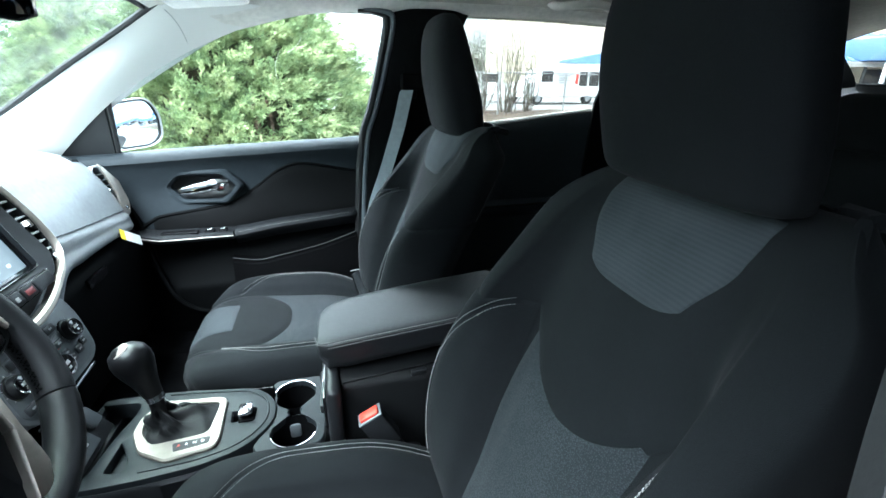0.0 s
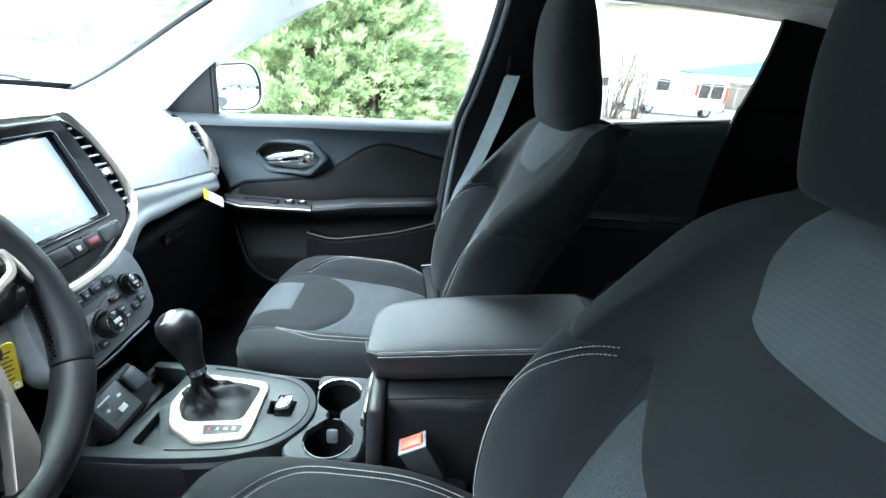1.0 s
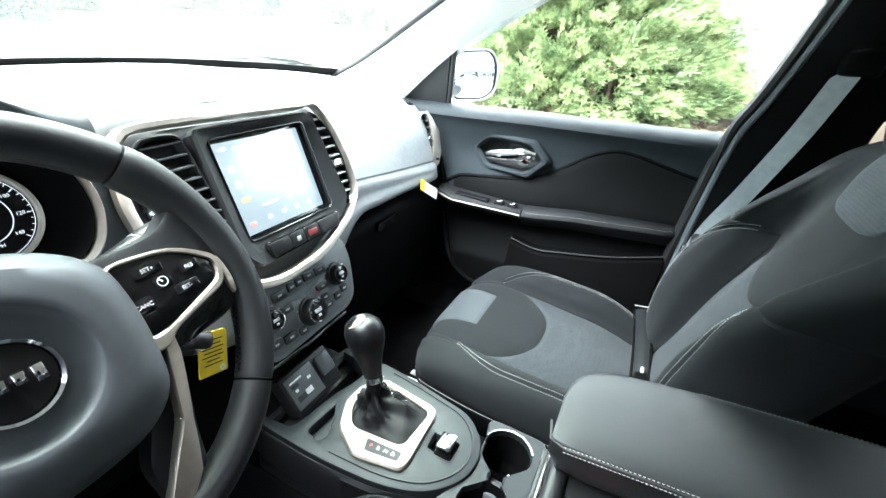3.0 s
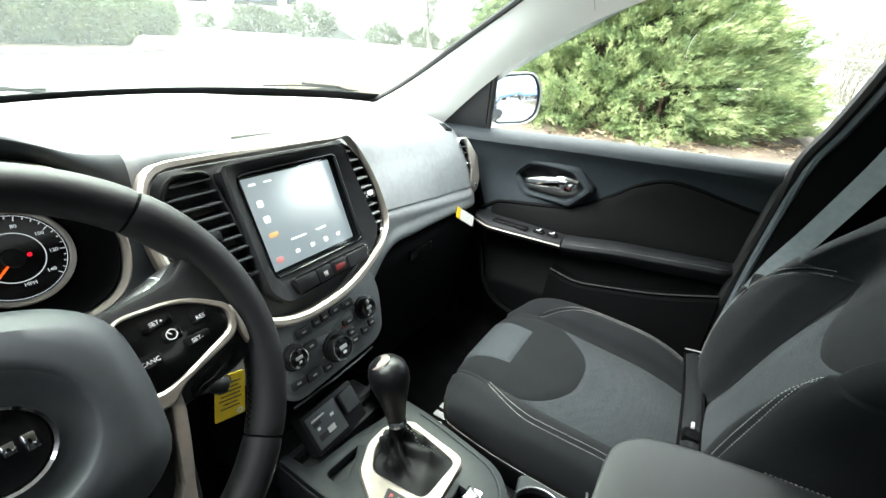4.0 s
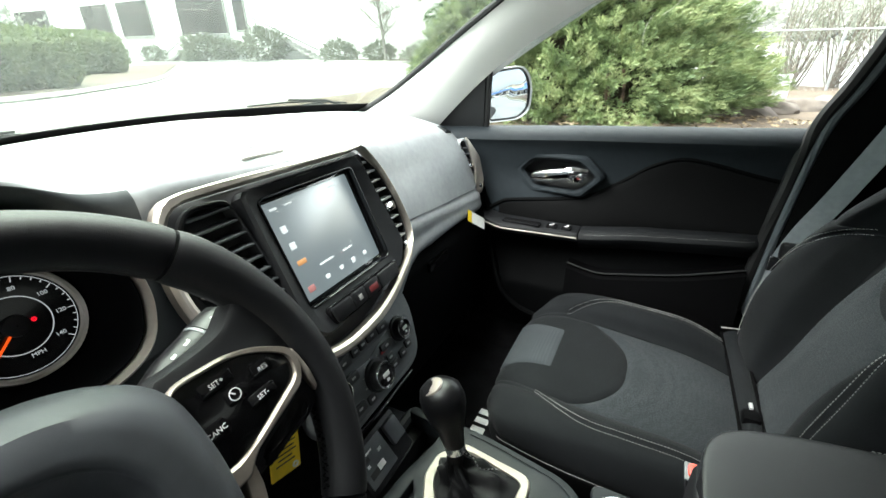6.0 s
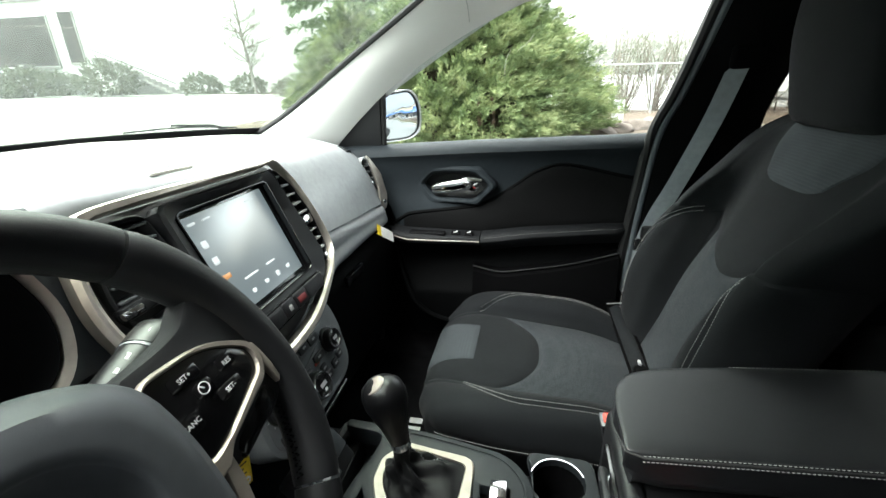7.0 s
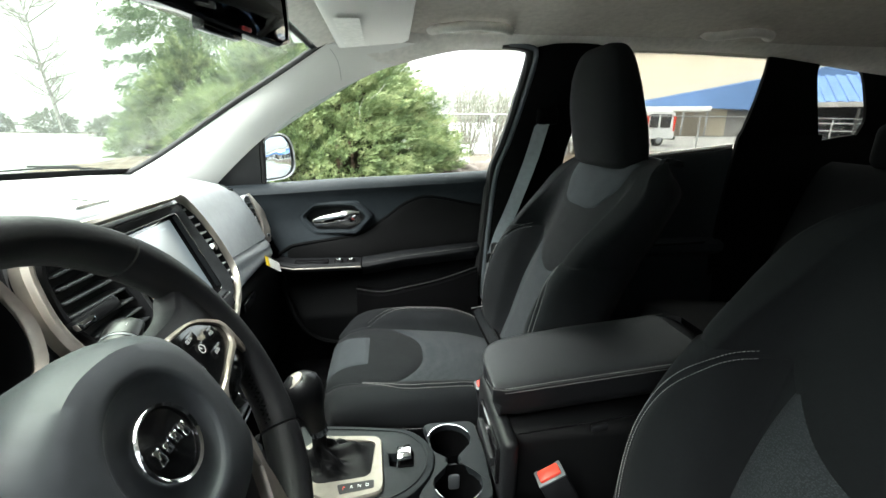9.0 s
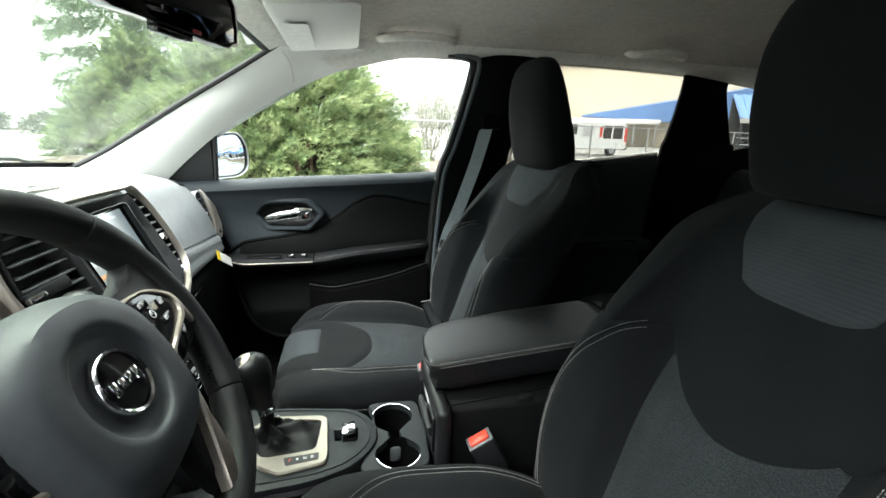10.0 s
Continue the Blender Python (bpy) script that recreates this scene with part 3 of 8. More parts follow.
    # the driver-side pane is out of view, tinted near black to hold light back
    w = single("window_rear" if s > 0 else "window_rear_driver", thick(grid([[p, q] for p, q in zip(A, B)]), 0.004), M_REAR if s > 0 else M_PRIVACY, "tinted rear door window glass of a car", "window", kind="structure")

# roof header between the glass and the headliner
hd = []
for k in range(33):
    u = -1.09 + 2.18 * k / 32
    p = shield_pt(u, 0.99) + Vector((0.010, 0, -0.012))
    y = 0.66 * u / 1.09
    q = Vector((liner_x(y) + 0.03, y, liner_z(liner_x(y) + 0.03, y) - 0.004))
    hd.append([p.lerp(q, j / 4) + Vector((0, 0, -0.004 * math.sin(math.pi * j / 4))) for j in range(5)])
single("windshield_gasket", tube([shield_pt(-1.05 + 2.1 * k / 40, 0.975) + Vector((0.006, 0, -0.010)) for k in range(41)], 0.007, 8), M_RUBBER,
       "black rubber gasket along the top of the windshield", "trim", kind="structure")
single("roof_header", thick(grid(hd), 0.006), M_RAIL, "light grey headliner edge above the windshield", "trim", kind="structure")

# rear hatch closing the luggage space, with its window
b = box((1.76, -0.74, 0.45), (1.80, 0.74, 1.335), 0.01)
single("tailgate", b, M_BLACK, "black inner trim of a closed tailgate", "tailgate", kind="structure")
hatch_top = box((1.70, -0.70, 1.555), (1.76, 0.70, 1.61), 0.01)
hg = single("window_tailgate", box((1.745, -0.70, 1.325), (1.75, 0.70, 1.57), 0), M_REAR, "tinted tailgate window", "window", kind="structure", smooth=False)
single("tailgate_header", hatch_top, M_BLACK, "black header trim above the tailgate window", "trim", kind="structure")

# driver's side: sill and shut lines of the open doorway, the rear door closed
single("door_sill", box((-1.05, -0.86, 0.36), (0.0, -0.76, 0.47), 0.02), M_BLACK, "black plastic sill plate of an open car doorway", "sill", kind="structure")
single("footwell_side", box((-1.45, -0.79, 0.40), (-0.98, -0.74, 1.10), 0.02), M_BLACK, "black footwell side trim", "trim", kind="structure")
single("footwell_side", box((-1.45, 0.735, 0.40), (-0.90, 0.785, 1.10), 0.02), M_BLACK, "black footwell side trim", "trim", kind="structure")
single("door_inner_panel", box((-1.20, 0.79, 0.30), (-0.05, 0.83, 1.085), 0.02), M_BLACK, "black inner structure of the passenger door", "door panel", kind="structure")
# two walls out of view, added to block light through the driver's doorway
single("wall_driver", box((-1.05, -0.90, 0.30), (0.02, -0.86, 1.02), 0.02), M_BLACK, "unseen plain black wall that keeps low light out", "door panel", kind="structure")
single("wall_driver_upper", box((-0.54, -0.90, 0.85), (0.12, -0.86, 1.56), 0.02), M_BLACK, "unseen plain black wall that blocks the doorway light", "door panel", kind="structure")
single("firewall", box((-1.50, -0.80, 0.42), (-1.44, 0.80, 1.15), 0.02), M_DARK, "black padded firewall under the windshield", "wall", kind="structure")

for s in (1, -1):
    single("rear_sill", box((-0.20, min(s * 0.70, s * 0.81), 0.38), (1.85, max(s * 0.70, s * 0.81), 0.56), 0.02), M_LOWER, "black plastic inner sill under the rear door", "sill", kind="structure")

# windshield, with its black printed border
w = single("windshield", thick(grid([[shield_pt(-1.14 + 2.28 * i / 28, j / 16) for i in range(29)] for j in range(17)]), 0.005), M_SHIELD,
           "laminated windshield of a car with a veil for dash reflections", "windshield", kind="structure")
w.visible_shadow = False
border = bmesh.new()
N_ = 24
for (ua, ub), (va, vb) in (((-0.93, 0.93), (-0.01, 0.078)), ((-1, 1), (0.985, 1.01))):
    grid([[shield_pt(lerp(ua, ub, i / N_), lerp(va, vb, j / 3)) + Vector((0.006, 0, -0.006)) for i in range(N_ + 1)] for j in range(4)], bm=border)
single("windshield_border", thick(border, 0.002), M_RUBBER, "black printed border of the windshield", "trim", kind="structure")

# bonnet and cowl beyond the glass
rows = []
for i in range(13):
    x = -1.42 - 1.05 * i / 12
    rows.append([Vector((x, y, 1.125 - 0.19 * (i / 12) ** 2.0 - 0.07 * (abs(y) / 0.8) ** 3)) for y in [(-0.82 + 1.64 * j / 20) for j in range(21)]])
single("bonnet", thick(grid(rows), 0.01), M_SILVER, "pale silver painted bonnet of a car", "bonnet", kind="structure")
rows = [[Vector((x, y, z - 0.05 * (abs(y) / 0.75) ** 2)) for y in [(-0.8 + 1.6 * j / 16) for j in range(17)]] for x, z in ((-1.45, 1.128), (-1.42, 1.142), (-1.40, 1.150), (-1.385, 1.148))]
single("cowl", thick(grid(rows), 0.006), M_RUBBER, "black plastic cowl below the windshield", "trim", kind="structure")
for u0, u1 in ((0.50, 0.87), (-0.62, -0.10)):
    line = [shield_pt(lerp(u0, u1, k / 5), 0.052 + 0.012 * math.sin(math.pi * k / 5)) + Vector((-0.016, 0, 0.006)) for k in range(6)]
    wiper = thing("windshield_wiper", "thin black wiper blade resting at the foot of the windshield", "wiper", "windshield wipers", at=tuple(line[0]))
    part("blade", tube(smooth_line(line, 4), 0.0022, 6), M_RUBBER, wiper)
    part("wiper_arm", tube([line[5] + Vector((-0.03, 0.02, -0.012)), line[4] + Vector((-0.012, 0, 0.004)), line[2] + Vector((-0.006, 0, 0.006))], [0.004, 0.004, 0.003], 6), M_RUBBER, wiper)


# ---- the passenger's door ----
def door_y(x, z):
    """Inner face of the door."""
    y = 0.748 - 0.045 * max(0.0, (-x - 0.13) / 0.85) ** 1.6
    y -= 0.022 * math.exp(-((z - 1.115) / 0.03) ** 2)
    y += 0.016 * math.exp(-((z - 0.99) / 0.07) ** 2)
    y -= 0.05 * max(0.0, min(1.0, (0.80 - z) / 0.12)) ** 1.5 * max(0.0, min(1.0, (x + 0.95) / 0.2))
    return y


def belt_z(x):
    return curve_at([(-1.0, 1.104), (-0.87, 1.110), (-0.51, 1.128), (-0.27, 1.138), (-0.12, 1.146), (0.1, 1.152)], x)


door = thing("door_1", "closed front car door with black moulded panel and silver lever", "door", kind="structure", at=(-0.55, 0.75, 0.45))
rows = []
for i in range(121):
    x = -1.0 + 0.90 * i / 120
    zt = belt_z(x)
    dy = door_y(x, zt - 0.030)
    col = [Vector((x, 0.785, zt - 0.006)), Vector((x, 0.770, zt + 0.000)), Vector((x, dy + 0.030, zt - 0.001)), Vector((x, dy + 0.018, zt - 0.006)), Vector((x, dy + 0.009, zt - 0.013)), Vector((x, dy + 0.003, zt - 0.021))]
    lo = curve_at([(-1.0, 1.06), (-0.90, 1.04), (-0.86, 0.99), (-0.815, 0.90), (-0.79, 0.74), (-0.74, 0.64), (-0.69, 0.60), (-0.55, 0.56), (-0.1, 0.50)], x)
    for k in range(60):
        z = lerp(zt - 0.030, lo, k / 59)
        col.append(Vector((x, door_y(x, z), z)))
    rows.append(col)
skin = grid(rows)
hm = frame_of((-0.638, door_y(-0.638, 1.0) - 0.004, 1.0), (1, -0.0, 0), (0, 0, 1)) @ pose(0, 0, 0, 0, -5, 0)
cut = [(-0.109, 0.004), (-0.067, 0.042), (0.066, 0.043), (0.113, 0.003), (0.064, -0.044), (-0.064, -0.044)]


def inside(poly, x, y):
    hit = False
    for (ax, ay), (bx, by) in zip(poly, poly[1:] + poly[:1]):
        if (ay > y) != (by > y) and x < ax + (y - ay) / (by - ay) * (bx - ax):
            hit = not hit
    return hit


hinv = hm.inverted()
gone = [f for f in skin.faces if f.calc_center_median().y < 0.76 and inside(cut, (hinv @ f.calc_center_median()).x, (hinv @ f.calc_center_median()).y)]
bmesh.ops.delete(skin, geom=gone, context="FACES")
# skin below the armrest is split off and coloured black as shade
lower = skin.copy()
bmesh.ops.delete(lower, geom=[f for f in lower.faces if f.calc_center_median().z > 0.865], context="FACES")
bmesh.ops.delete(skin, geom=[f for f in skin.faces if f.calc_center_median().z <= 0.865], context="FACES")
part("door_skin", thick(skin, 0.01), M_DOOR, door, "black soft-touch door skin")
part("lower_panel", thick(lower, 0.01), M_LOWER, door, "lower door skin, blackened for its shade")
edge = [(-0.945, 1.05), (-0.875, 1.0), (-0.830, 0.90), (-0.805, 0.76), (-0.76, 0.66), (-0.70, 0.60), (-0.58, 0.57), (-0.35, 0.53), (-0.15, 0.51)]
part("edge_bead", tube(smooth_line([(x, door_y(x, z) - 0.002, z) for x, z in edge], 8), 0.008, 8), M_LOWER, door)

# padded insert under the sweeping crease
crease = [(-0.826, 0.880), (-0.790, 0.903), (-0.762, 0.914), (-0.655, 0.927), (-0.575, 0.938), (-0.525, 0.958), (-0.469, 0.996), (-0.41, 1.040), (-0.365, 1.060), (-0.330, 1.064), (-0.278, 1.056), (-0.20, 1.038), (-0.135, 1.026)]
cl = smooth_line([(x, 0, z) for x, z in crease], 8)
part("crease_bead", tube([(p.x, door_y(p.x, p.z) + 0.002, p.z) for p in cl], 0.006, 8), M_LOWER, door)


def crease_z(x):
    return curve_at(crease, x)


def arm_top(x):
    return curve_at([(-0.82, 0.878), (-0.76, 0.872), (-0.55, 0.866), (-0.40, 0.884), (-0.18, 0.900), (-0.14, 0.902)], x)


rows = []
for i in range(41):
    x = lerp(-0.79, -0.135, i / 40)
    zt, zb = crease_z(x) - 0.006, arm_top(x) - 0.005
    rows.append([Vector((x, door_y(x, lerp(zb, zt, k / 12)) - 0.010 * math.sin(math.pi * k / 12) ** 0.5 * min(1, i / 20), lerp(zb, zt, k / 12))) for k in range(13)])
part("insert", thick(grid(rows), 0.004), M_TRIMCLOTH, door, "black cloth door insert")

# armrest: front switch pod and stitched rear pad
def arm_in(x):
    return curve_at([(-0.84, 0.69), (-0.81, 0.655), (-0.758, 0.640), (-0.54, 0.667), (-0.30, 0.690), (-0.18, 0.700), (-0.15, 0.72)], x)


def arm_rows(x0, x1, n, bow, mat_drop):
    rows = []
    for i in range(n + 1):
        x = lerp(x0, x1, i / n)
        yi, zt, yo = arm_in(x), arm_top(x), door_y(x, arm_top(x)) + 0.004
        rows.append([Vector((x, yo, zt)), Vector((x, lerp(yo, yi, 0.5), zt + bow)), Vector((x, yi + 0.012, zt + bow * 0.4)), Vector((x, yi + 0.003, zt - 0.005)), Vector((x, yi, zt - 0.014)),
                     Vector((x, yi + 0.004, zt - 0.024)), Vector((x, lerp(yi, yo, 0.45), zt - mat_drop)), Vector((x, yo + 0.004, zt - mat_drop - 0.004))])
    return rows


part("armrest_pad", grid(arm_rows(-0.552, -0.145, 26, 0.006, 0.05), caps=True), M_PAD, door, "black stitched armrest pad")
pod = part("switch_pod", grid(arm_rows(-0.835, -0.556, 20, -0.002, 0.030), caps=True), M_BLACK, door)
st = bmesh.new()
for off in (0.004, 0.011):
    stitches([(x, arm_in(x) + off, arm_top(x) + (0.0008 if off > 0.01 else -0.003)) for x in [lerp(-0.54, -0.165, k / 20) for k in range(21)]], [(0, -0.5, 0.85)] * 21, bm=st)
part("stitching", st, M_THREAD, door, "pale double stitching", kind="stuff")
# satin tube modelled in place of the glint along the pod's edge
strip_line = [(x, arm_in(x) - 0.0015, arm_top(x) - 0.012) for x in [lerp(-0.815, -0.555, k / 14) for k in range(15)]]
part("bright_strip", tube(strip_line, 0.0023, 8), M_SATIN, pod, "satin strip for the glint on the pod edge")
for x0, x1 in ((-0.760, -0.655), (-0.640, -0.612), (-0.600, -0.575)):
    c = (x0 + x1) / 2
    z = arm_top(c) + 0.002
    part("window_switch", box((x0, arm_in(c) + 0.016, z - 0.008), (x1, arm_in(c) + 0.042, z + 0.003), 0.003), M_GLOSS, pod)
mk = bmesh.new()
for x in (-0.626, -0.588):
    z = arm_top(x) + 0.006
    box((x - 0.006, arm_in(x) + 0.024, z), (x + 0.004, arm_in(x) + 0.027, z + 0.0006), 0, bm=mk)
    box((x + 0.001, arm_in(x) + 0.030, z), (x + 0.005, arm_in(x) + 0.038, z + 0.0006), 0, bm=mk)
part("switch_mark", mk, M_WHITE, pod, smooth=False)

# pull pocket and map pocket
pk = smooth_line([(-0.575, 0.770), (-0.50, 0.756), (-0.43, 0.763), (-0.29, 0.787), (-0.165, 0.826)], 8)
rows = [[Vector((p[0], door_y(p[0], p[1]) - 0.005 - 0.012 * k, p[1] - 0.006 * k * k * 0.3)) for k in range(4)] + [Vector((p[0], door_y(p[0], 0.62) - 0.03, 0.62)), Vector((p[0], door_y(p[0], 0.54) - 0.02, 0.54))] for p in [(q.x, q.y) for q in [Vector((a[0], a[1])) for a in pk]]]
part("map_pocket", thick(grid(rows), 0.005), M_CAVE, door, "black plastic map pocket")
part("pocket_lip", tube([(p[0], door_y(p[0], p[1]) - 0.034, p[1] - 0.002) for p in pk], 0.0024, 6), M_BLACK, door)

# release lever in its bezel
hm = frame_of((-0.638, door_y(-0.638, 1.0) - 0.004, 1.0), (1, -0.0, 0), (0, 0, 1))
hm = hm @ pose(0, 0, 0, 0, -5, 0)
outer = rounded([(-0.128, 0.006), (-0.080, 0.053), (0.078, 0.055), (0.129, 0.004), (0.076, -0.056), (-0.076, -0.056)], 0.012)
inner = rounded([(-0.095, 0.002), (-0.060, 0.036), (0.060, 0.038), (0.104, 0.002), (0.058, -0.039), (-0.058, -0.039)], 0.012)
lever = part("lever_bezel", ring_plate(outer, inner, -0.024, 0.012, hm, 96, 0.008), M_DOOR, door)
part("lever_cup", lathe([(0.0005, -0.034), (0.06, -0.032), (0.09, -0.020), (0.108, 0.004)], hm @ Matrix.Diagonal((1.0, 0.42, 1, 1)), 48), M_BLACK, lever)
lev = smooth_line([(-0.066, -0.014, 0.006), (-0.03, -0.006, 0.012), (0.02, 0.004, 0.016), (0.055, 0.012, 0.014), (0.082, 0.012, 0.008)], 6)
part("lever", tube([hm @ p for p in lev], [0.008 + 0.010 * math.sin(math.pi * min(1, (k + 3) / len(lev))) + 0.004 * (k > len(lev) * 0.55) for k in range(len(lev))], 12, flat=0.6, up=(0, 1, 0)), M_CHROME, door, "polished chrome release lever")
part("lock_button", box((0.048, -0.012, 0.012), (0.076, 0.014, 0.022), 0.005, m=hm), M_CHROME, lever, "chrome lock slider")
part("lock_mark", box((0.060, -0.002, 0.0215), (0.067, 0.001, 0.0222), 0.0, m=hm), material("dull_red_lock_mark", (0.20, 0.02, 0.02), 0.4), lever, "small red lock mark", smooth=False)

# black sail panel at the mirror, and the glass
sail = [(-1.04, 0.752, 1.094), (-0.850, 0.745, 1.098), (-0.838, 0.722, 1.285)]
b = bmesh.new()
vs = [b.verts.new(p) for p in sail] + [b.verts.new((x, y + 0.03, z)) for x, y, z in sail]
for f in ((0, 1, 2), (5, 4, 3), (0, 3, 4, 1), (1, 4, 5, 2), (2, 5, 3, 0)):
    b.faces.new([vs[k] for k in f])
bmesh.ops.bevel(b, geom=b.edges[:], offset=0.005, segments=2, affect="EDGES")
part("sail_panel", b, M_BLACK, door, "black triangular mirror panel")
part("glass_channel", tube([(-0.846, 0.748, 1.112), (-0.832, 0.727, 1.255)], 0.007, 8), M_RUBBER, door)
A = [(-1.0, 0.772, 1.09), (-0.80, 0.735, 1.262), (-0.587, 0.700, 1.412), (-0.285, 0.678, 1.512), (-0.03, 0.675, 1.525)]
B = [(-0.99, 0.775, 1.085), (-0.79, 0.772, 1.09), (-0.58, 0.770, 1.10), (-0.28, 0.768, 1.11), (-0.09, 0.766, 1.12)]
A, B = smooth_line(A, 6), smooth_line(B, 6)
g = part("pane", thick(grid([[p.lerp(q, k / 8) + Vector((0, 0.012 * math.sin(math.pi * k / 8), 0)) for k in range(9)] for p, q in zip(A, B)]), 0.004), M_GLASS, door, "clear door glass")
g.visible_shadow = False

# rear doors, in shade
for s in (1, -1):
    rd = thing("door_2" if s > 0 else "door_3", "closed rear car door with plain black moulded panel", "door", kind="structure", at=(0.45, s * 0.75, 0.45))
    rows = []
    for i in range(21):
        x = lerp(0.10, 0.74, i / 20)
        zt = lerp(1.152, 1.222, i / 20)
        rows.append([Vector((x, s * y, z)) for y, z in ((0.79, zt), (0.765, zt + 0.002), (0.745, zt - 0.004), (0.735, zt - 0.03), (0.745, 1.0), (0.74, 0.90), (0.70, 0.885), (0.70, 0.86), (0.74, 0.83), (0.72, 0.70), (0.72, 0.50))])
    part("door_skin", thick(grid(rows), 0.008), M_DOOR, rd)
    part("bright_strip", tube([(0.18, s * 0.697, 0.884), (0.5, s * 0.697, 0.888), (0.66, s * 0.70, 0.892)], 0.004, 6), M_GLOSS, rd)
    part("belt_molding", tube([(lerp(0.10, 0.74, k / 8), s * 0.757, lerp(1.152, 1.222, k / 8) + 0.004) for k in range(9)], 0.009, 8), M_PILLAR, rd, "pale belt molding")

# outer mirror of the passenger's door
mir = thing("wing_mirror", "silver wing mirror with black inner edge on the passenger door", "wing mirror", at=(-0.88, 0.84, 1.12))
mm = frame_of((-0.86, 0.96, 1.175), (0.45, 0.89, 0.0), (-0.067, 0.034, 1))
mo = rounded([(-0.105, 0.072), (0.070, 0.085), (0.105, 0.03), (0.095, -0.055), (0.04, -0.080), (-0.100, -0.078)], [0.02, 0.05, 0.04, 0.05, 0.04, 0.02])
mn = resample(mo, 48)
rows = []
for k, (sc, z) in enumerate(((0.93, 0.004), (0.985, 0.008), (1.0, 0.0), (1.0, -0.02), (0.95, -0.05), (0.80, -0.085), (0.5, -0.108), (0.15, -0.115))):
    rows.append([mm @ Vector((p.x * sc, p.y * sc, z)) for p in mn])
part("housing", grid(rows, closed=True, caps=False), M_SILVER, mir, "silver painted housing")
part("mirror_glass", plate([p * 0.90 for p in mn], 0.0, 0.003, mm, 0.001), M_MIRROR, mir, "mirror glass")
part("mirror_rim", ring_plate([p * 0.935 for p in mn], [p * 0.885 for p in mn], -0.004, 0.0065, mm, 96, 0.002), M_BLACK, mir, "black rim round the glass")
part("mirror_foot", tube([(-0.90, 0.79, 1.125), (-0.905, 0.86, 1.125), (-0.91, 0.92, 1.135)], [0.035, 0.03, 0.03], 12, flat=0.7), M_BLACK, mir)


# ---- seats ----
ZR = [0.56, 0.66, 0.76, 0.86, 0.95, 1.03, 1.10, 1.16, 1.20, 1.222, 1.215]


def seat_back_net(cx, cy, inner=0.0):
    rows = []
    for k, z in enumerate(ZR):
        tuck = (0.06, 0.03, 0.006, 0, 0, 0, 0, 0, 0, 0, 0)[k]
        xc = tuck + (0.5 if z < 1.02 else 0.33) * (z - 1.02) + (0.03 * max(0, (0.72 - z) / 0.16) ** 2) + (0.0, 0.0, 0.012, 0.004, 0, 0, 0, 0.004, 0.016, 0.05, 0.10)[k]
        wi = (0.108, 0.100, 0.101, 0.112, 0.129, 0.142, 0.13, 0.12, 0.10, 0.08, 0.07)[k]
        wb = (0.185, 0.188, 0.190, 0.192, 0.190, 0.185, 0.175, 0.165, 0.140, 0.12, 0.11)[k]
        wo = (0.245, 0.250, 0.252, 0.250, 0.243, 0.238, 0.235, 0.218, 0.180, 0.15, 0.14)[k]
        bo = (0.0, 0.018, 0.058, 0.082, 0.088, 0.074, 0.040, 0.014, 0.0, 0.0, 0.0)[k]
        ba = 0.10 if k < 8 else (0.07, 0.03, 0.005)[k - 8]
        half = [(0, 0.004), (wi * 0.5, 0.003), (wi, 0.0), (wi + 0.03, bo * 0.62), (wb, bo), ((wb + wo) / 2 + 0.012, bo * 0.86), (wo, bo * 0.3), (wo, -ba * 0.5), (wo - 0.035, -ba)]
        # the shoulder towards the middle of the car is a little broader
        k_in = inner * max(0.0, min(1.0, (z - 1.0) / 0.16))
        left = [Vector((cx + xc - f, cy - y - k_in * min(1.0, y / 0.12), z)) for y, f in half[::-1]]
        right = [Vector((cx + xc - f, cy + y, z)) for y, f in half[1:]]
        rows.append(left + right)
    return Net(rows)


def v_of(table, x):
    """Row number at a height in an ascending or descending table."""
    up = table[-1] > table[0]
    for i in range(len(table) - 1):
        a, b = table[i], table[i + 1]
        if (a <= x <= b) if up else (b <= x <= a):
            return i + (x - a) / (b - a)
    return 0.0 if ((x < table[0]) == up) else float(len(table) - 1)


XC = [-0.06, -0.16, -0.26, -0.36, -0.45, -0.53, -0.585, -0.620, -0.636, -0.634, -0.62]


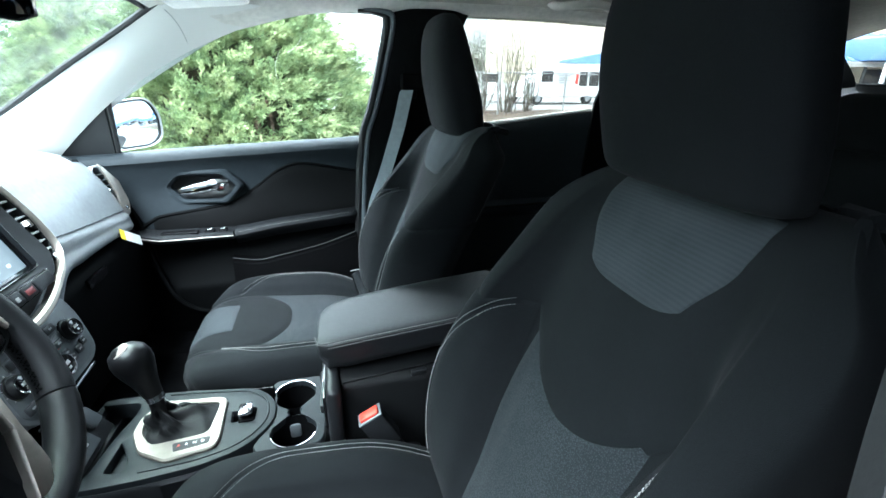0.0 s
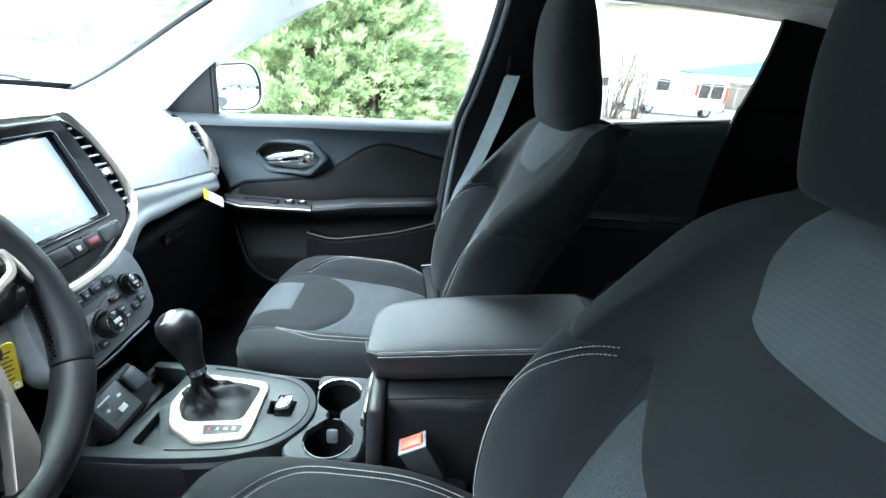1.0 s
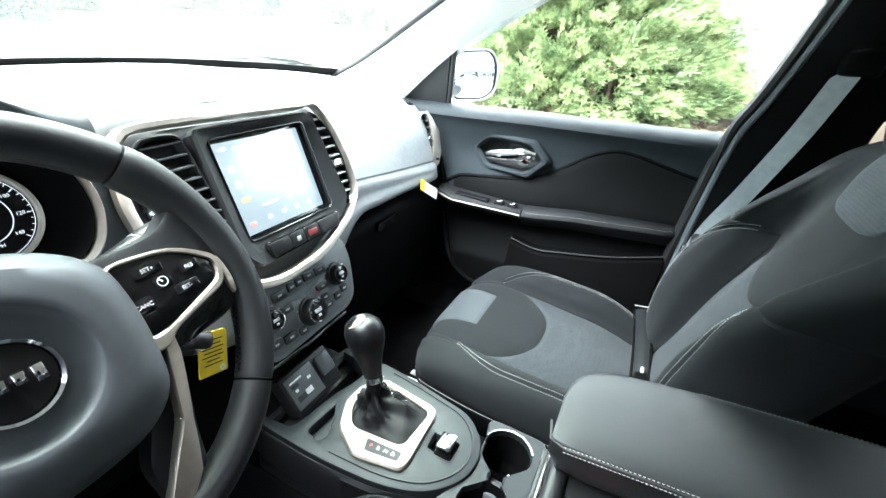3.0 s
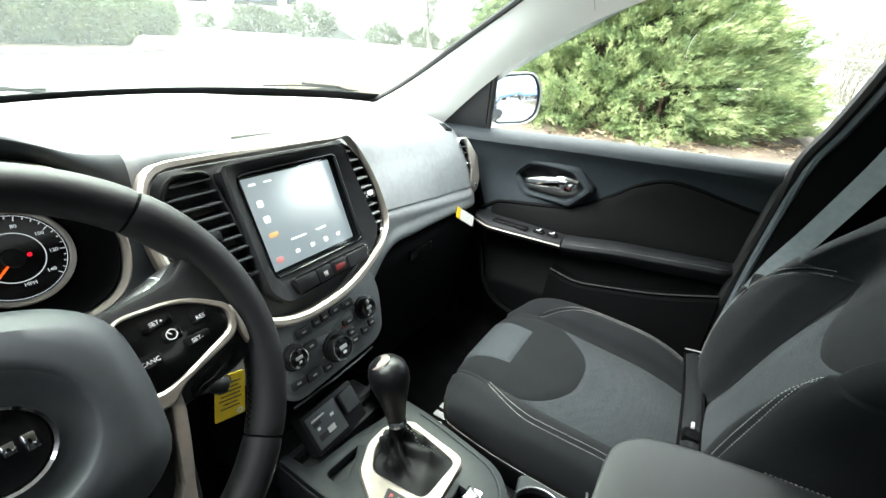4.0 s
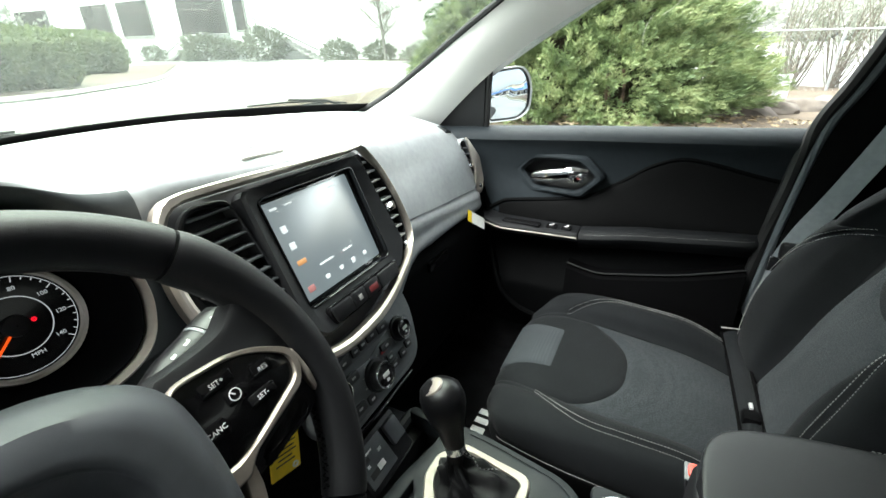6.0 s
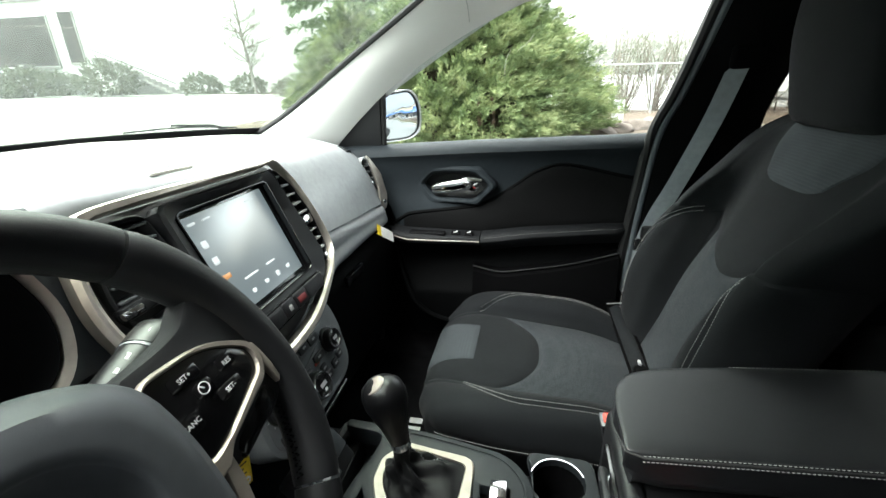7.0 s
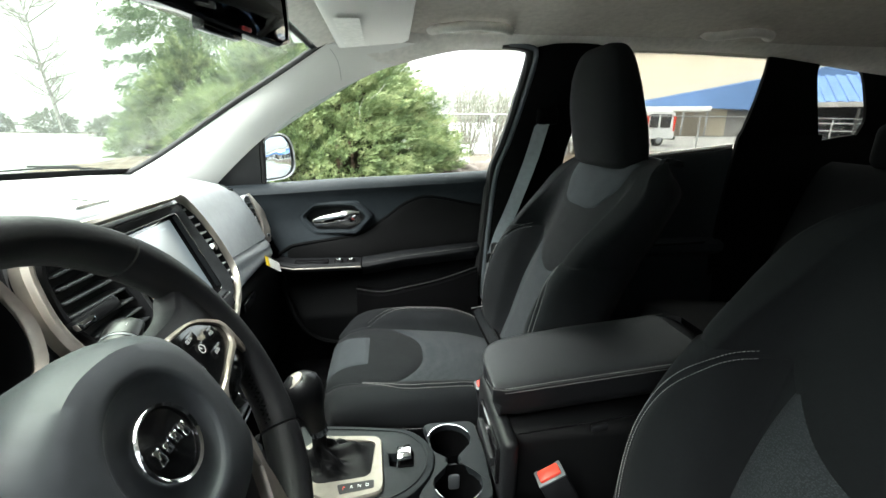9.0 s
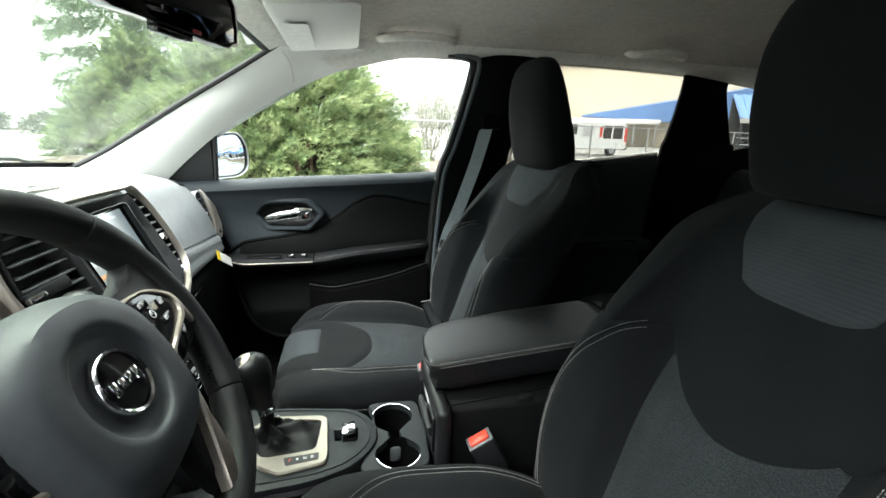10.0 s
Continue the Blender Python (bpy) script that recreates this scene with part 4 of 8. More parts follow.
def cushion_net(cx, cy):
    rows = []
    zc = (0.590, 0.652, 0.682, 0.692, 0.700, 0.706, 0.700, 0.678, 0.645, 0.615, 0.59)
    for k, x in enumerate(XC):
        z = zc[k]
        wi = (0.13, 0.132, 0.136, 0.140, 0.142, 0.140, 0.13, 0.12, 0.12, 0.12, 0.12)[k]
        wb = (0.19, 0.195, 0.200, 0.205, 0.207, 0.203, 0.19, 0.178, 0.175, 0.175, 0.175)[k]
        wo = (0.235, 0.245, 0.252, 0.258, 0.262, 0.258, 0.245, 0.225, 0.215, 0.21, 0.205)[k]
        bo = (0.010, 0.024, 0.040, 0.040, 0.033, 0.020, 0.008, 0.0, 0.0, 0.0, 0.0)[k]
        e = (0, 0, 0, 0, 0, 0.004, 0.015, 0.032, 0.042, 0.042, 0.042)[k]
        d = 0.06 if k < 7 else (0.05, 0.03, 0.02, 0.02)[k - 7]
        half = [(0, 0.004, 0), (wi * 0.5, 0.003, 0), (wi, 0, 0), (wi + 0.03, bo * 0.62, 0), (wb, bo, e * 0.3), ((wb + wo) / 2 + 0.01, bo * 0.75 - 0.004, e * 0.6), (wo, bo * 0.2 - 0.02, e), (wo + 0.004, -d, e * 1.6), (wo - 0.005, -0.14 if k < 8 else -d - 0.02, e * 2.4)]
        left = [Vector((cx + x + q, cy - y, z + h)) for y, h, q in half[::-1]]
        right = [Vector((cx + x + q, cy + y, z + h)) for y, h, q in half[1:]]
        rows.append(left + right)
    return Net(rows)


def seam_line(net, uv, flip, lift=0.0):
    return [net.at(u, v) + net.normal(u, v, flip) * lift for u, v in uv], [net.normal(u, v, flip) for u, v in uv]


def twin_stitch(net, curve, flip, bm, lift=0.0008):
    """Two rows of thread on either side of a seam given by curve(t)."""
    for off in (-1, 1):
        uv = []
        for k in range(41):
            a, b = curve(k / 40), curve(min(1, k / 40 + 0.01))
            c = curve(max(0, k / 40 - 0.01))
            du, dv = b[0] - c[0], b[1] - c[1]
            p0 = net.at(*a)
            gu = (net.at(a[0] + 0.05, a[1]) - p0).length / 0.05
            gv = (net.at(a[0], min(a[1] + 0.05, net.nv)) - p0).length / 0.05 or 0.1
            tx, ty = du * gu, dv * gv
            L = math.hypot(tx, ty) or 1
            s = 0.0058 * off
            uv.append((a[0] - ty / L * s / gu, a[1] + tx / L * s / gv))
        P, Nn = seam_line(net, uv, flip, lift)
        stitches(P, Nn, bm=bm)


def front_seat(cx, cy, label, chin=0.0, deep=1.0, inner=0.0):
    seat = thing("front_seat", label, "car seat", "front seats", at=(cx - 0.35, cy, 0.42))
    net = seat_back_net(cx, cy, inner)
    C = 8
    fl = 1
    # which way the normals look
    if net.normal(C, 4).x > 0:
        fl = -1
    vz = lambda z: v_of(ZR, z)
    tip, low = vz(1.005), vz(0.925)

    def u_curve(a):
        """Lower edge of the yoke, a from -1 to 1 across the insert."""
        k = abs(a)
        return low + (tip - low) * (0.55 * k ** 1.6 + 0.45 * k ** 7)
    # the insert's upper corners are rounded off below the shoulder seam
    ins_w = lambda t: 2 - 0.34 * max(0.0, (t - 0.5) / 0.5) ** 2
    back = part("backrest", panel(net, lambda s, t: (lerp(0, 16, s), lerp(0, 10, t)), 64, 60, lift=-0.007, seam=0, flip=fl, sides=(0, 0, 0, 0)), M_CLOTH, seat, "black cloth backrest")
    part("insert", panel(net, lambda s, t: (C + ins_w(t) * (2 * s - 1), lerp(0.85, u_curve(2 * s - 1), t)), 40, 44, flip=fl, seam=0.006), M_INSERT, back, "charcoal knit insert")
    part("yoke", panel(net, lambda s, t: (C + 8 * (2 * s - 1) if abs(2 * s - 1) > 1 else C + 8 * (2 * s - 1), lerp(u_curve(min(1, abs(4 * (2 * s - 1)))) if abs(4 * (2 * s - 1)) < 1 else tip, 10, t)), 96, 40, flip=fl, seam=0.005), M_CLOTH, back, "black cloth yoke")

    def edge_u(t):
        """Outer seam of the bolster facing, t from its foot to its upper end."""
        v = lerp(0.3, tip + 0.05, t)
        z0, z1 = vz(0.84), tip + 0.05
        k = max(0.0, min(1.0, (v - z0) / (z1 - z0)))
        return 2.02 + 2.6 * max(0, 1 - k ** 2.6) ** 0.45, v
    for sg in (-1, 1):
        part("bolster", panel(net, lambda s, t: (C + sg * lerp(2.0, max(2.05, edge_u(t)[0]), s), edge_u(t)[1]), 20, 48, flip=fl, seam=0.005, sides=(1, 1, 0, 1)), M_CLOTH, back, "black cloth bolster")
        part("bolster_side", panel(net, lambda s, t: (C + sg * lerp(max(2.05, edge_u(t)[0]), 8, s), edge_u(t)[1]), 28, 48, flip=fl, seam=0.005, sides=(1, 0, 0, 1)), M_CLOTH, back)
        st = bmesh.new()
        twin_stitch(net, lambda t: (C + sg * max(2.06, edge_u(lerp(0.12, 0.994, 1 - (1 - t) ** 2.6))[0]), edge_u(lerp(0.12, 0.994, 1 - (1 - t) ** 2.6))[1]), fl, st)
        part("stitching", st, M_THREAD, back, "pale double stitching", kind="stuff")

    # grey patch under the head restraint
    vt, vb = vz(1.212), vz(1.092)

    def patch(s, t):
        a = 2 * s - 1
        hw = curve_at([(0, 1.25), (0.45, 1.95), (0.75, 2.4), (1, 2.8)], t)
        v = lerp(vb + (vt - vb) * 0.10 * abs(a) ** 4, vt, t)
        return C + a * hw, v
    part("patch", panel(net, patch, 24, 20, lift=0.003, flip=fl, seam=0.0065, reach=0.006), M_PATCH, back, "grey ribbed cloth patch")
    # hard back shell
    rows = []
    for k in range(0, 10):
        a, b = net.rows[k][0], net.rows[k][16]
        rows.append([a.lerp(b, q / 10) + Vector((0.035 * math.sin(math.pi * q / 10), 0, 0)) for q in range(11)])
    part("back_shell", thick(grid(rows), 0.004), M_BLACK, seat, "black plastic back shell")

    # head restraint
    hn = []
    for z, xf, w, d in ((max(z_, z_ + chin * (1.34 - z_) / 0.14), a_, b_, c_ * deep) for z_, a_, b_, c_ in ((1.198, 0.062, 0.085, 0.055), (1.200, 0.054, 0.118, 0.085), (1.216, 0.042, 0.131, 0.105), (1.28, 0.027, 0.134, 0.112), (1.34, 0.017, 0.132, 0.104), (1.40, 0.015, 0.124, 0.088), (1.445, 0.021, 0.105, 0.068), (1.467, 0.032, 0.08, 0.045), (1.473, 0.042, 0.05, 0.022))):
        row = []
        for q in range(40):
            a = 2 * math.pi * q / 40
            c, s_ = math.cos(a), math.sin(a)
            e = 0.62
            row.append(Vector((cx + xf + d / 2 - d / 2 * math.copysign(abs(c) ** e, c), cy + w * math.copysign(abs(s_) ** e, s_), z)))
        hn.append(row)
    fine = []
    for i in range(len(hn) - 1):
        for t in (0, 0.33, 0.66):
            fine.append([Net.mix(hn[max(i - 1, 0)][q], hn[i][q], hn[i + 1][q], hn[min(i + 2, len(hn) - 1)][q], t) for q in range(40)])
    fine.append(hn[-1])
    head = part("head_restraint", grid(fine, closed=True, caps=True), M_CLOTH, seat, "black cloth head restraint")
    for dy in (-0.055, 0.055):
        part("post", tube([(cx + 0.085, cy + dy, 1.16), (cx + 0.10, cy + dy, 1.24)], 0.007, 10), M_BLACK, head, "black post")

    # cushion
    cn = cushion_net(cx, cy)
    cf = 1 if cn.normal(8, 3).z > 0 else -1
    vx = lambda x: v_of(XC, x)
    apex, tipx = vx(-0.378), vx(-0.470)
    cush = part("cushion", panel(cn, lambda s, t: (lerp(0, 16, s), lerp(0, 10, t)), 64, 64, lift=-0.007, seam=0, flip=cf, sides=(0, 0, 0, 0)), M_CLOTH, seat, "black cloth seat cushion")
    if inner:
        # cloth filler in the gap between cushion and backrest, with a strap end
        gap = [(cx - 0.176, cy + 0.225, 0.700), (cx - 0.164, cy + 0.15, 0.676), (cx - 0.158, cy + 0.05, 0.668), (cx - 0.156, cy - 0.08, 0.667), (cx - 0.160, cy - 0.20, 0.672)]
        fill = part("gap_filler", tube(smooth_line(gap, 6), 0.021, 12), M_CLOTH, seat, "black cloth filler behind the cushion")
        # matt black tubes stand in for the shaded gaps beside the filler
        for dx, dz in ((-0.021, 0.004), (0.014, 0.018)):
            part("filler_fold", tube(smooth_line([(x + dx, y, z + dz) for x, y, z in gap], 6), 0.0035, 6), M_CAVE, fill)
        part("filler_edge", tube([(cx - 0.200, cy + 0.232, 0.713), (cx - 0.150, cy + 0.230, 0.722)], 0.0015, 6), M_THREAD, fill)
        part("strap_end", box((cx - 0.176, cy - 0.035, 0.672), (cx - 0.146, cy - 0.005, 0.694), 0.006), M_CAVE, fill)
        part("strap_tag", box((cx - 0.164, cy - 0.006, 0.690), (cx - 0.158, cy + 0.010, 0.696), 0.001), M_MARK, fill)

    def cu(a):
        return apex + (tipx - apex) * abs(a) ** 2.8
    part("insert", panel(cn, lambda s, t: (C - 2 + 4 * s, lerp(0.45, cu(2 * s - 1), t)), 40, 36, flip=cf, seam=0.006), M_INSERT, cush, "charcoal knit insert")
    part("front_panel", panel(cn, lambda s, t: (C - 2 + 4 * s, lerp(cu(2 * s - 1), vx(-0.628), t)), 40, 32, flip=cf, seam=0.006, lift=0.001), M_CLOTH, cush, "black cloth front panel")

    def cpatch(s, t):
        a = 2 * s - 1
        return C + a * curve_at([(0, 1.05), (1, 1.5)], t), lerp(vx(-0.515), vx(-0.626), t)
    part("patch", panel(cn, cpatch, 20, 20, lift=0.0035, flip=cf, seam=0.006, reach=0.005), M_PATCH, cush, "grey ribbed cloth patch")

    def ce(t):
        v = lerp(0.2, 7.0, t)
        k = max(0.0, (v - vx(-0.40)) / (vx(-0.53) - vx(-0.40)))
        return 4.2 - 1.9 * min(1.0, k) ** 2.2, v
    for sg in (-1, 1):
        part("bolster", panel(cn, lambda s, t: (C + sg * lerp(2.0, max(2.1, ce(t)[0]), s), ce(t)[1]), 16, 44, flip=cf, seam=0.005, sides=(1, 1, 0, 0)), M_CLOTH, cush)
        part("bolster_side", panel(cn, lambda s, t: (C + sg * lerp(max(2.1, ce(t)[0]), 6.6, s), ce(t)[1]), 24, 44, flip=cf, seam=0.005, sides=(1, 1, 0, 0)), M_CLOTH, cush)
        part("skirt", panel(cn, lambda s, t: (C + sg * lerp(6.66, 8.0, s), lerp(0.1, 8.0, t)), 10, 40, lift=0.001, flip=cf, seam=0.0, sides=(0, 0, 0, 0)), M_LOWER, cush, "black cushion skirt")
        st = bmesh.new()
        twin_stitch(cn, lambda t: (C + sg * ce(lerp(0.03, 0.72, t))[0], ce(lerp(0.03, 0.72, t))[1]), cf, st)
        P, Nn = seam_line(cn, [(C + sg * 6.52, lerp(0.4, 6.6, k / 30)) for k in range(31)], cf, 0.0012)
        stitches(P, Nn, bm=st)
        part("stitching", st, M_THREAD, cush, "pale stitching", kind="stuff")
    # base, side shields and rails
    part("side_shield", box((cx - 0.58, cy - 0.262, 0.47), (cx + 0.05, cy - 0.245, 0.60), 0.02, 3), M_BLACK, seat)
    part("side_shield", box((cx - 0.58, cy + 0.245, 0.47), (cx + 0.05, cy + 0.262, 0.60), 0.02, 3), M_BLACK, seat)
    part("seat_base", box((cx - 0.56, cy - 0.22, 0.46), (cx + 0.02, cy + 0.22, 0.60), 0.03, 3), M_DARK, seat)
    for dy in (-0.20, 0.20):
        part("rail", box((cx - 0.55, cy + dy - 0.02, 0.425), (cx + 0.10, cy + dy + 0.02, 0.47), 0.006), M_BLACK, seat)
    # recliner hinge cover
    for sg in (-1, 1):
        part("hinge_cover", lathe([(0.001, 0.012), (0.035, 0.010), (0.045, 0.0), (0.045, -0.02)], pose(cx - 0.10, cy + sg * 0.250, 0.665, -90 * sg, 0, 0), 24), M_BLACK, seat)
    return seat


front_seat(0.0, 0.385, "black cloth front passenger seat with charcoal insert and stitching", inner=0.046)
front_seat(0.06, -0.375, "black cloth driver's seat with charcoal insert and stitching", 0.02, 0.68)

# rear bench, deep in shade
bench = thing("rear_bench", "dark cloth rear bench seat behind the front seats", "bench seat", at=(0.75, 0, 0.45))
for y0, y1 in ((-0.66, -0.17), (-0.16, 0.16), (0.17, 0.66)):
    rows = []
    for k in range(9):
        y = lerp(y0, y1, k / 8)
        e = abs(2 * k / 8 - 1) ** 4
        rows.append([Vector((x, y, z - 0.02 * e)) for x, z in ((0.42, 0.56), (0.41, 0.64), (0.44, 0.70), (0.52, 0.715), (0.70, 0.70), (0.86, 0.68), (0.90, 0.66))])
    part("cushion", grid(rows), M_CLOTH, bench)
    rows = []
    for k in range(9):
        y = lerp(y0, y1, k / 8)
        e = abs(2 * k / 8 - 1) ** 4
        rows.append([Vector((x + 0.02 * e, y, z)) for x, z in ((0.84, 0.64), (0.85, 0.75), (0.90, 0.92), (0.96, 1.10), (0.99, 1.16), (1.03, 1.18), (1.07, 1.16), (1.05, 0.70))])
    part("backrest", grid(rows), M_CLOTH, bench)
    ym = (y0 + y1) / 2
    part("head_restraint", box((1.0, ym - 0.11, 1.17), (1.09, ym + 0.11, 1.31), 0.035, 4), M_CLOTH, bench)

# buckles of both front belts
for y, x, z, lean in ((-0.118, -0.206, 0.744, -28), (0.118, -0.262, 0.762, -12)):
    bk = thing("seat_belt_buckle", "black seat belt buckle with a red release button", "buckle", "front seat buckles", at=(x, y, z))
    m = pose(x, y, z, 0, lean, 0)
    part("buckle_body", box((-0.024, -0.016, -0.075), (0.024, 0.016, 0.004), 0.006, m=m), M_BLACK, bk)
    part("release_button", box((-0.019, -0.011, 0.000), (0.019, 0.011, 0.010), 0.004, m=m), M_RED, bk, "bright red release button")
    part("button_frame", box((-0.024, -0.016, 0.001), (0.024, 0.016, 0.005), 0.003, m=m), M_PANEL, bk)
    part("tongue_slot", box((-0.015, 0.0115, 0.003), (0.015, 0.0145, 0.0065), 0.001, m=m), M_GLOSS, bk)
    part("buckle_stalk", box((-0.018, -0.006, -0.20), (0.018, 0.006, -0.07), 0.004, m=m), M_BLACK, bk)

# belts on the pillars
for s in (1, -1):
    belt = thing("seat_belt", "grey webbing seat belt hanging on the centre pillar", "seat belt", "front seat belts", at=(0.0, s * 0.70, 1.25))
    A = smooth_line([(0.030, 0.665, 1.318), (0.014, 0.668, 1.25), (-0.006, 0.675, 1.17), (-0.05, 0.688, 1.03), (-0.088, 0.700, 0.92), (-0.11, 0.71, 0.80), (-0.12, 0.715, 0.60)], 6)
    rows = [[Vector((p.x - 0.010 + q * 0.018, s * (p.y - q * 0.008), p.z - q * 0.006)) for q in (-1, -0.3, 0.3, 1)] for p in A]
    part("webbing", thick(grid(rows), 0.0015), M_BELT, belt, "grey woven webbing")
    part("belt_anchor", box((-0.005, min(s * 0.652, s * 0.672), 1.295), (0.062, max(s * 0.652, s * 0.672), 1.345), 0.010, 3), M_LOWER, belt, "black shoulder anchor")
    part("anchor_slider", box((0.018, min(s * 0.668, s * 0.70), 1.27), (0.050, max(s * 0.668, s * 0.70), 1.45), 0.008), M_LOWER, belt)
    part("belt_tongue", box((-0.125, s * 0.675, 0.875), (-0.085, s * 0.700, 0.915), 0.008), M_BLACK, belt)
    part("tongue_plate", box((-0.14, s * 0.682, 0.845), (-0.112, s * 0.690, 0.88), 0.003), M_CHROME, belt)


# ---- dashboard ----
dash = thing("dashboard", "grey soft-touch dashboard with satin metal trim and air vents", "dashboard", at=(-1.0, 0, 0.9))
DY = [-0.755, -0.66, -0.52, -0.43, -0.30, -0.215, -0.12, 0.0, 0.12, 0.225, 0.34, 0.45, 0.56, 0.645, 0.715, 0.74]
DP = {
    -0.755: [(-1.15, 1.125), (-1.08, 1.12), (-1.0, 1.11), (-0.95, 1.09), (-0.90, 1.04), (-0.86, 0.95), (-0.845, 0.92), (-0.85, 0.89), (-0.95, 0.86)],
    -0.66: [(-1.20, 1.14), (-1.1, 1.15), (-1.0, 1.15), (-0.90, 1.13), (-0.865, 1.05), (-0.83, 0.96), (-0.815, 0.93), (-0.82, 0.90), (-0.95, 0.87)],
    -0.52: [(-1.30, 1.158), (-1.14, 1.18), (-1.0, 1.205), (-0.86, 1.215), (-0.90, 1.12), (-0.82, 1.02), (-0.76, 0.98), (-0.77, 0.90), (-0.90, 0.86)],
    -0.43: [(-1.33, 1.162), (-1.15, 1.19), (-1.0, 1.225), (-0.835, 1.235), (-0.97, 1.13), (-0.815, 1.02), (-0.75, 0.99), (-0.76, 0.90), (-0.90, 0.86)],
    -0.30: [(-1.35, 1.168), (-1.16, 1.195), (-1.0, 1.220), (-0.835, 1.230), (-0.97, 1.13), (-0.815, 1.02), (-0.75, 0.99), (-0.76, 0.90), (-0.90, 0.86)],
    -0.215: [(-1.36, 1.172), (-1.17, 1.198), (-1.0, 1.205), (-0.87, 1.195), (-0.865, 1.13), (-0.825, 1.03), (-0.765, 0.97), (-0.77, 0.89), (-0.90, 0.84)],
    -0.12: [(-1.38, 1.175), (-1.17, 1.200), (-1.0, 1.200), (-0.885, 1.182), (-0.88, 1.10), (-0.84, 1.0), (-0.79, 0.93), (-0.77, 0.85), (-0.86, 0.80)],
    0.0: [(-1.39, 1.176), (-1.17, 1.200), (-1.0, 1.198), (-0.864, 1.178), (-0.85, 1.10), (-0.815, 1.0), (-0.79, 0.93), (-0.765, 0.84), (-0.86, 0.79)],
    0.12: [(-1.38, 1.175), (-1.17, 1.198), (-1.0, 1.195), (-0.864, 1.174), (-0.85, 1.10), (-0.815, 1.0), (-0.79, 0.93), (-0.77, 0.85), (-0.86, 0.80)],
    0.225: [(-1.35, 1.170), (-1.15, 1.190), (-0.99, 1.187), (-0.880, 1.160), (-0.838, 1.09), (-0.803, 1.015), (-0.785, 0.975), (-0.785, 0.93), (-0.93, 0.87)],
    0.34: [(-1.32, 1.163), (-1.14, 1.183), (-0.995, 1.178), (-0.893, 1.150), (-0.848, 1.08), (-0.812, 1.0), (-0.795, 0.968), (-0.800, 0.925), (-0.95, 0.88)],
    0.45: [(-1.28, 1.156), (-1.13, 1.174), (-1.0, 1.168), (-0.902, 1.140), (-0.856, 1.07), (-0.820, 0.985), (-0.802, 0.955), (-0.808, 0.918), (-0.95, 0.88)],
    0.56: [(-1.24, 1.148), (-1.11, 1.160), (-1.0, 1.152), (-0.910, 1.125), (-0.862, 1.06), (-0.828, 0.972), (-0.808, 0.943), (-0.815, 0.908), (-0.95, 0.875)],
    0.645: [(-1.20, 1.140), (-1.10, 1.145), (-1.0, 1.136), (-0.915, 1.110), (-0.868, 1.05), (-0.832, 0.962), (-0.812, 0.932), (-0.82, 0.90), (-0.95, 0.87)],
    0.715: [(-1.15, 1.130), (-1.08, 1.122), (-1.0, 1.112), (-0.945, 1.093), (-0.90, 1.04), (-0.860, 0.95), (-0.845, 0.92), (-0.85, 0.89), (-0.95, 0.86)],
    0.74: [(-1.13, 1.115), (-1.07, 1.105), (-1.0, 1.095), (-0.955, 1.08), (-0.92, 1.03), (-0.88, 0.95), (-0.87, 0.92), (-0.87, 0.89), (-0.95, 0.86)],
}
dnet = Net([[Vector((x - (0.009 if y > 0.1 and k in (6, 7) else 0.0), y, z)) for k, (x, z) in enumerate(DP[y])] for y in DY])
dfl = 1 if dnet.normal(2, 8).z > 0 else -1
# the instrument binnacle is cut out of the pad
CA = math.radians(17)
CM = frame_of((-0.822, -0.370, 1.135), (0, 1, 0), (-math.sin(CA), 0, math.cos(CA)))
Ci = CM.inverted()
co = rounded([(x / 1000, y / 1000) for x, y in ((-140, 54), (-60, 84), (60, 84), (140, 54), (162, -34), (140, -90), (88, -106), (0, -90), (-88, -106), (-140, -90), (-162, -34))], 0.06)
co_cut = [(p[0] * 0.985, p[1] * 0.965) for p in co]
for name, v0, v1, u0, u1, n, m, mt, lb in (("top_pad", 0, 5, 5.4, 15, 60, 72, M_DASH, "grey grained soft-touch pad"), ("hood_pad", 0, 3.05, 0, 5.4, 60, 110, M_DASH, "grey grained gauge hood"),
                                           ("cluster_fascia", 3.05, 5, 0, 5.4, 90, 180, M_FASCIA, "dark grained fascia round the gauges")):
    pad_ = panel(dnet, lambda s, t: (lerp(v0, v1, s), lerp(u0, u1, t)), n, m, flip=dfl, seam=0.0, sides=(0, 0, 0, 0))
    gone = []
    for f in pad_.faces:
        q = Ci @ f.calc_center_median()
        if inside(co_cut, q.x, q.y) and -0.25 < q.z < 0.02:
            gone.append(f)
    bmesh.ops.delete(pad_, geom=gone, context="FACES")
    part(name, pad_, mt, dash, lb, kind="stuff" if u0 == 0 else "")
for u0, u1, mt, lb in ((5.4, 15, M_DASH, "grey grained lower roll"), (0, 5.4, M_FASCIA, "dark grained lower roll under the gauges")):
    part("lower_roll", panel(dnet, lambda s, t: (lerp(5.0, 8, s), lerp(u0, u1, t)), 30, 90, flip=dfl, seam=0.006, reach=0.006, sides=(1, 0, 0, 0)), mt, dash, lb)
# shallow speaker field in the top pad, with the light sensor
sp = bmesh.new()
for a, b in (((1.05, 6.1), (1.05, 9.1)), ((1.05, 9.1), (2.1, 10.4)), ((2.1, 10.4), (2.55, 9.2)), ((2.55, 9.2), (2.6, 6.0))):
    tube([dnet.at(lerp(a[0], b[0], k / 12), lerp(a[1], b[1], k / 12)) + Vector((0, 0, 0.0002)) for k in range(13)], 0.0013, 6, bm=sp)
part("speaker_groove", sp, M_PILLAR, dash)
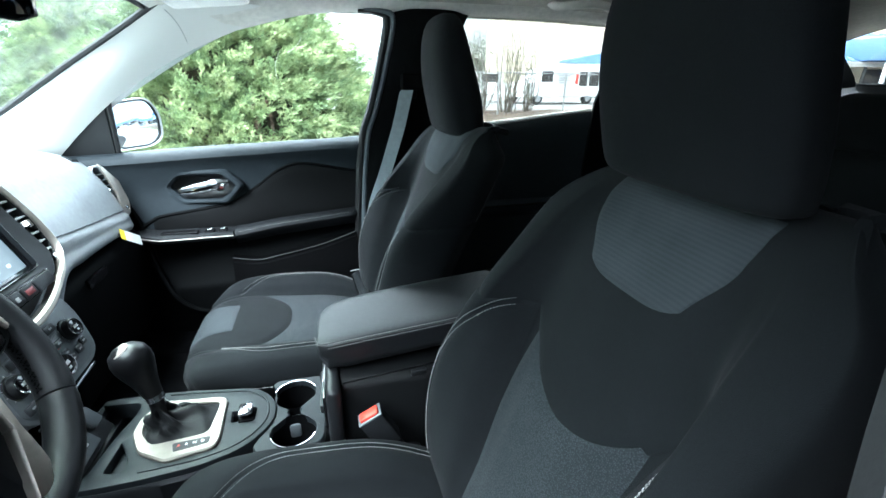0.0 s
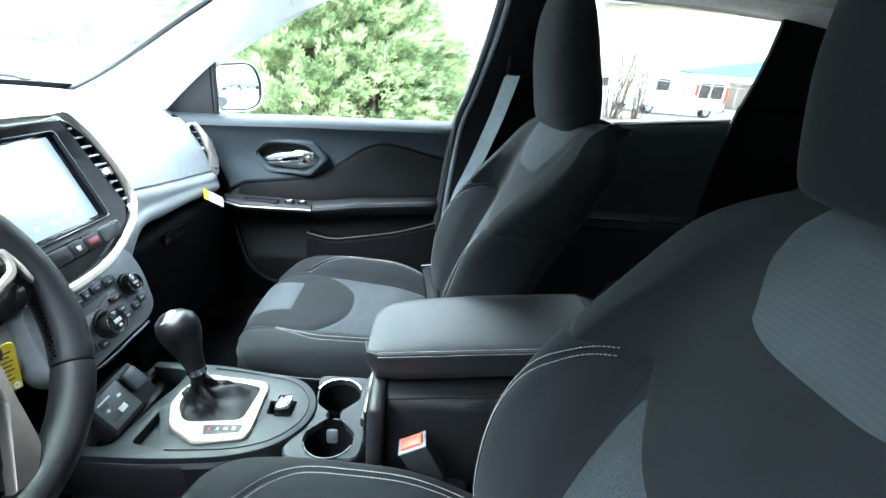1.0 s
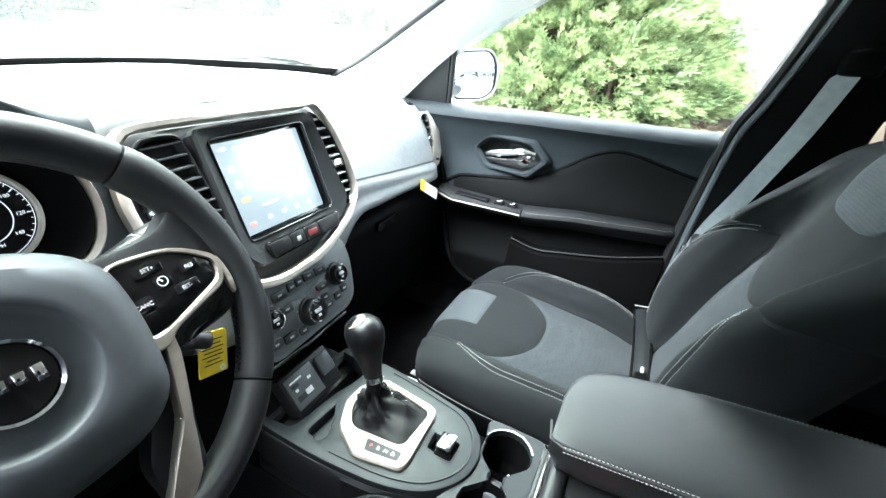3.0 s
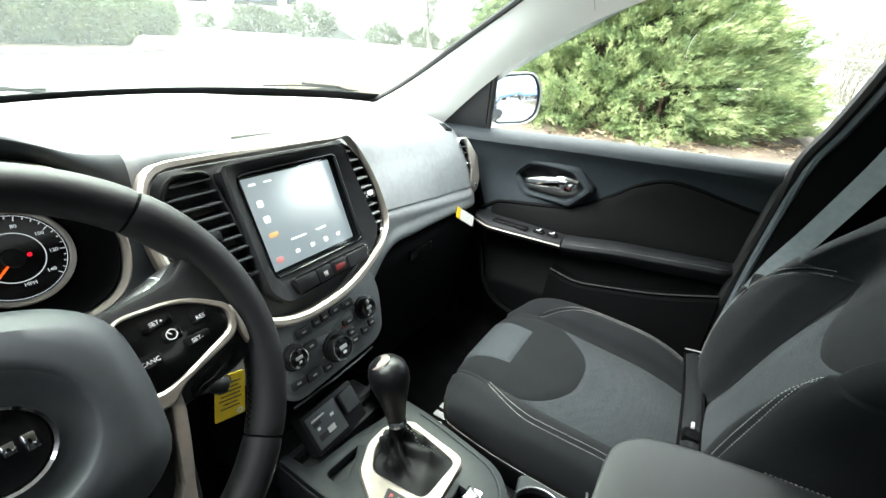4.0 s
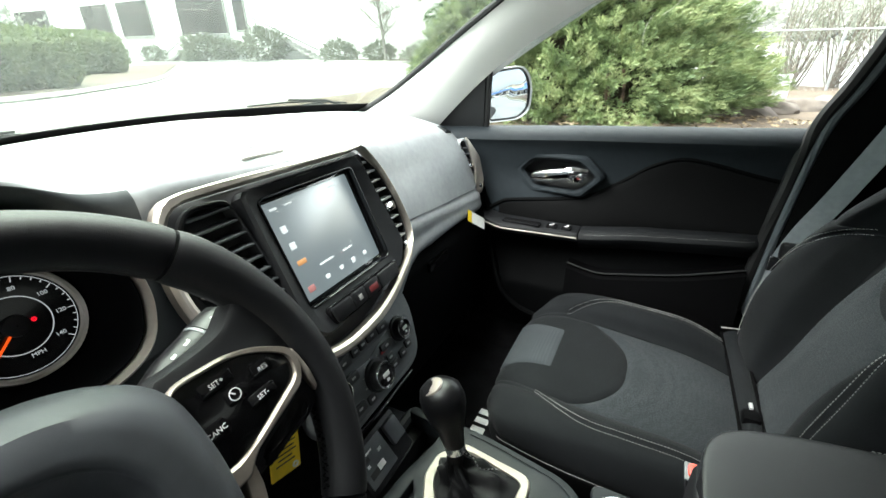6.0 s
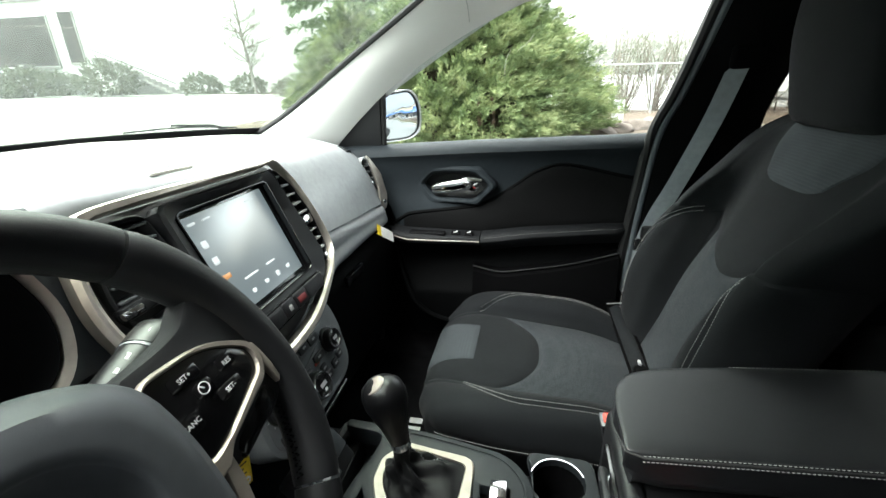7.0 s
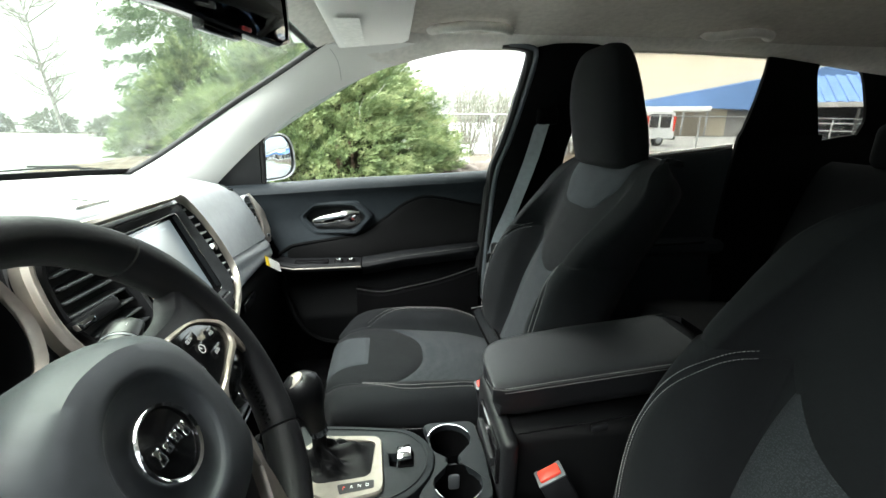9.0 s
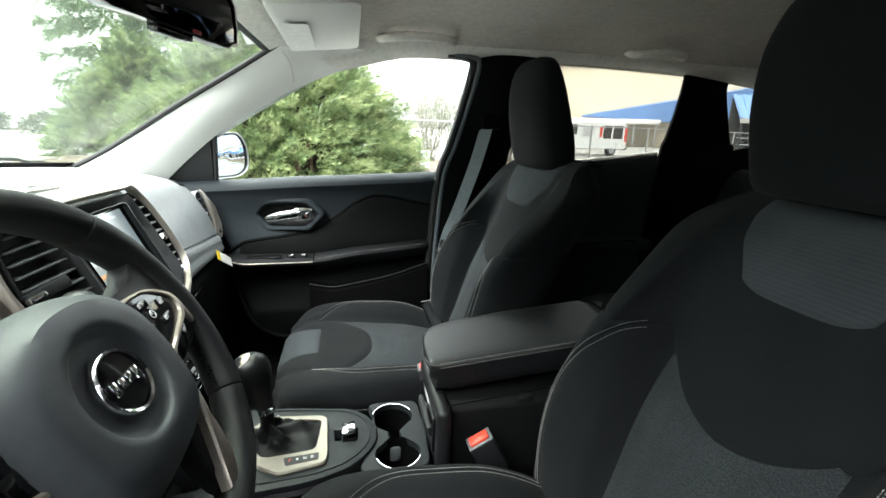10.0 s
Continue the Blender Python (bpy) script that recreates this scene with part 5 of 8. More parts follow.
# demister grille in the corner of the pad
c = dnet.at(2.92, 12.75)
GM = frame_of(c, dnet.at(2.92, 13.0) - c, dnet.at(2.7, 12.75) - c)
gl_ = part("corner_grille", box((-0.022, -0.016, -0.006), (0.022, 0.016, 0.0018), 0.005, m=GM), M_BLACK, dash, "small black demister grille")
for k in range(5):
    part("grille_bar", box((-0.017, -0.0125 + 0.0055 * k, 0.001), (0.017, -0.0100 + 0.0055 * k, 0.003), 0.0006, m=GM), M_DOOR, gl_)
c = dnet.at(2.68, 6.98)
SM = frame_of(c, dnet.at(2.68, 7.2) - c, dnet.at(2.45, 6.98) - c)
part("sensor_frame", box((-0.034, -0.024, -0.004), (0.034, 0.024, 0.0012), 0.004, m=SM), M_PILLAR, dash, "pale sensor surround")
part("light_sensor", box((-0.026, -0.016, -0.002), (0.008, 0.008, 0.0022), 0.002, m=SM), M_GLOSS, dash, "black light sensor window")

# glove box and under-dash panels
gb = part("glove_box", box((-0.93, 0.17, 0.60), (-0.815, 0.70, 0.895), 0.03, 4), M_LOWER, dash, "black plastic glove box lid")
part("glove_latch", box((-0.818, 0.33, 0.855), (-0.806, 0.42, 0.880), 0.004), M_GLOSS, gb)
part("knee_panel", box((-0.93, -0.72, 0.70), (-0.80, -0.17, 0.90), 0.03, 4), M_LOWER, dash, "black knee panel")
part("under_panel", box((-1.40, -0.72, 0.80), (-0.92, 0.72, 0.86), 0.02), M_BLACK, dash)

# ---- centre stack ----
SA = math.radians(22.5)
S = frame_of((-0.795, 0.02, 1.077), (0, 1, 0), (-math.sin(SA), 0, math.cos(SA)))
mmv = lambda pts: [(x / 1000, y / 1000) for x, y in pts]
stack_out = rounded(mmv([(-188, 112), (-20, 107), (100, 104), (128, 103), (152, 62), (168, -5), (168, -66), (138, -106), (36, -153), (-66, -156), (-125, -140), (-203, -62), (-216, 10), (-204, 85)]),
                    [0.03, 0.1, 0.03, 0.015, 0.05, 0.05, 0.03, 0.04, 0.05, 0.04, 0.05, 0.05, 0.05, 0.03], 4)
stack_in = rounded(mmv([(-178, 101), (-20, 97), (100, 95), (126, 101), (150.5, 61), (166.5, -5), (166, -65), (132, -94), (32, -138), (-66, -142), (-117, -128), (-192, -58), (-205, 10), (-194, 80)]),
                   [0.025, 0.1, 0.03, 0.01, 0.05, 0.05, 0.03, 0.04, 0.05, 0.04, 0.05, 0.05, 0.05, 0.03], 4)
trim = part("stack_trim", ring_plate(stack_out, stack_in, -0.006, 0.012, S, 128, 0.004), M_SATIN, dash, "satin champagne stack trim")
face = part("stack_face", plate(resample(stack_in, 128), -0.04, -0.012, S, 0.002), M_STACK, dash, "dark grey stack face")
# raised surround of the screen
so = rounded(mmv([(-110, 92), (112, 90), (140, -72), (112, -104), (-82, -122), (-106, -96)]), 0.012)
si = rounded(mmv([(-89, 76), (91, 75), (94, -76), (-86, -77)]), 0.007)
part("screen_surround", ring_plate(so, si, -0.03, 0.006, S, 120, 0.004, zin=0.000), M_BLACK, face, "black raised screen surround")
part("screen_edge", ring_plate(rounded(mmv([(-90.5, 77.5), (92.5, 76.5), (95.5, -77.5), (-87.5, -78.5)]), 0.007), rounded(mmv([(-88.5, 75.5), (90.5, 74.5), (93.5, -75.5), (-85.5, -76.5)]), 0.007), -0.01, 0.0025, S, 120, 0.0007), M_GLOSS, face)

# touch screen, switched on, with faint shapes
M_SCREEN = material("dark_screen_glass", (0.012, 0.016, 0.018), 0.08, spec=1.0, coat=1.0)
scr = thing("touchscreen", "glossy touchscreen radio, lit dimly, set into the dashboard", "touchscreen", at=(-0.80, 0.02, 1.0))
part("screen_glass", plate(rounded(mmv([(-88, 75), (90, 74), (93, -75), (-85, -76)]), 0.006), -0.016, -0.010, S, 0.001), M_SCREEN, scr)
# the teal field's glow is raised to carry part of the window glare
ui = {"teal": glow("screen_teal", (0.50, 0.61, 0.65), 0.055, 0.36, 1.0, 0.08, 1.0), "white": glow("screen_white", (0.8, 0.85, 0.86), 0.09), "orange": glow("screen_orange", (1.0, 0.5, 0.2), 0.05), "red": glow("screen_red", (0.7, 0.3, 0.28), 0.045)}
part("screen_field", plate(rounded(mmv([(-83, 69), (84, 69), (86, -69), (-81, -70)]), 0.003), -0.0102, -0.0098, S, 0.0001), ui["teal"], scr)
for k, (x, y, w, h, c) in enumerate(((-66, 59, 12, 4, "white"), (-40, 59, 14, 3, "white"), (50, 59, 20, 3, "white"), (-64, 30, 10, 10, "white"), (-62, 6, 10, 10, "white"), (-60, -18, 16, 7, "orange"), (-30, -54, 8, 6, "white"), (0, -54, 8, 6, "white"), (28, -54, 8, 8, "white"), (56, -54, 8, 6, "white"), (-64, -56, 12, 9, "red"), (-20, -34, 30, 3, "white"), (26, -34, 22, 3, "white"))):
    part("screen_icon", plate(rounded([((x - w / 2) / 1000, (y + h / 2) / 1000), ((x + w / 2) / 1000, (y + h / 2) / 1000), ((x + w / 2) / 1000, (y - h / 2) / 1000), ((x - w / 2) / 1000, (y - h / 2) / 1000)], 0.0015, 3), -0.0098, -0.0094, S, 0.0001), ui[c], scr)

# button strip below the screen
cs = part("button_strip", plate(rounded(mmv([(-72, -86), (100, -86), (92, -112), (-66, -116)]), 0.011), 0.0, 0.008, S, 0.003), M_GLOSS, face)
for x0, x1, mt in ((-66, -26, M_BLACK), (-24, 4, M_BLACK), (6, 38, M_BLACK), (40, 92, M_BLACK)):
    part("strip_button", plate(rounded(mmv([(x0, -89), (x1, -89), (x1 - (4 if x1 > 80 else 0), -111), (x0 + (3 if x0 < -60 else 0), -112)]), 0.004), 0.004, 0.0115, S, 0.002), mt, cs)
hz = bmesh.new()
box((0.012, -0.106, 0.0115), (0.032, -0.096, 0.0125), 0.0015, bm=hz, m=S)
part("hazard_mark", hz, material("dull_red_print", (0.12, 0.015, 0.015), 0.4), cs, "red hazard mark")
part("strip_mark", box((-0.014, -0.105, 0.0115), (-0.006, -0.097, 0.0121), 0.001, m=S), M_THREAD, cs)


def vent(loop, name, zdeep=-0.05, zf=-0.008):
    """A louvred air outlet in the stack's plane."""
    v = part(name, ring_plate([Vector(p) for p in loop], [Vector((lerp(sum(q[0] for q in loop) / len(loop), p[0], 0.90), lerp(sum(q[1] for q in loop) / len(loop), p[1], 0.93))) for p in loop], zdeep, zf + 0.006, S, 72, 0.002), M_BLACK, dash, "black louvred air vent")
    part("vent_throat", plate(resample(loop, 60), zdeep - 0.004, zdeep, S, 0.001), M_INK, v)
    return v


lv = rounded(mmv([(-166, 95), (-120, 92), (-98, -54), (-104, -64), (-176, -40), (-191, 10), (-183, 70)]), 0.014)
vl = vent(lv, "air_vent")
for k in range(8):
    y = 82 - 16.5 * k
    xl = curve_at([(-40, -176), (0, -189), (12, -190), (70, -182), (95, -166)], y) + 5
    xr = curve_at([(-64, -98), (92, -120)], y) - 4
    part("louvre", box((xl / 1000, -0.0013, -0.012), (xr / 1000, 0.0016, 0.012), 0.0008, m=S @ Matrix.Translation((0, y / 1000, -0.012)) @ pose(0, 0, 0, 12, 0, 0)), M_LOUVRE, vl)
part("vent_knob", box((-0.190, 0.008, -0.012), (-0.136, 0.024, 0.006), 0.004, m=S @ pose(0, 0, 0, 0, 0, 4)), M_BLACK, vl)
part("knob_tip", box((-0.192, 0.010, -0.004), (-0.172, 0.020, 0.0075), 0.003, m=S @ pose(0, 0, 0, 0, 0, 4)), M_CHROME, vl, "bright vent slider tip")
rvl = rounded(mmv([(116, 90), (124, 90), (150, 55), (164, 0), (160, -58), (146, -84), (138, -74)]), 0.006)
vr = vent(rvl, "air_vent", zf=-0.004)
for k in range(9):
    y = 76 - 17 * k
    xl = curve_at([(-84, 140), (90, 117)], y) + 1
    xr = curve_at([(-84, 150), (-58, 159), (0, 162), (55, 148), (90, 124)], y) - 2
    part("louvre", box((xl / 1000, -0.0016, -0.010), (xr / 1000, 0.0016, 0.010), 0.0008, m=S @ Matrix.Translation((0, y / 1000, -0.008)) @ pose(0, 0, 0, 14, 0, 0)), M_LOUVRE_LIT, vr)
part("vent_knob", box((0.130, -0.016, -0.010), (0.158, 0.000, 0.004), 0.003, m=S), M_CHROME, vr, "bright vent slider")
part("vent_wheel", box((0.137, -0.088, -0.010), (0.160, -0.072, 0.004), 0.004, m=S), M_CHROME, vr, "bright vent wheel")

# the stack's driver side sweeps forward
Si = S.inverted()
for o in [q for q in dash.children_recursive if q.name.split(".")[0] in ("stack_trim", "stack_face", "air_vent", "louvre", "vent_throat", "vent_knob", "knob_tip")]:
    for v in o.data.vertices:
        p = Si @ v.co
        if p.x < -0.09:
            p.z -= 2.3 * (p.x + 0.09) ** 2
            v.co = S @ p

# climate panel
HV = S @ Matrix.Translation((0, 0, -0.022))
hvo = rounded(mmv([(-112, -140), (118, -140), (122, -190), (102, -258), (74, -272), (-110, -276), (-134, -250), (-126, -190)]), 0.02)
hv = part("climate_panel", plate(resample(hvo, 80), -0.05, -0.004, HV, 0.003), M_PANEL, dash, "grey climate control panel with black keys")
part("key_field", plate(resample(rounded(mmv([(-116, -196), (-78, -194), (-20, -204), (40, -190), (96, -184), (110, -200), (96, -252), (72, -264), (-106, -268), (-124, -246)]), 0.012), 80), -0.006, -0.0025, HV, 0.001), M_SOCKET, hv, "dark grey key field")
part("key_field", plate(resample(rounded(mmv([(-80, -166), (52, -164), (52, -188), (-80, -190)]), 0.010), 60), -0.006, -0.0025, HV, 0.001), M_SOCKET, hv)
part("panel_edge", tube([HV @ Vector((x / 1000, y / 1000, -0.002)) for x, y in ((-122, -277), (-40, -280), (60, -277))], 0.0022, 6), M_CHROME, hv)


def dial(x, y, r, h, big=False):
    m = HV @ Matrix.Translation((x / 1000, y / 1000, -0.004))
    k = part("dial", lathe([(r * 1.18, 0), (r * 1.15, h * 0.25), (r, h * 0.3), (r * 0.97, h * 0.85), (r * 0.9, h)], m, 36), M_BLACK, hv, "black rotary dial")
    part("dial_ring", lathe([(r * 0.92, h), (r * 0.90, h + 0.0012), (r * 0.82, h + 0.0012), (r * 0.80, h - 0.001)], m, 36), M_CHROME, k, "chrome dial ring")
    part("dial_cap", lathe([(r * 0.80, h - 0.001), (r * 0.7, h), (0.0005, h + 0.001)], m, 30), M_GLOSS, k)
    part("dial_mark", box((-r * 0.34, -r * 0.10, h + 0.0006), (r * 0.34, r * 0.20, h + 0.0016), 0.0003, m=m), M_MARK, k)
    part("dial_mark", box((-r * 0.14, -r * 0.45, h + 0.0006), (r * 0.14, -r * 0.25, h + 0.0016), 0.0003, m=m), M_MARK, k)
    for q in range(9):
        a = radians(-40 + 260 * q / 8)
        part("dial_tick", box((r * 1.22, -0.0005, 0.0012), (r * 1.36, 0.0005, 0.0022), 0, m=m @ Matrix.Rotation(a, 4, "Z")), M_MARK, k, smooth=False)


dial(-92, -206, 0.0180, 0.016)
dial(70, -200, 0.0180, 0.016)
dial(-14, -232, 0.0225, 0.021)
for x, y, w, h in ((-62, -178, 30, 15), (-34, -176, 16, 15), (-16, -175, 16, 15), (8, -174, 26, 15), (36, -176, 26, 15), (-58, -205, 26, 14), (28, -205, 28, 12), (-100, -246, 26, 15), (-70, -250, 28, 15), (-42, -254, 18, 14), (26, -226, 16, 13), (28, -242, 24, 12), (56, -238, 18, 14), (76, -232, 16, 14)):
    bt = part("climate_button", plate(rounded([((x - w / 2) / 1000, (y + h / 2) / 1000), ((x + w / 2) / 1000, (y + h / 2) / 1000), ((x + w / 2) / 1000, (y - h / 2) / 1000), ((x - w / 2) / 1000, (y - h / 2) / 1000)], 0.003, 3), -0.006, 0.0012, HV, 0.0014), M_STACK, hv)
    part("button_mark", box((x / 1000 - 0.004, y / 1000 - 0.0016, 0.0008), (x / 1000 + 0.004, y / 1000 + 0.0016, 0.0016), 0, m=HV), M_MARK, bt, smooth=False)
part("red_lamp", box((0.010, -0.212, -0.0006), (0.024, -0.208, 0.0004), 0, m=HV), material("dull_red_lens", (0.30, 0.02, 0.02), 0.3), hv, smooth=False)

# outer vent at the passenger's end
E = frame_of((-0.857, 0.662, 1.018), (0.42, 0.90, 0), (-0.22, 0.10, 0.97))
eo = rounded(mmv([(-30, 72), (-8, 78), (30, 20), (34, -40), (20, -78), (-8, -84), (-26, -60), (-34, 10)]), 0.012)
ei = rounded(mmv([(-29, 66), (-10, 69), (8, 20), (8, -40), (-6, -72), (-24, -58), (-33, 8)]), 0.008)
ev = part("end_vent", ring_plate(eo, ei, -0.03, 0.005, E, 72, 0.003), M_DASH, dash, "grey louvred end vent")
part("vent_trim", plate(resample(rounded(mmv([(-10, 77), (-4, 76), (30, 20), (34, -40), (20, -78), (-6, -83), (-6, -74), (9, -42), (9, 20)]), 0.004), 72), 0.002, 0.009, E, 0.002), M_SATIN, ev, "satin champagne vent trim")
part("vent_throat", plate(resample(ei, 40), -0.04, -0.025, E, 0.001), M_INK, ev)
for k in range(7):
    y = 50 - 17 * k
    part("louvre", box((-0.028, -0.0015, -0.009), (0.008, 0.0015, 0.009), 0.0008, m=E @ Matrix.Translation((0, y / 1000, -0.006)) @ pose(0, 0, 0, 12, 0, 0)), M_LOUVRE, ev)
part("vent_wheel", box((-0.012, -0.006, -0.004), (0.004, 0.006, 0.005), 0.002, m=E), M_CHROME, ev)
part("trim_bolt", lathe([(0.006, 0), (0.006, 0.003), (0.001, 0.004)], E @ Matrix.Translation((0.018, -0.058, 0.006)), 16), M_CHROME, ev)

# ---- instrument cluster ----
cl = thing("instrument_cluster", "round lit speedometer in a satin-rimmed instrument binnacle", "gauge cluster", at=(-0.80, -0.36, 1.10))
ci = [(p[0] * 0.952, p[1] * 0.925) for p in co]
part("cluster_rim", ring_plate(co, ci, -0.045, -0.006, CM, 110, 0.006, zin=-0.016), M_SATIN, cl, "satin champagne rim")
part("cluster_wall", ring_plate(ci, [(p[0] * 0.86, p[1] * 0.84) for p in ci], -0.10, -0.017, CM, 110, 0.002, zin=-0.085), M_CAVE, cl)
part("cluster_face", plate(resample(ci, 80), -0.105, -0.093, CM, 0.001), M_CAVE, cl)
for name, x in (("speedometer", 0.075), ("tachometer", -0.075)):
    G = CM @ Matrix.Translation((x, -0.025, -0.091)) @ Matrix.Diagonal((0.98, 0.98, 1.0, 1))
    g = part(name, lathe([(0.0005, 0.0), (0.044, 0.0), (0.050, 0.001)], G, 48), M_GLOSS, cl, "black dial with pale marks")
    part("dial_bezel", lathe([(0.049, 0.0), (0.051, 0.007), (0.054, 0.008), (0.056, 0.0)], G, 48), M_SATIN, g, "bright dial bezel")
    part("outer_ring", lathe([(0.0470, 0.0008), (0.0473, 0.0014), (0.0477, 0.0008)], G, 48), M_DIAL, g)
    part("inner_ring", lathe([(0.0275, 0.0008), (0.0280, 0.0014), (0.0285, 0.0008)], G, 48), M_DIAL, g)
    tk = bmesh.new()
    for k in range(29):
        a = radians(222 - 264 * k / 28)
        r1, r0 = 0.0465, (0.0415 if k % 4 == 0 else 0.044)
        box((r0, -0.0004, 0.0008), (r1, 0.0004, 0.0014), 0, bm=tk, m=G @ Matrix.Rotation(a, 4, "Z"))
    part("dial_marks", tk, M_DIAL, g, smooth=False, kind="stuff")
    if name == "speedometer":
        for k in range(8):
            a = radians(222 - 264 * k / 7)
            part("numeral", text_mesh(str(20 * k), 0.0060, G @ Matrix.Translation((0.0355 * math.cos(a), 0.0355 * math.sin(a), 0.001)), 0.0002), M_DIAL, g, smooth=False)
        part("unit_mark", text_mesh("MPH", 0.0058, G @ Matrix.Translation((0.004, -0.0325, 0.001)), 0.0002), M_DIAL, g, smooth=False)
        nd = part("needle", box((0.010, -0.0011, 0.003), (0.042, 0.0011, 0.0042), 0.0004, m=G @ Matrix.Rotation(radians(222), 4, "Z")), M_NEEDLE, g, "glowing orange needle")
        part("needle_hub", lathe([(0.0005, 0.007), (0.010, 0.006), (0.011, 0.001)], G, 24), M_BLACK, g)
        part("warning_lamp", lathe([(0.0004, 0.0016), (0.0022, 0.0014), (0.0024, 0.0008)], G @ Matrix.Translation((0.014, -0.0005, 0.0)), 12), M_WARN, g, "red warning lamp")

# ---- steering wheel ----
WA = math.radians(29)
W = frame_of((-0.642, -0.372, 1.062), (0, 1, 0), (-math.sin(WA), 0, math.cos(WA)))
wheel = thing("steering_wheel", "black leather steering wheel with satin spokes and round emblem", "steering wheel", at=(-0.62, -0.37, 1.07))


def rim_arc(a0, a1, n, r=0.0190, bm=None):
    pts = [W @ Vector((0.180 * math.cos(radians(lerp(a0, a1, k / n))), 0.180 * math.sin(radians(lerp(a0, a1, k / n))), 0.0)) for k in range(n + 1)]
    rows = []
    for k in range(n + 1):
        a = radians(lerp(a0, a1, k / n))
        c = Vector((math.cos(a), math.sin(a), 0))
        q = min(k, n - k)
        rr = r * (0.965 if q == 0 else 1.0)
        grip = 1.0 + 0.10 * math.exp(-((math.degrees(a) % 360 - 40) / 16) ** 2) + 0.10 * math.exp(-((math.degrees(a) % 360 - 140) / 16) ** 2)
        rows.append([W @ (c * 0.180 + rr * grip * (math.cos(2 * math.pi * j / 16) * c * 0.98 + math.sin(2 * math.pi * j / 16) * Vector((0, 0, 1.12)))) for j in range(16)])
    return grid(rows, closed=True, caps=True)


M_RIMTOP = material("smooth_black_leather", (0.007, 0.0074, 0.0083), 0.44, spec=0.28, vary=0.1, grain=0.2, grain_scale=700, grain_kind="cell")
for a0, a1, mt in ((48, 132, M_RIMTOP), (-38, 47.2, M_LEATHER), (132.8, 218, M_LEATHER), (218.8, 321.2, M_RIMTOP)):
    part("rim_section", rim_arc(a0, a1, 40), mt, wheel, "black leather rim section")
# inner hand stitching on the lower right of the rim
st = bmesh.new()
for a0, a1 in ((-36, -8), (10, 44), (136, 170), (188, 216)):
    P = [W @ Vector((0.1614 * math.cos(radians(lerp(a0, a1, k / 30))), 0.1614 * math.sin(radians(lerp(a0, a1, k / 30))), 0.004 * (1 if k % 2 else -1))) for k in range(31)]
    stitches(P, [(W.to_3x3() @ Vector((-math.cos(radians(lerp(a0, a1, k / 30))), -math.sin(radians(lerp(a0, a1, k / 30))), 0))) for k in range(31)], 0.004, 0.0015, 0.0006, bm=st)
part("rim_stitching", st, M_CAVE, wheel, kind="stuff")

# airbag pad, rounding off below
def pad_drop(y):
    return 7.0 * max(0.0, -y - 0.054) ** 2 + 2.0 * max(0.0, y - 0.056) ** 2


WP = W @ Matrix.Translation((-0.018, 0.001, 0.017))


po = resample(rounded(mmv([(-92, 50), (-69, 74), (-30, 90), (30, 90), (69, 74), (92, 50), (97, 0), (91, -66), (63, -94), (26, -101), (-26, -101), (-63, -94), (-91, -66), (-97, 0)]), 0.03), 72)
rows = []
for sc, z in ((0.97, -0.064), (1.0, -0.022), (0.992, -0.010), (0.970, 0.0), (0.93, 0.0075), (0.86, 0.0135)):
    rows.append([WP @ Vector((p.x * sc, p.y * sc + (1 - sc) * 0.004, z - pad_drop(p.y * sc))) for p in po])
around = [math.atan2(p.x, p.y) for p in po]
for w_, r_, z in ((0.3, 0.070, 0.0175), (0.65, 0.062, 0.0190), (0.9, 0.056, 0.0194), (1.0, 0.0530, 0.0194), (1.0, 0.0515, 0.0185), (1.0, 0.0505, 0.0165), (1.0, 0.048, 0.0135)):
    rows.append([WP @ Vector((lerp(p.x * 0.86, r_ * math.sin(a), w_), lerp(p.y * 0.86, r_ * math.cos(a) + 0.002, w_), z - pad_drop(lerp(p.y * 0.86, r_ * math.cos(a), w_)))) for p, a in zip(po, around)])
pad = part("airbag_pad", grid(rows, closed=True), M_AIRBAG, wheel, "grey-black soft airbag pad")
part("emblem_recess", lathe([(0.0500, 0.0160), (0.0470, 0.0128), (0.042, 0.0112), (0.034, 0.0105), (0.0005, 0.0105)], WP @ Matrix.Translation((0, 0.002, 0)), 56), M_AIRBAG, pad, "dished recess round the emblem")
EM = WP @ Matrix.Translation((0, 0.002, 0.013)) @ Matrix.Diagonal((0.87, 0.87, 1, 1))
em = part("emblem", lathe([(0.0005, 0.004), (0.029, 0.003), (0.031, 0.001)], EM, 48), M_GLOSS, pad, "gloss black round emblem")
part("emblem_ring", lathe([(0.0300, 0.001), (0.0305, 0.005), (0.033, 0.0062), (0.0350, 0.004), (0.0355, 0.0)], EM, 56), M_CHROME, em, "chrome emblem ring")
# raised badge, drawn as plain chrome shapes
for x, y0, y1 in ((-0.0185, -0.007, 0.008), (-0.0065, -0.005, 0.005), (0.0055, -0.005, 0.005), (0.0175, -0.009, 0.005)):
    part("badge_shape", box((x - 0.0042, y0, 0.0035), (x + 0.0042, y1, 0.0065), 0.0018, m=EM), M_CHROME, em)

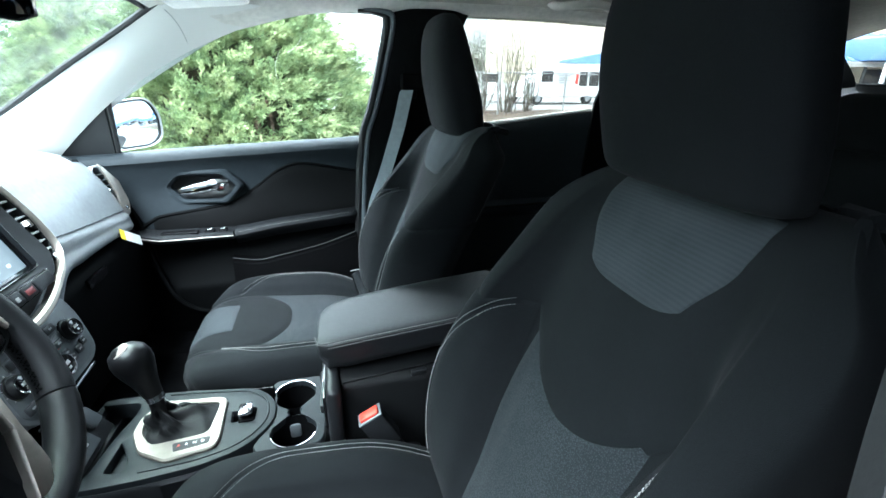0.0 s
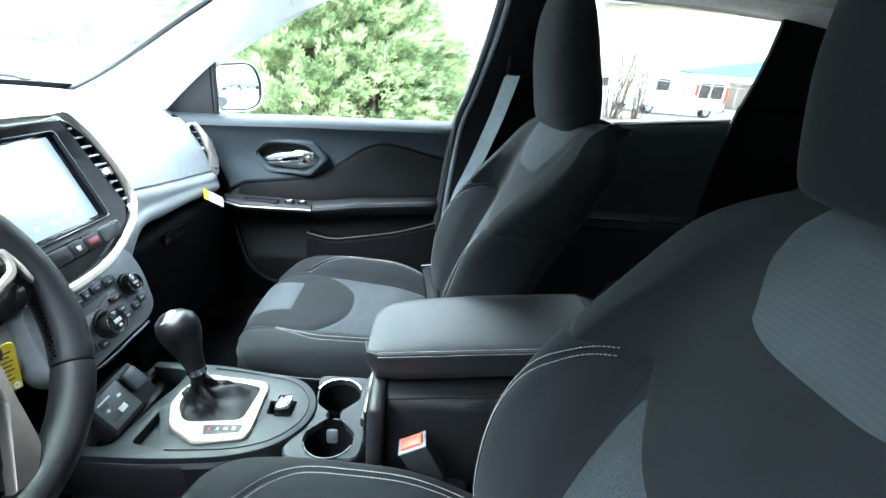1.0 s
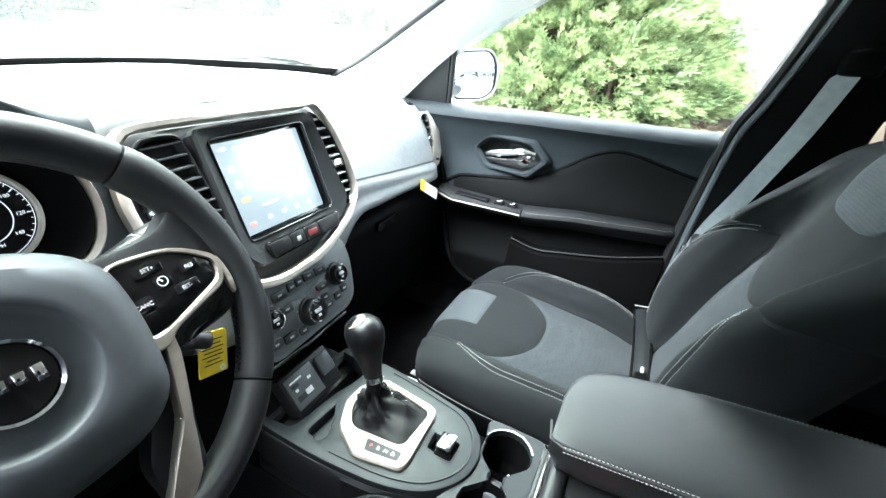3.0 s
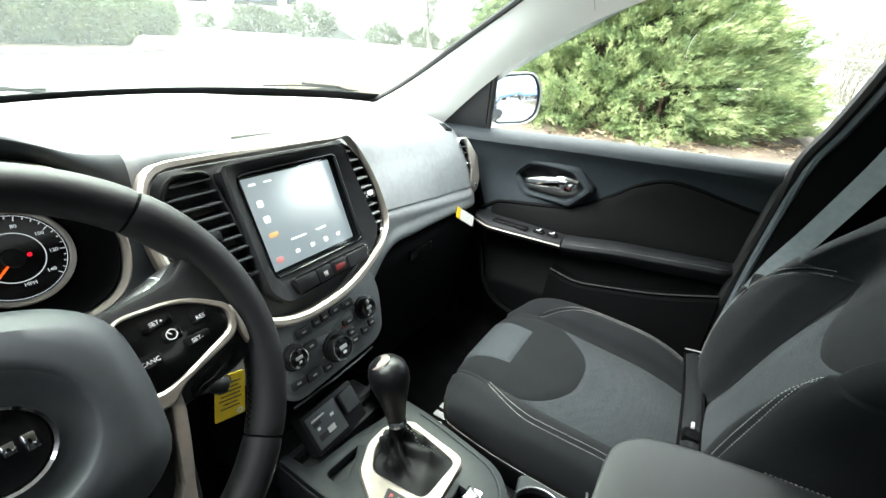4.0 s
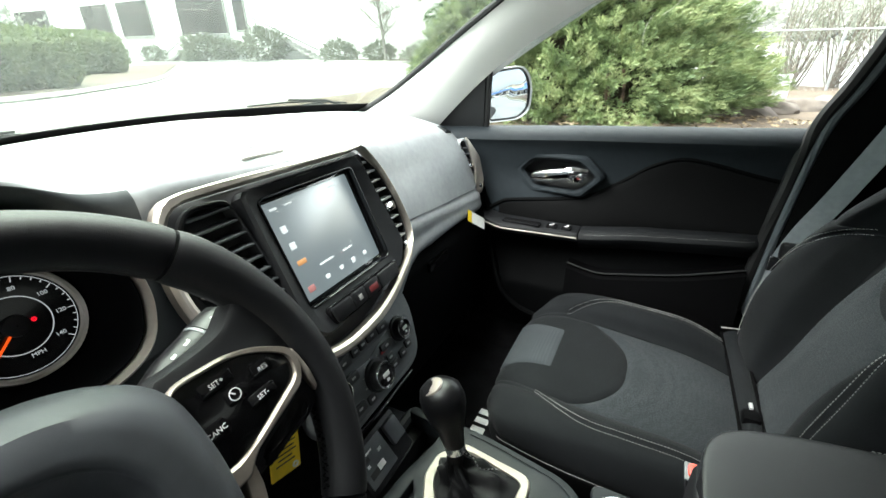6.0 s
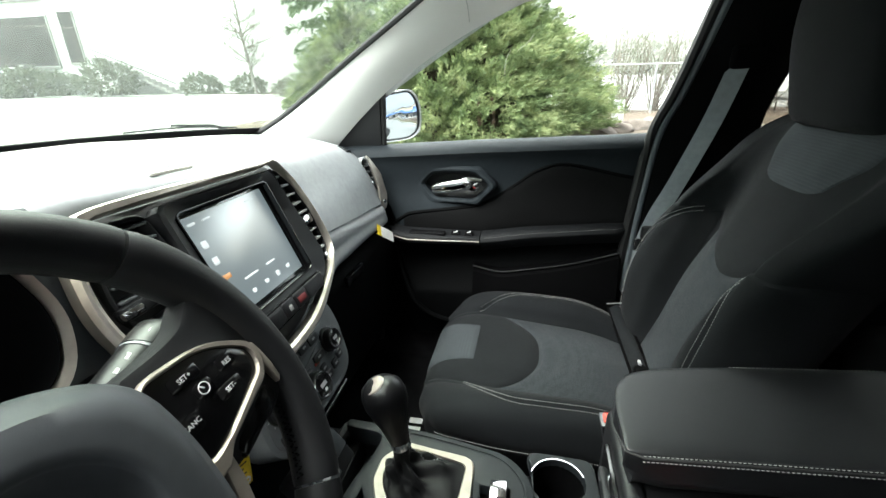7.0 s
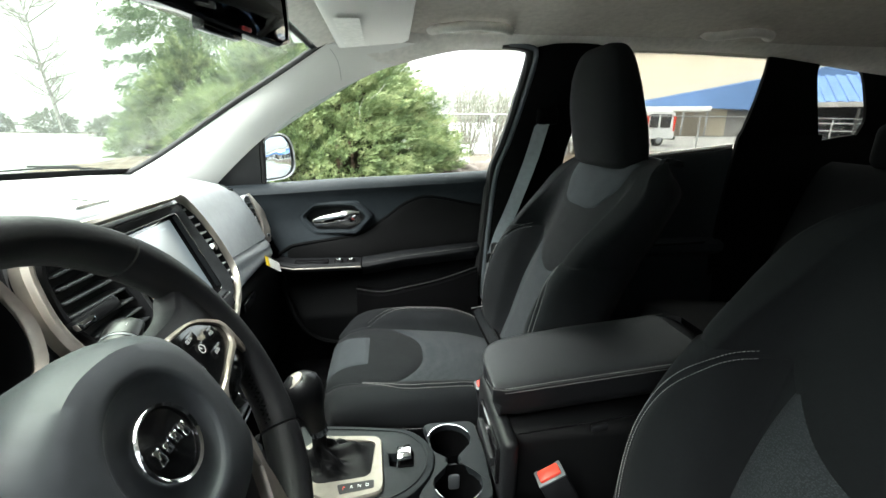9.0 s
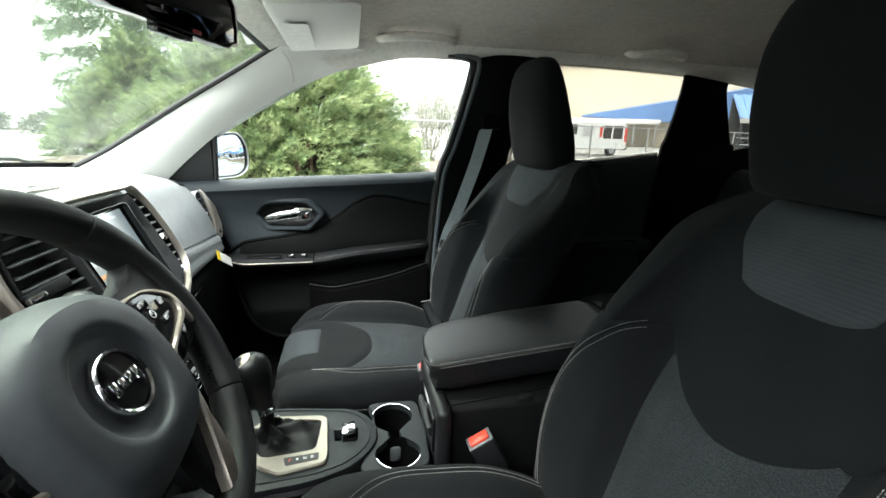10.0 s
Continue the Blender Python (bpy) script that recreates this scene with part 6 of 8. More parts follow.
for s in (1, -1):
    F = W @ Matrix.Translation((0, 0, 0.014)) @ Matrix.Diagonal((s, 1, 1, 1))
    # side spoke
    sk = plate(resample(rounded(mmv([(60, 60), (100, 62), (126, 67), (140, 82), (160, 84), (172, 26), (170, -24), (150, -36), (78, -44), (60, -20)]), [0.01, 0.03, 0.02, 0.012, 0.01, 0.02, 0.02, 0.02, 0.02, 0.02]), 56), -0.030, -0.004, F, 0.008)
    bmesh.ops.recalc_face_normals(sk, faces=sk.faces[:])
    spoke = part("spoke", sk, M_LEATHER, wheel, "black side spoke")
    so_ = rounded(mmv([(62, 53), (124, 49), (160, 25), (160, 6), (152, -6), (94, -23), (88, -33), (70, -33)]), [0.02, 0.03, 0.022, 0.008, 0.008, 0.012, 0.004, 0.004])
    si_ = rounded(mmv([(66, 49), (122, 45), (155, 22), (151, 3), (92, -18), (70, -20)]), [0.012, 0.025, 0.012, 0.008, 0.01, 0.01])
    part("spoke_trim", ring_plate(so_, si_, -0.010, 0.003, F, 90, 0.002), M_SPOKE, spoke, "satin champagne spoke trim")
    part("trim_hook", plate(resample(rounded(mmv([(155, 22), (161, 24), (165, 0), (163, -18), (159, -19), (158, 0)]), 0.003, 3), 36), -0.010, 0.002, F, 0.002), M_SPOKE, spoke, "satin champagne trim end")
    pod = part("button_pod", plate(resample(si_, 60), -0.012, 0.0005, F, 0.001), M_GLOSS, spoke, "gloss black button pod")
    part("paddle_panel", plate(resample(rounded(mmv([(96, -28), (150, -10), (158, -18), (150, -30), (98, -42)]), 0.006), 40), -0.016, -0.004, F, 0.002), M_GLOSS, spoke)
    if s > 0:
        for k, (x, y, w, h) in enumerate(((97, 36, 26, 11), (131, 26, 18, 11), (104, 21, 16, 12), (121, 8, 24, 10), (80, 8, 20, 14))):
            part("wheel_button", plate(rounded([((x - w / 2) / 1000, (y + h / 2) / 1000), ((x + w / 2) / 1000, (y + h / 2) / 1000), ((x + w / 2) / 1000, (y - h / 2) / 1000), ((x - w / 2) / 1000, (y - h / 2) / 1000)], 0.003, 3), 0.0, 0.0011, F, 0.0004), M_GLOSS, pod)
        for tx, x, y in (("SET+", 97, 36), ("RES", 131, 25), ("SET-", 121, 8), ("CANC", 81, 8)):
            part("button_letters", text_mesh(tx, 0.0054, F @ Matrix.Translation((x / 1000, y / 1000, 0.0013)), 0.0002), M_WHITE, pod, smooth=False)
        ring = lathe([(0.0040, 0), (0.0041, 0.0005), (0.0047, 0.0005), (0.0048, 0)], F @ Matrix.Translation((0.104, 0.0215, 0.0011)), 18)
        box((-0.0005, 0.0, 0.0), (0.0005, 0.0045, 0.0005), 0, bm=ring, m=F @ Matrix.Translation((0.104, 0.0215, 0.0011)) @ pose(0, 0, 0, 0, 0, 40))
        part("cruise_mark", ring, M_WHITE, pod, smooth=False)
    else:
        for x, y in ((92, 30), (118, 24), (92, 10), (116, 6)):
            part("wheel_button", plate(rounded([((x - 9) / 1000, (y + 6) / 1000), ((x + 9) / 1000, (y + 6) / 1000), ((x + 9) / 1000, (y - 6) / 1000), ((x - 9) / 1000, (y - 6) / 1000)], 0.003, 3), 0.0, 0.0011, F, 0.0004), M_GLOSS, pod)
    # lower spoke
    low = plate(resample(rounded(mmv([(52, -72), (86, -40), (80, -100), (64, -168), (30, -172), (26, -120)]), 0.012), 48), -0.034, -0.012, F, 0.006)
    bmesh.ops.recalc_face_normals(low, faces=low.faces[:])
    ls = part("lower_spoke", low, M_BLACK, wheel)
    tp = plate(resample(rounded(mmv([(82, -22), (93, -18), (90, -44), (73, -100), (57, -148), (34, -168), (12, -160), (38, -140), (56, -110), (65, -86), (78, -48)]), 0.005), 64), -0.014, -0.001, F, 0.004)
    bmesh.ops.recalc_face_normals(tp, faces=tp.faces[:])
    part("lower_spoke_trim", tp, M_SPOKE, ls, "satin champagne lower spoke trim")

# column, stalks, ignition
col = thing("steering_column", "black plastic steering column shroud with stalks", "steering column", at=(-0.72, -0.37, 1.0))
rows = []
for t, hw, hh in ((0.0, 0.055, 0.05), (0.05, 0.065, 0.06), (0.12, 0.072, 0.066), (0.20, 0.075, 0.068)):
    o = W @ Vector((0, -0.012, -0.045 - t))
    X, Y = Vector((0, 1, 0)), W.to_3x3() @ Vector((0, 1, 0))
    rows.append([o + X * hw * math.copysign(abs(math.cos(a)) ** 0.6, math.cos(a)) + Y * hh * math.copysign(abs(math.sin(a)) ** 0.6, math.sin(a)) for a in [2 * math.pi * k / 32 for k in range(32)]])
part("shroud", grid(rows, closed=True, caps=True), M_BLACK, col)
for s in (1, -1):
    A = [Vector((x, -0.372 + s * dy, z)) for x, dy, z in ((-0.715, 0.060, 1.058), (-0.729, 0.108, 1.074), (-0.738, 0.146, 1.080))]
    stk = part("stalk", tube(A, [0.012, 0.0155, 0.0165], 16, flat=0.62), M_KNOB, col, "black control stalk")
    d = (A[2] - A[1]).normalized()
    part("stalk_end", tube([A[2], A[2] + d * 0.016, A[2] + d * 0.027, A[2] + d * 0.031], [0.0180, 0.0185, 0.0175, 0.012], 16, flat=0.62), M_KNOB, stk)
    part("stalk_collar", tube([A[2] - d * 0.004, A[2] - d * 0.001], 0.0176, 16, flat=0.62), M_SOCKET, stk)
    up_ = Vector((0.55, 0, 0.835))
    for f_, w_, h_ in ((0.15, 0.005, 0.004), (0.55, 0.006, 0.0045), (0.62, 0.0012, 0.007), (1.35, 0.005, 0.003)):
        mkm = frame_of(A[1].lerp(A[2], f_) + up_ * (0.0104 if f_ < 1 else 0.0116), d, up_.cross(d))
        part("stalk_mark", box((-w_ / 2, -h_ / 2, -0.001), (w_ / 2, h_ / 2, 0.0004), 0, m=mkm), M_WHITE, stk, smooth=False)
key = thing("ignition_key", "black car key in the ignition with a yellow card tag", "car key", at=(-0.72, -0.21, 0.96))
part("lock_barrel", lathe([(0.0005, 0.006), (0.016, 0.006), (0.019, 0.0), (0.019, -0.02)], frame_of((-0.735, -0.235, 0.965), (0, 1, 0), (-math.sin(WA), 0, math.cos(WA))), 24), M_CHROME, key)
part("key_head", box((-0.016, -0.010, 0.0), (0.016, 0.010, 0.026), 0.007, 3, m=frame_of((-0.706, -0.222, 0.958), (0.2, 0.80, -0.5), (-0.3, 0.5, 0.80)) @ pose(0, 0, 0, 0, 90, 0)), M_BLACK, key, "black plastic key head")
part("key_ring", tube([Vector((-0.705, -0.203, 0.943)) + 0.012 * Vector((0, math.cos(a), math.sin(a))) for a in [2 * math.pi * k / 24 for k in range(24)]], 0.0011, 6, closed=True, up=(1, 0, 0)), M_CHROME, key)
TM = frame_of((-0.703, -0.196, 0.920), (0.10, 0.97, -0.20), (-0.10, 0.21, 0.97))
tg = part("tag", plate(rounded([(-0.019, 0.030), (0.016, 0.030), (0.019, 0.024), (0.019, -0.030), (-0.019, -0.030)], 0.002, 3), -0.0004, 0.0004, TM, 0.0001), M_YELLOW, key, "yellow card tag", smooth=False)
part("eyelet", lathe([(0.0018, 0), (0.0018, 0.001), (0.004, 0.001), (0.004, 0)], TM @ Matrix.Translation((0.012, -0.024, 0.0004)), 14), M_PAPER, tg)
for k in range(7):
    w = (0.013, 0.010, 0.014, 0.012, 0.014, 0.009, 0.012)[k]
    part("tag_line", box((-w, 0.018 - 0.0056 * k, 0.0004), (w, 0.0195 - 0.0056 * k, 0.0007), 0, m=TM), M_INK, tg, smooth=False)

# paper tag hanging from the dash by the door
pt = thing("paper_tag", "small white and yellow paper tag hanging below the dash", "paper tag", at=(-0.79, 0.535, 0.90))
PM = frame_of((-0.795, 0.560, 0.905), (0.25, 0.80, -0.55), (-0.25, 0.58, 0.75))
part("tag_body", plate(rounded([(-0.022, 0.015), (0.040, 0.015), (0.040, -0.015), (-0.022, -0.015)], 0.002, 3), -0.0004, 0.0004, PM, 0.0001), M_PAPER, pt, "white paper", smooth=False)
part("tag_head", plate(rounded([(-0.040, 0.015), (-0.0222, 0.015), (-0.0222, -0.015), (-0.040, -0.015)], 0.002, 3), -0.0004, 0.0004, PM, 0.0001), M_YELLOW, pt, "yellow end", smooth=False)

# ---- centre console ----
con = thing("centre_console", "black plastic centre console with cup holders and padded armrest", "console", at=(-0.30, 0.0, 0.45))
CZ = frame_of((-0.5, 0.0, 0.70), (1, 0, 0), (0, 1, 0))
tongue = rounded(mmv([(-226, -116), (-115, -120), (0, -112), (66, -88), (106, -36), (106, 24), (66, 74), (-90, 102), (-226, 104)]), [0.01, 0.05, 0.05, 0.05, 0.04, 0.04, 0.05, 0.05, 0.01])
top_out = rounded(mmv([(-235, -120), (-115, -123), (0, -113), (68, -88), (110, -36), (110, 24), (70, 73), (-90, 101), (-226, 104), (-226, 92), (-150, 86), (-152, 40), (-168, -12), (-178, -92), (-186, -106), (-235, -110)]),
                  [0.01, 0.05, 0.05, 0.05, 0.04, 0.04, 0.05, 0.05, 0.004, 0.004, 0.02, 0.04, 0.04, 0.012, 0.01, 0.004])
hole = rounded(mmv([(-124, -14), (-98, -54), (-2, -46), (4, 34), (-4, 40), (-100, 53), (-124, 22)]), 0.016)
tray_hole = rounded(mmv([(-160, -97), (-126, -104), (-119, -84), (-137, -46), (-154, -20)]), 0.010)
park_hole = rounded(mmv([(26, 14), (48, 12), (46, -26), (28, -22)]), 0.004, 3)
body = part("console_body", box((-0.76, -0.125, 0.44), (-0.10, 0.125, 0.615), 0.02, 3), M_BLACK, con)
tg_ = part("console_top", plate_holes(top_out, [hole, tray_hole, park_hole], -0.035, 0.0, CZ), M_CONSOLE, con, "dark grey console top")
part("console_skirt", ring_plate([(p[0] * 1.06 - 0.004, p[1] * 1.10) for p in tongue], [(p[0] * 0.985, p[1] * 0.98) for p in tongue], -0.08, -0.012, CZ, 140, 0.006), M_BLACK, con)
lip = [p for p in resample([(q[0] * 0.935, q[1] * 0.905) for q in tongue], 120) if p.x > -0.105]
lip.sort(key=lambda p: math.atan2(p.y, p.x + 0.12))
part("console_lip", tube([CZ @ Vector((p.x, p.y, 0.0004)) for p in lip], 0.0020, 6), M_CONSOLE, tg_)
# gear bezel
bo_ = rounded(mmv([(-138, -16), (-114, -66), (-62, -99), (16, -84), (21, -68), (16, 42), (6, 52), (-104, 67), (-137, 27)]), 0.010)
bz = part("gear_bezel", ring_plate(bo_, [(p[0] * 0.985 - 0.001, p[1] * 0.985) for p in hole], 0.0, 0.008, CZ, 110, 0.003), M_BEZEL, con, "satin champagne gear bezel")
gi = part("gear_display", plate(rounded(mmv([(-58, -62), (4, -57), (4, -74), (-52, -82)]), 0.003, 3), 0.0075, 0.0088, CZ, 0.0004), M_INK, bz, "dark gear indicator")
for x, tx in ((-46, "P"), (-33, "R"), (-20, "N"), (-7, "D")):
    part("gear_letter", text_mesh(tx, 0.0085, CZ @ Matrix.Translation((x / 1000, -0.0705 + 0.00009 * (x + 46), 0.0090)), 0.0002), M_RED if tx == "P" else M_WHITE, gi, smooth=False)
# side tray, parking switch
part("tray_floor", plate([(p[0] * 1.0, p[1] * 1.0) for p in resample(tray_hole, 40)], -0.030, -0.020, CZ, 0.0006), M_CONSOLE, con, "dark rubber tray floor")
part("pocket_floor", plate(resample(park_hole, 30), -0.030, -0.020, CZ, 0.0006), M_CAVE, con)
pk = part("parking_switch", plate(rounded(mmv([(47, 13), (76, 11), (74, -27), (45, -27)]), 0.004, 3), 0.0, 0.002, CZ, 0.0008), M_CAVE, con, "parking brake switch")
part("switch_cap", box((0.046, -0.022, 0.001), (0.072, 0.010, 0.010), 0.003, m=CZ @ pose(0, 0, 0, 0, -8, 0)), M_CHROME, pk, "bright switch cap")
part("switch_mark", lathe([(0.0005, 0.0008), (0.004, 0.0006), (0.0042, 0)], CZ @ Matrix.Translation((0.060, -0.006, 0.0135)), 14), M_WHITE, pk)
# front bay with sockets
bay = part("front_bay", box((-0.80, -0.118, 0.60), (-0.70, 0.118, 0.665), 0.01), M_BLACK, con)
UB = frame_of((-0.722, -0.020, 0.720), (0, 1, 0), (-0.62, 0, 0.78))
ub = part("socket_panel", box((-0.055, -0.045, -0.03), (0.065, 0.032, 0.004), 0.006, m=UB), M_BLACK, con, "black socket panel")
part("socket_plate", box((-0.048, -0.036, 0.003), (0.018, 0.024, 0.006), 0.003, m=UB), M_SOCKET, ub, "grey socket plate")
part("socket_port", box((-0.040, -0.024, 0.0058), (-0.008, -0.014, 0.0064), 0.0002, m=UB), M_INK, ub)
part("socket_port", box((-0.040, 0.002, 0.0058), (-0.024, 0.009, 0.0064), 0.0002, m=UB), M_INK, ub)
part("socket_lid", box((0.024, -0.016, 0.003), (0.058, 0.024, 0.014), 0.005, m=UB), M_SOCKET, ub)
for x0, y0, x1, y1 in ((-0.040, 0.012, -0.012, 0.015), (-0.020, -0.022, -0.004, -0.012), (-0.036, -0.006, -0.030, -0.001), (-0.004, 0.000, 0.004, 0.005)):
    part("socket_mark", box((x0, y0, 0.006), (x1, y1, 0.0066), 0, m=UB), M_WHITE, ub, smooth=False)
# cup holders
cpo = rounded(mmv([(86, -108), (206, -108), (214, 0), (206, 96), (96, 96), (112, 30), (112, -30), (76, -88)]), 0.02)
cup_c = ((0.148, 0.042), (0.150, -0.066))
cup_hole = []
for k in range(64):
    a = 2 * math.pi * k / 64
    d = Vector((math.sin(a), math.cos(a)))
    best = 0.012
    for cx_, cy_ in cup_c:
        q = Vector((cx_ - 0.149, cy_ + 0.012))
        bq = d.dot(q)
        disc = bq * bq - (q.length_squared - 0.042 ** 2)
        if disc > 0:
            best = max(best, bq + math.sqrt(disc))
    if abs(d.x) > 0.55:
        best = min(best, 0.024 / abs(d.x)) if best < 0.03 else best
    cup_hole.append(Vector((0.149, -0.012)) + d * best)
ch = part("cup_holder", ring_plate(cpo, cup_hole, -0.02, -0.006, CZ, 120, 0.003), M_CONSOLE, con, "dark grey cup holder plate")
for cx_, cy_ in cup_c:
    m = CZ @ Matrix.Translation((cx_, cy_, -0.006))
    part("cup_well", lathe([(0.0432, -0.001), (0.041, -0.02), (0.039, -0.065), (0.036, -0.070), (0.0005, -0.071)], m, 36), M_CAVE, ch, "black cup well")
    part("well_stud", lathe([(0.0005, 0.004), (0.004, 0.003), (0.006, 0.0)], m @ Matrix.Translation((0.012, 0.012 if cy_ > 0 else -0.012, -0.070)), 14), M_CHROME, ch, "small bright stud")
    ar = [m @ Vector((0.0425 * math.cos(radians(a)), 0.0425 * math.sin(radians(a)), 0.001)) for a in range(*((20, 165, 8) if cy_ > 0 else (-165, -20, 8)))]
    part("well_rim", tube(ar, 0.0016, 6), M_CHROME, ch, "bright rim arc")

part("cup_divider", box((0.136, -0.030, -0.060), (0.160, 0.004, -0.026), 0.006, m=CZ), M_SOCKET, ch, "grey divider between the wells")

# upright and armrest
part("box_front", box((-0.283, -0.105, 0.655), (-0.255, 0.105, 0.80), 0.012, 3, m=None), M_BLACK, con)
part("slot_door", box((-0.290, -0.085, 0.70), (-0.280, 0.055, 0.775), 0.004), M_GLOSS, con)
part("slot_lip", box((-0.297, -0.070, 0.725), (-0.286, 0.040, 0.745), 0.004), M_BLACK, con)
part("storage_box", box((-0.275, -0.072, 0.44), (0.13, 0.135, 0.79), 0.02, 3), M_BOOT, con, "black storage box under the armrest")
rows = []
secs = ((-0.290, 0.42, 0.55), (-0.286, 0.62, 0.80), (-0.274, 0.78, 0.93), (-0.250, 0.90, 1.0), (-0.20, 0.97, 1.0), (-0.13, 1.0, 1.0), (0.0, 1.0, 1.0), (0.088, 1.0, 1.0), (0.100, 0.985, 0.75), (0.125, 0.95, -0.5), (0.142, 0.90, -1.3), (0.15, 0.80, -1.6))
for x, sw, sh in secs:
    row = []
    y0, zc = 0.030 - 0.088 * (1 - sw) * (0.8 if x < -0.1 else 0.0), 0.866
    for k in range(40):
        a = 2 * math.pi * k / 40
        c, s_ = math.cos(a), math.sin(a)
        y = y0 + 0.088 * sw * math.copysign(abs(c) ** 0.5, c) * (1.0 if s_ > -0.1 else 0.94)
        z = zc + (0.0095 if s_ > 0 else 0.078) * (sh if s_ > 0 else max(sh, 0.9)) * (math.copysign(abs(s_) ** 0.55, s_) if sh > 0 or s_ < 0 else abs(s_) ** 0.3)
        row.append(Vector((x + (0.015 if s_ < -0.3 else 0), y, z)))
    rows.append(row)
fine = []
for i in range(len(rows) - 1):
    for t in (0, 0.25, 0.5, 0.75):
        fine.append([Net.mix(rows[max(i - 1, 0)][q], rows[i][q], rows[i + 1][q], rows[min(i + 2, len(rows) - 1)][q], t) for q in range(40)])
fine.append(rows[-1])
arm = part("armrest_lid", grid(fine, closed=True, caps=True), M_ARM, con, "black padded leather armrest lid")
st = bmesh.new()
for s in (-1, 1):
    for dz in (-0.0045, 0.0045):
        xs = [lerp(-0.272 if s < 0 else -0.12, 0.12, k / 24) for k in range(25)]
        stitches([(x, 0.030 + s * 0.0885, 0.866 + dz) for x in xs], [(0, s, 0)] * 25, bm=st)
part("stitching", st, M_THREAD, arm, "pale double stitching", kind="stuff")
part("lid_seam", tube([(-0.296, 0.030 - 0.05, 0.866), (-0.290, 0.030 - 0.079, 0.866), (-0.270, 0.030 - 0.0875, 0.866), (0.12, 0.030 - 0.0875, 0.866)], 0.0016, 6), M_INK, arm)
part("lid_latch", box((-0.12, -0.078, 0.770), (-0.09, -0.068, 0.782), 0.003), M_BLACK, con)
part("lid_line", tube([(-0.25, -0.0725, 0.788), (-0.12, -0.0735, 0.789), (0.10, -0.0735, 0.792)], 0.0015, 6), M_GLOSS, con)

# the lid rises towards the rear
for o in [arm, *arm.children_recursive, *[q for q in con.children_recursive if q.name.split(".")[0] in ("lid_line", "lid_latch")]]:
    if o.type == "MESH":
        for v in o.data.vertices:
            v.co.z += 0.095 * max(0.0, v.co.x + 0.283)

# gear shifter
sh = thing("gear_shifter", "black leather gear knob on a stitched boot", "gear shifter", at=(-0.56, 0.0, 0.70))
BH = resample(hole, 48)
top_c = Vector((-0.594, 0.005, 0.766))
rows = []
for k in range(25):
    t = k / 24
    row = []
    for q, p in enumerate(BH):
        base = Vector((-0.5 + p.x, p.y, 0.700))
        end = top_c + Vector((0.013 * math.sin(2 * math.pi * q / 48), 0.013 * math.cos(2 * math.pi * q / 48), 0))
        f = min(1.0, t / 0.72) ** 0.85
        pt_ = base.lerp(end, f)
        pt_.z = 0.704 + 0.016 * math.sin(math.pi * min(1.0, t / 0.55) * 0.5) + 0.046 * max(0.0, (t - 0.5) / 0.5) ** 1.5
        a = 2 * math.pi * q / 48
        w = math.sin(math.pi * min(1, t * 1.15)) * (0.010 * math.sin(4 * a + 7 * t) + 0.006 * math.sin(7 * a - 5 * t))
        row.append(pt_ + Vector((math.sin(a) * 0.6, math.cos(a) * 0.6, 0.75)) * w)
    rows.append(row)
part("boot", grid(rows, closed=True), M_BOOT, sh, "creased black leather boot")
st = bmesh.new()
P = [rows[k][5] + Vector((0.002, 0.002, 0.002)) for k in range(25)]
stitches(P, [(0.6, 0.6, 0.5)] * 25, 0.004, 0.002, 0.0008, bm=st)
part("boot_stitching", st, M_THREAD, sh, "pale stitching", kind="stuff")
ax = (Vector((-0.623, 0.008, 0.885)) - top_c).normalized()
part("collar", tube([top_c - ax * 0.004, top_c + ax * 0.008], 0.0155, 24), M_CHROME, sh, "chrome collar")
prof = [(0.0150, 0.007), (0.0170, 0.022), (0.0205, 0.040), (0.0265, 0.060), (0.0310, 0.078), (0.0318, 0.092), (0.0285, 0.106), (0.0200, 0.115), (0.009, 0.119), (0.0005, 0.120)]
Zk = ax
Xk = Vector((0, 1, 0))
Yk = Zk.cross(Xk)
KM = Matrix((Xk, Yk, Zk)).transposed().to_4x4()
KM.translation = top_c
knob = part("knob", lathe(prof, KM @ Matrix.Diagonal((0.97, 1.08, 1, 1)), 40), M_KNOB, sh, "black leather-covered knob")
part("knob_cap", lathe([(0.0165, 0.0), (0.0155, 0.0025), (0.010, 0.0045), (0.0005, 0.005)], KM @ Matrix.Translation((-0.007, 0.008, 0.1125)) @ pose(0, 0, 0, -22, -16, 0) @ Matrix.Diagonal((1.0, 1.25, 1, 1)), 28), M_SATIN, knob, "satin metal cap")
part("knob_button", box((-0.012, 0.024, 0.084), (0.012, 0.0335, 0.100), 0.004, m=KM), M_GLOSS, knob)
st = bmesh.new()
stitches([KM @ Vector((0.0, -r * 1.05 - 0.0005, z)) for r, z in prof[:7]], [(KM.to_3x3() @ Vector((0, -1, 0.1))) for _ in range(7)], 0.004, 0.002, 0.0007, bm=st)
part("knob_stitching", st, M_BLACK, knob, kind="stuff")

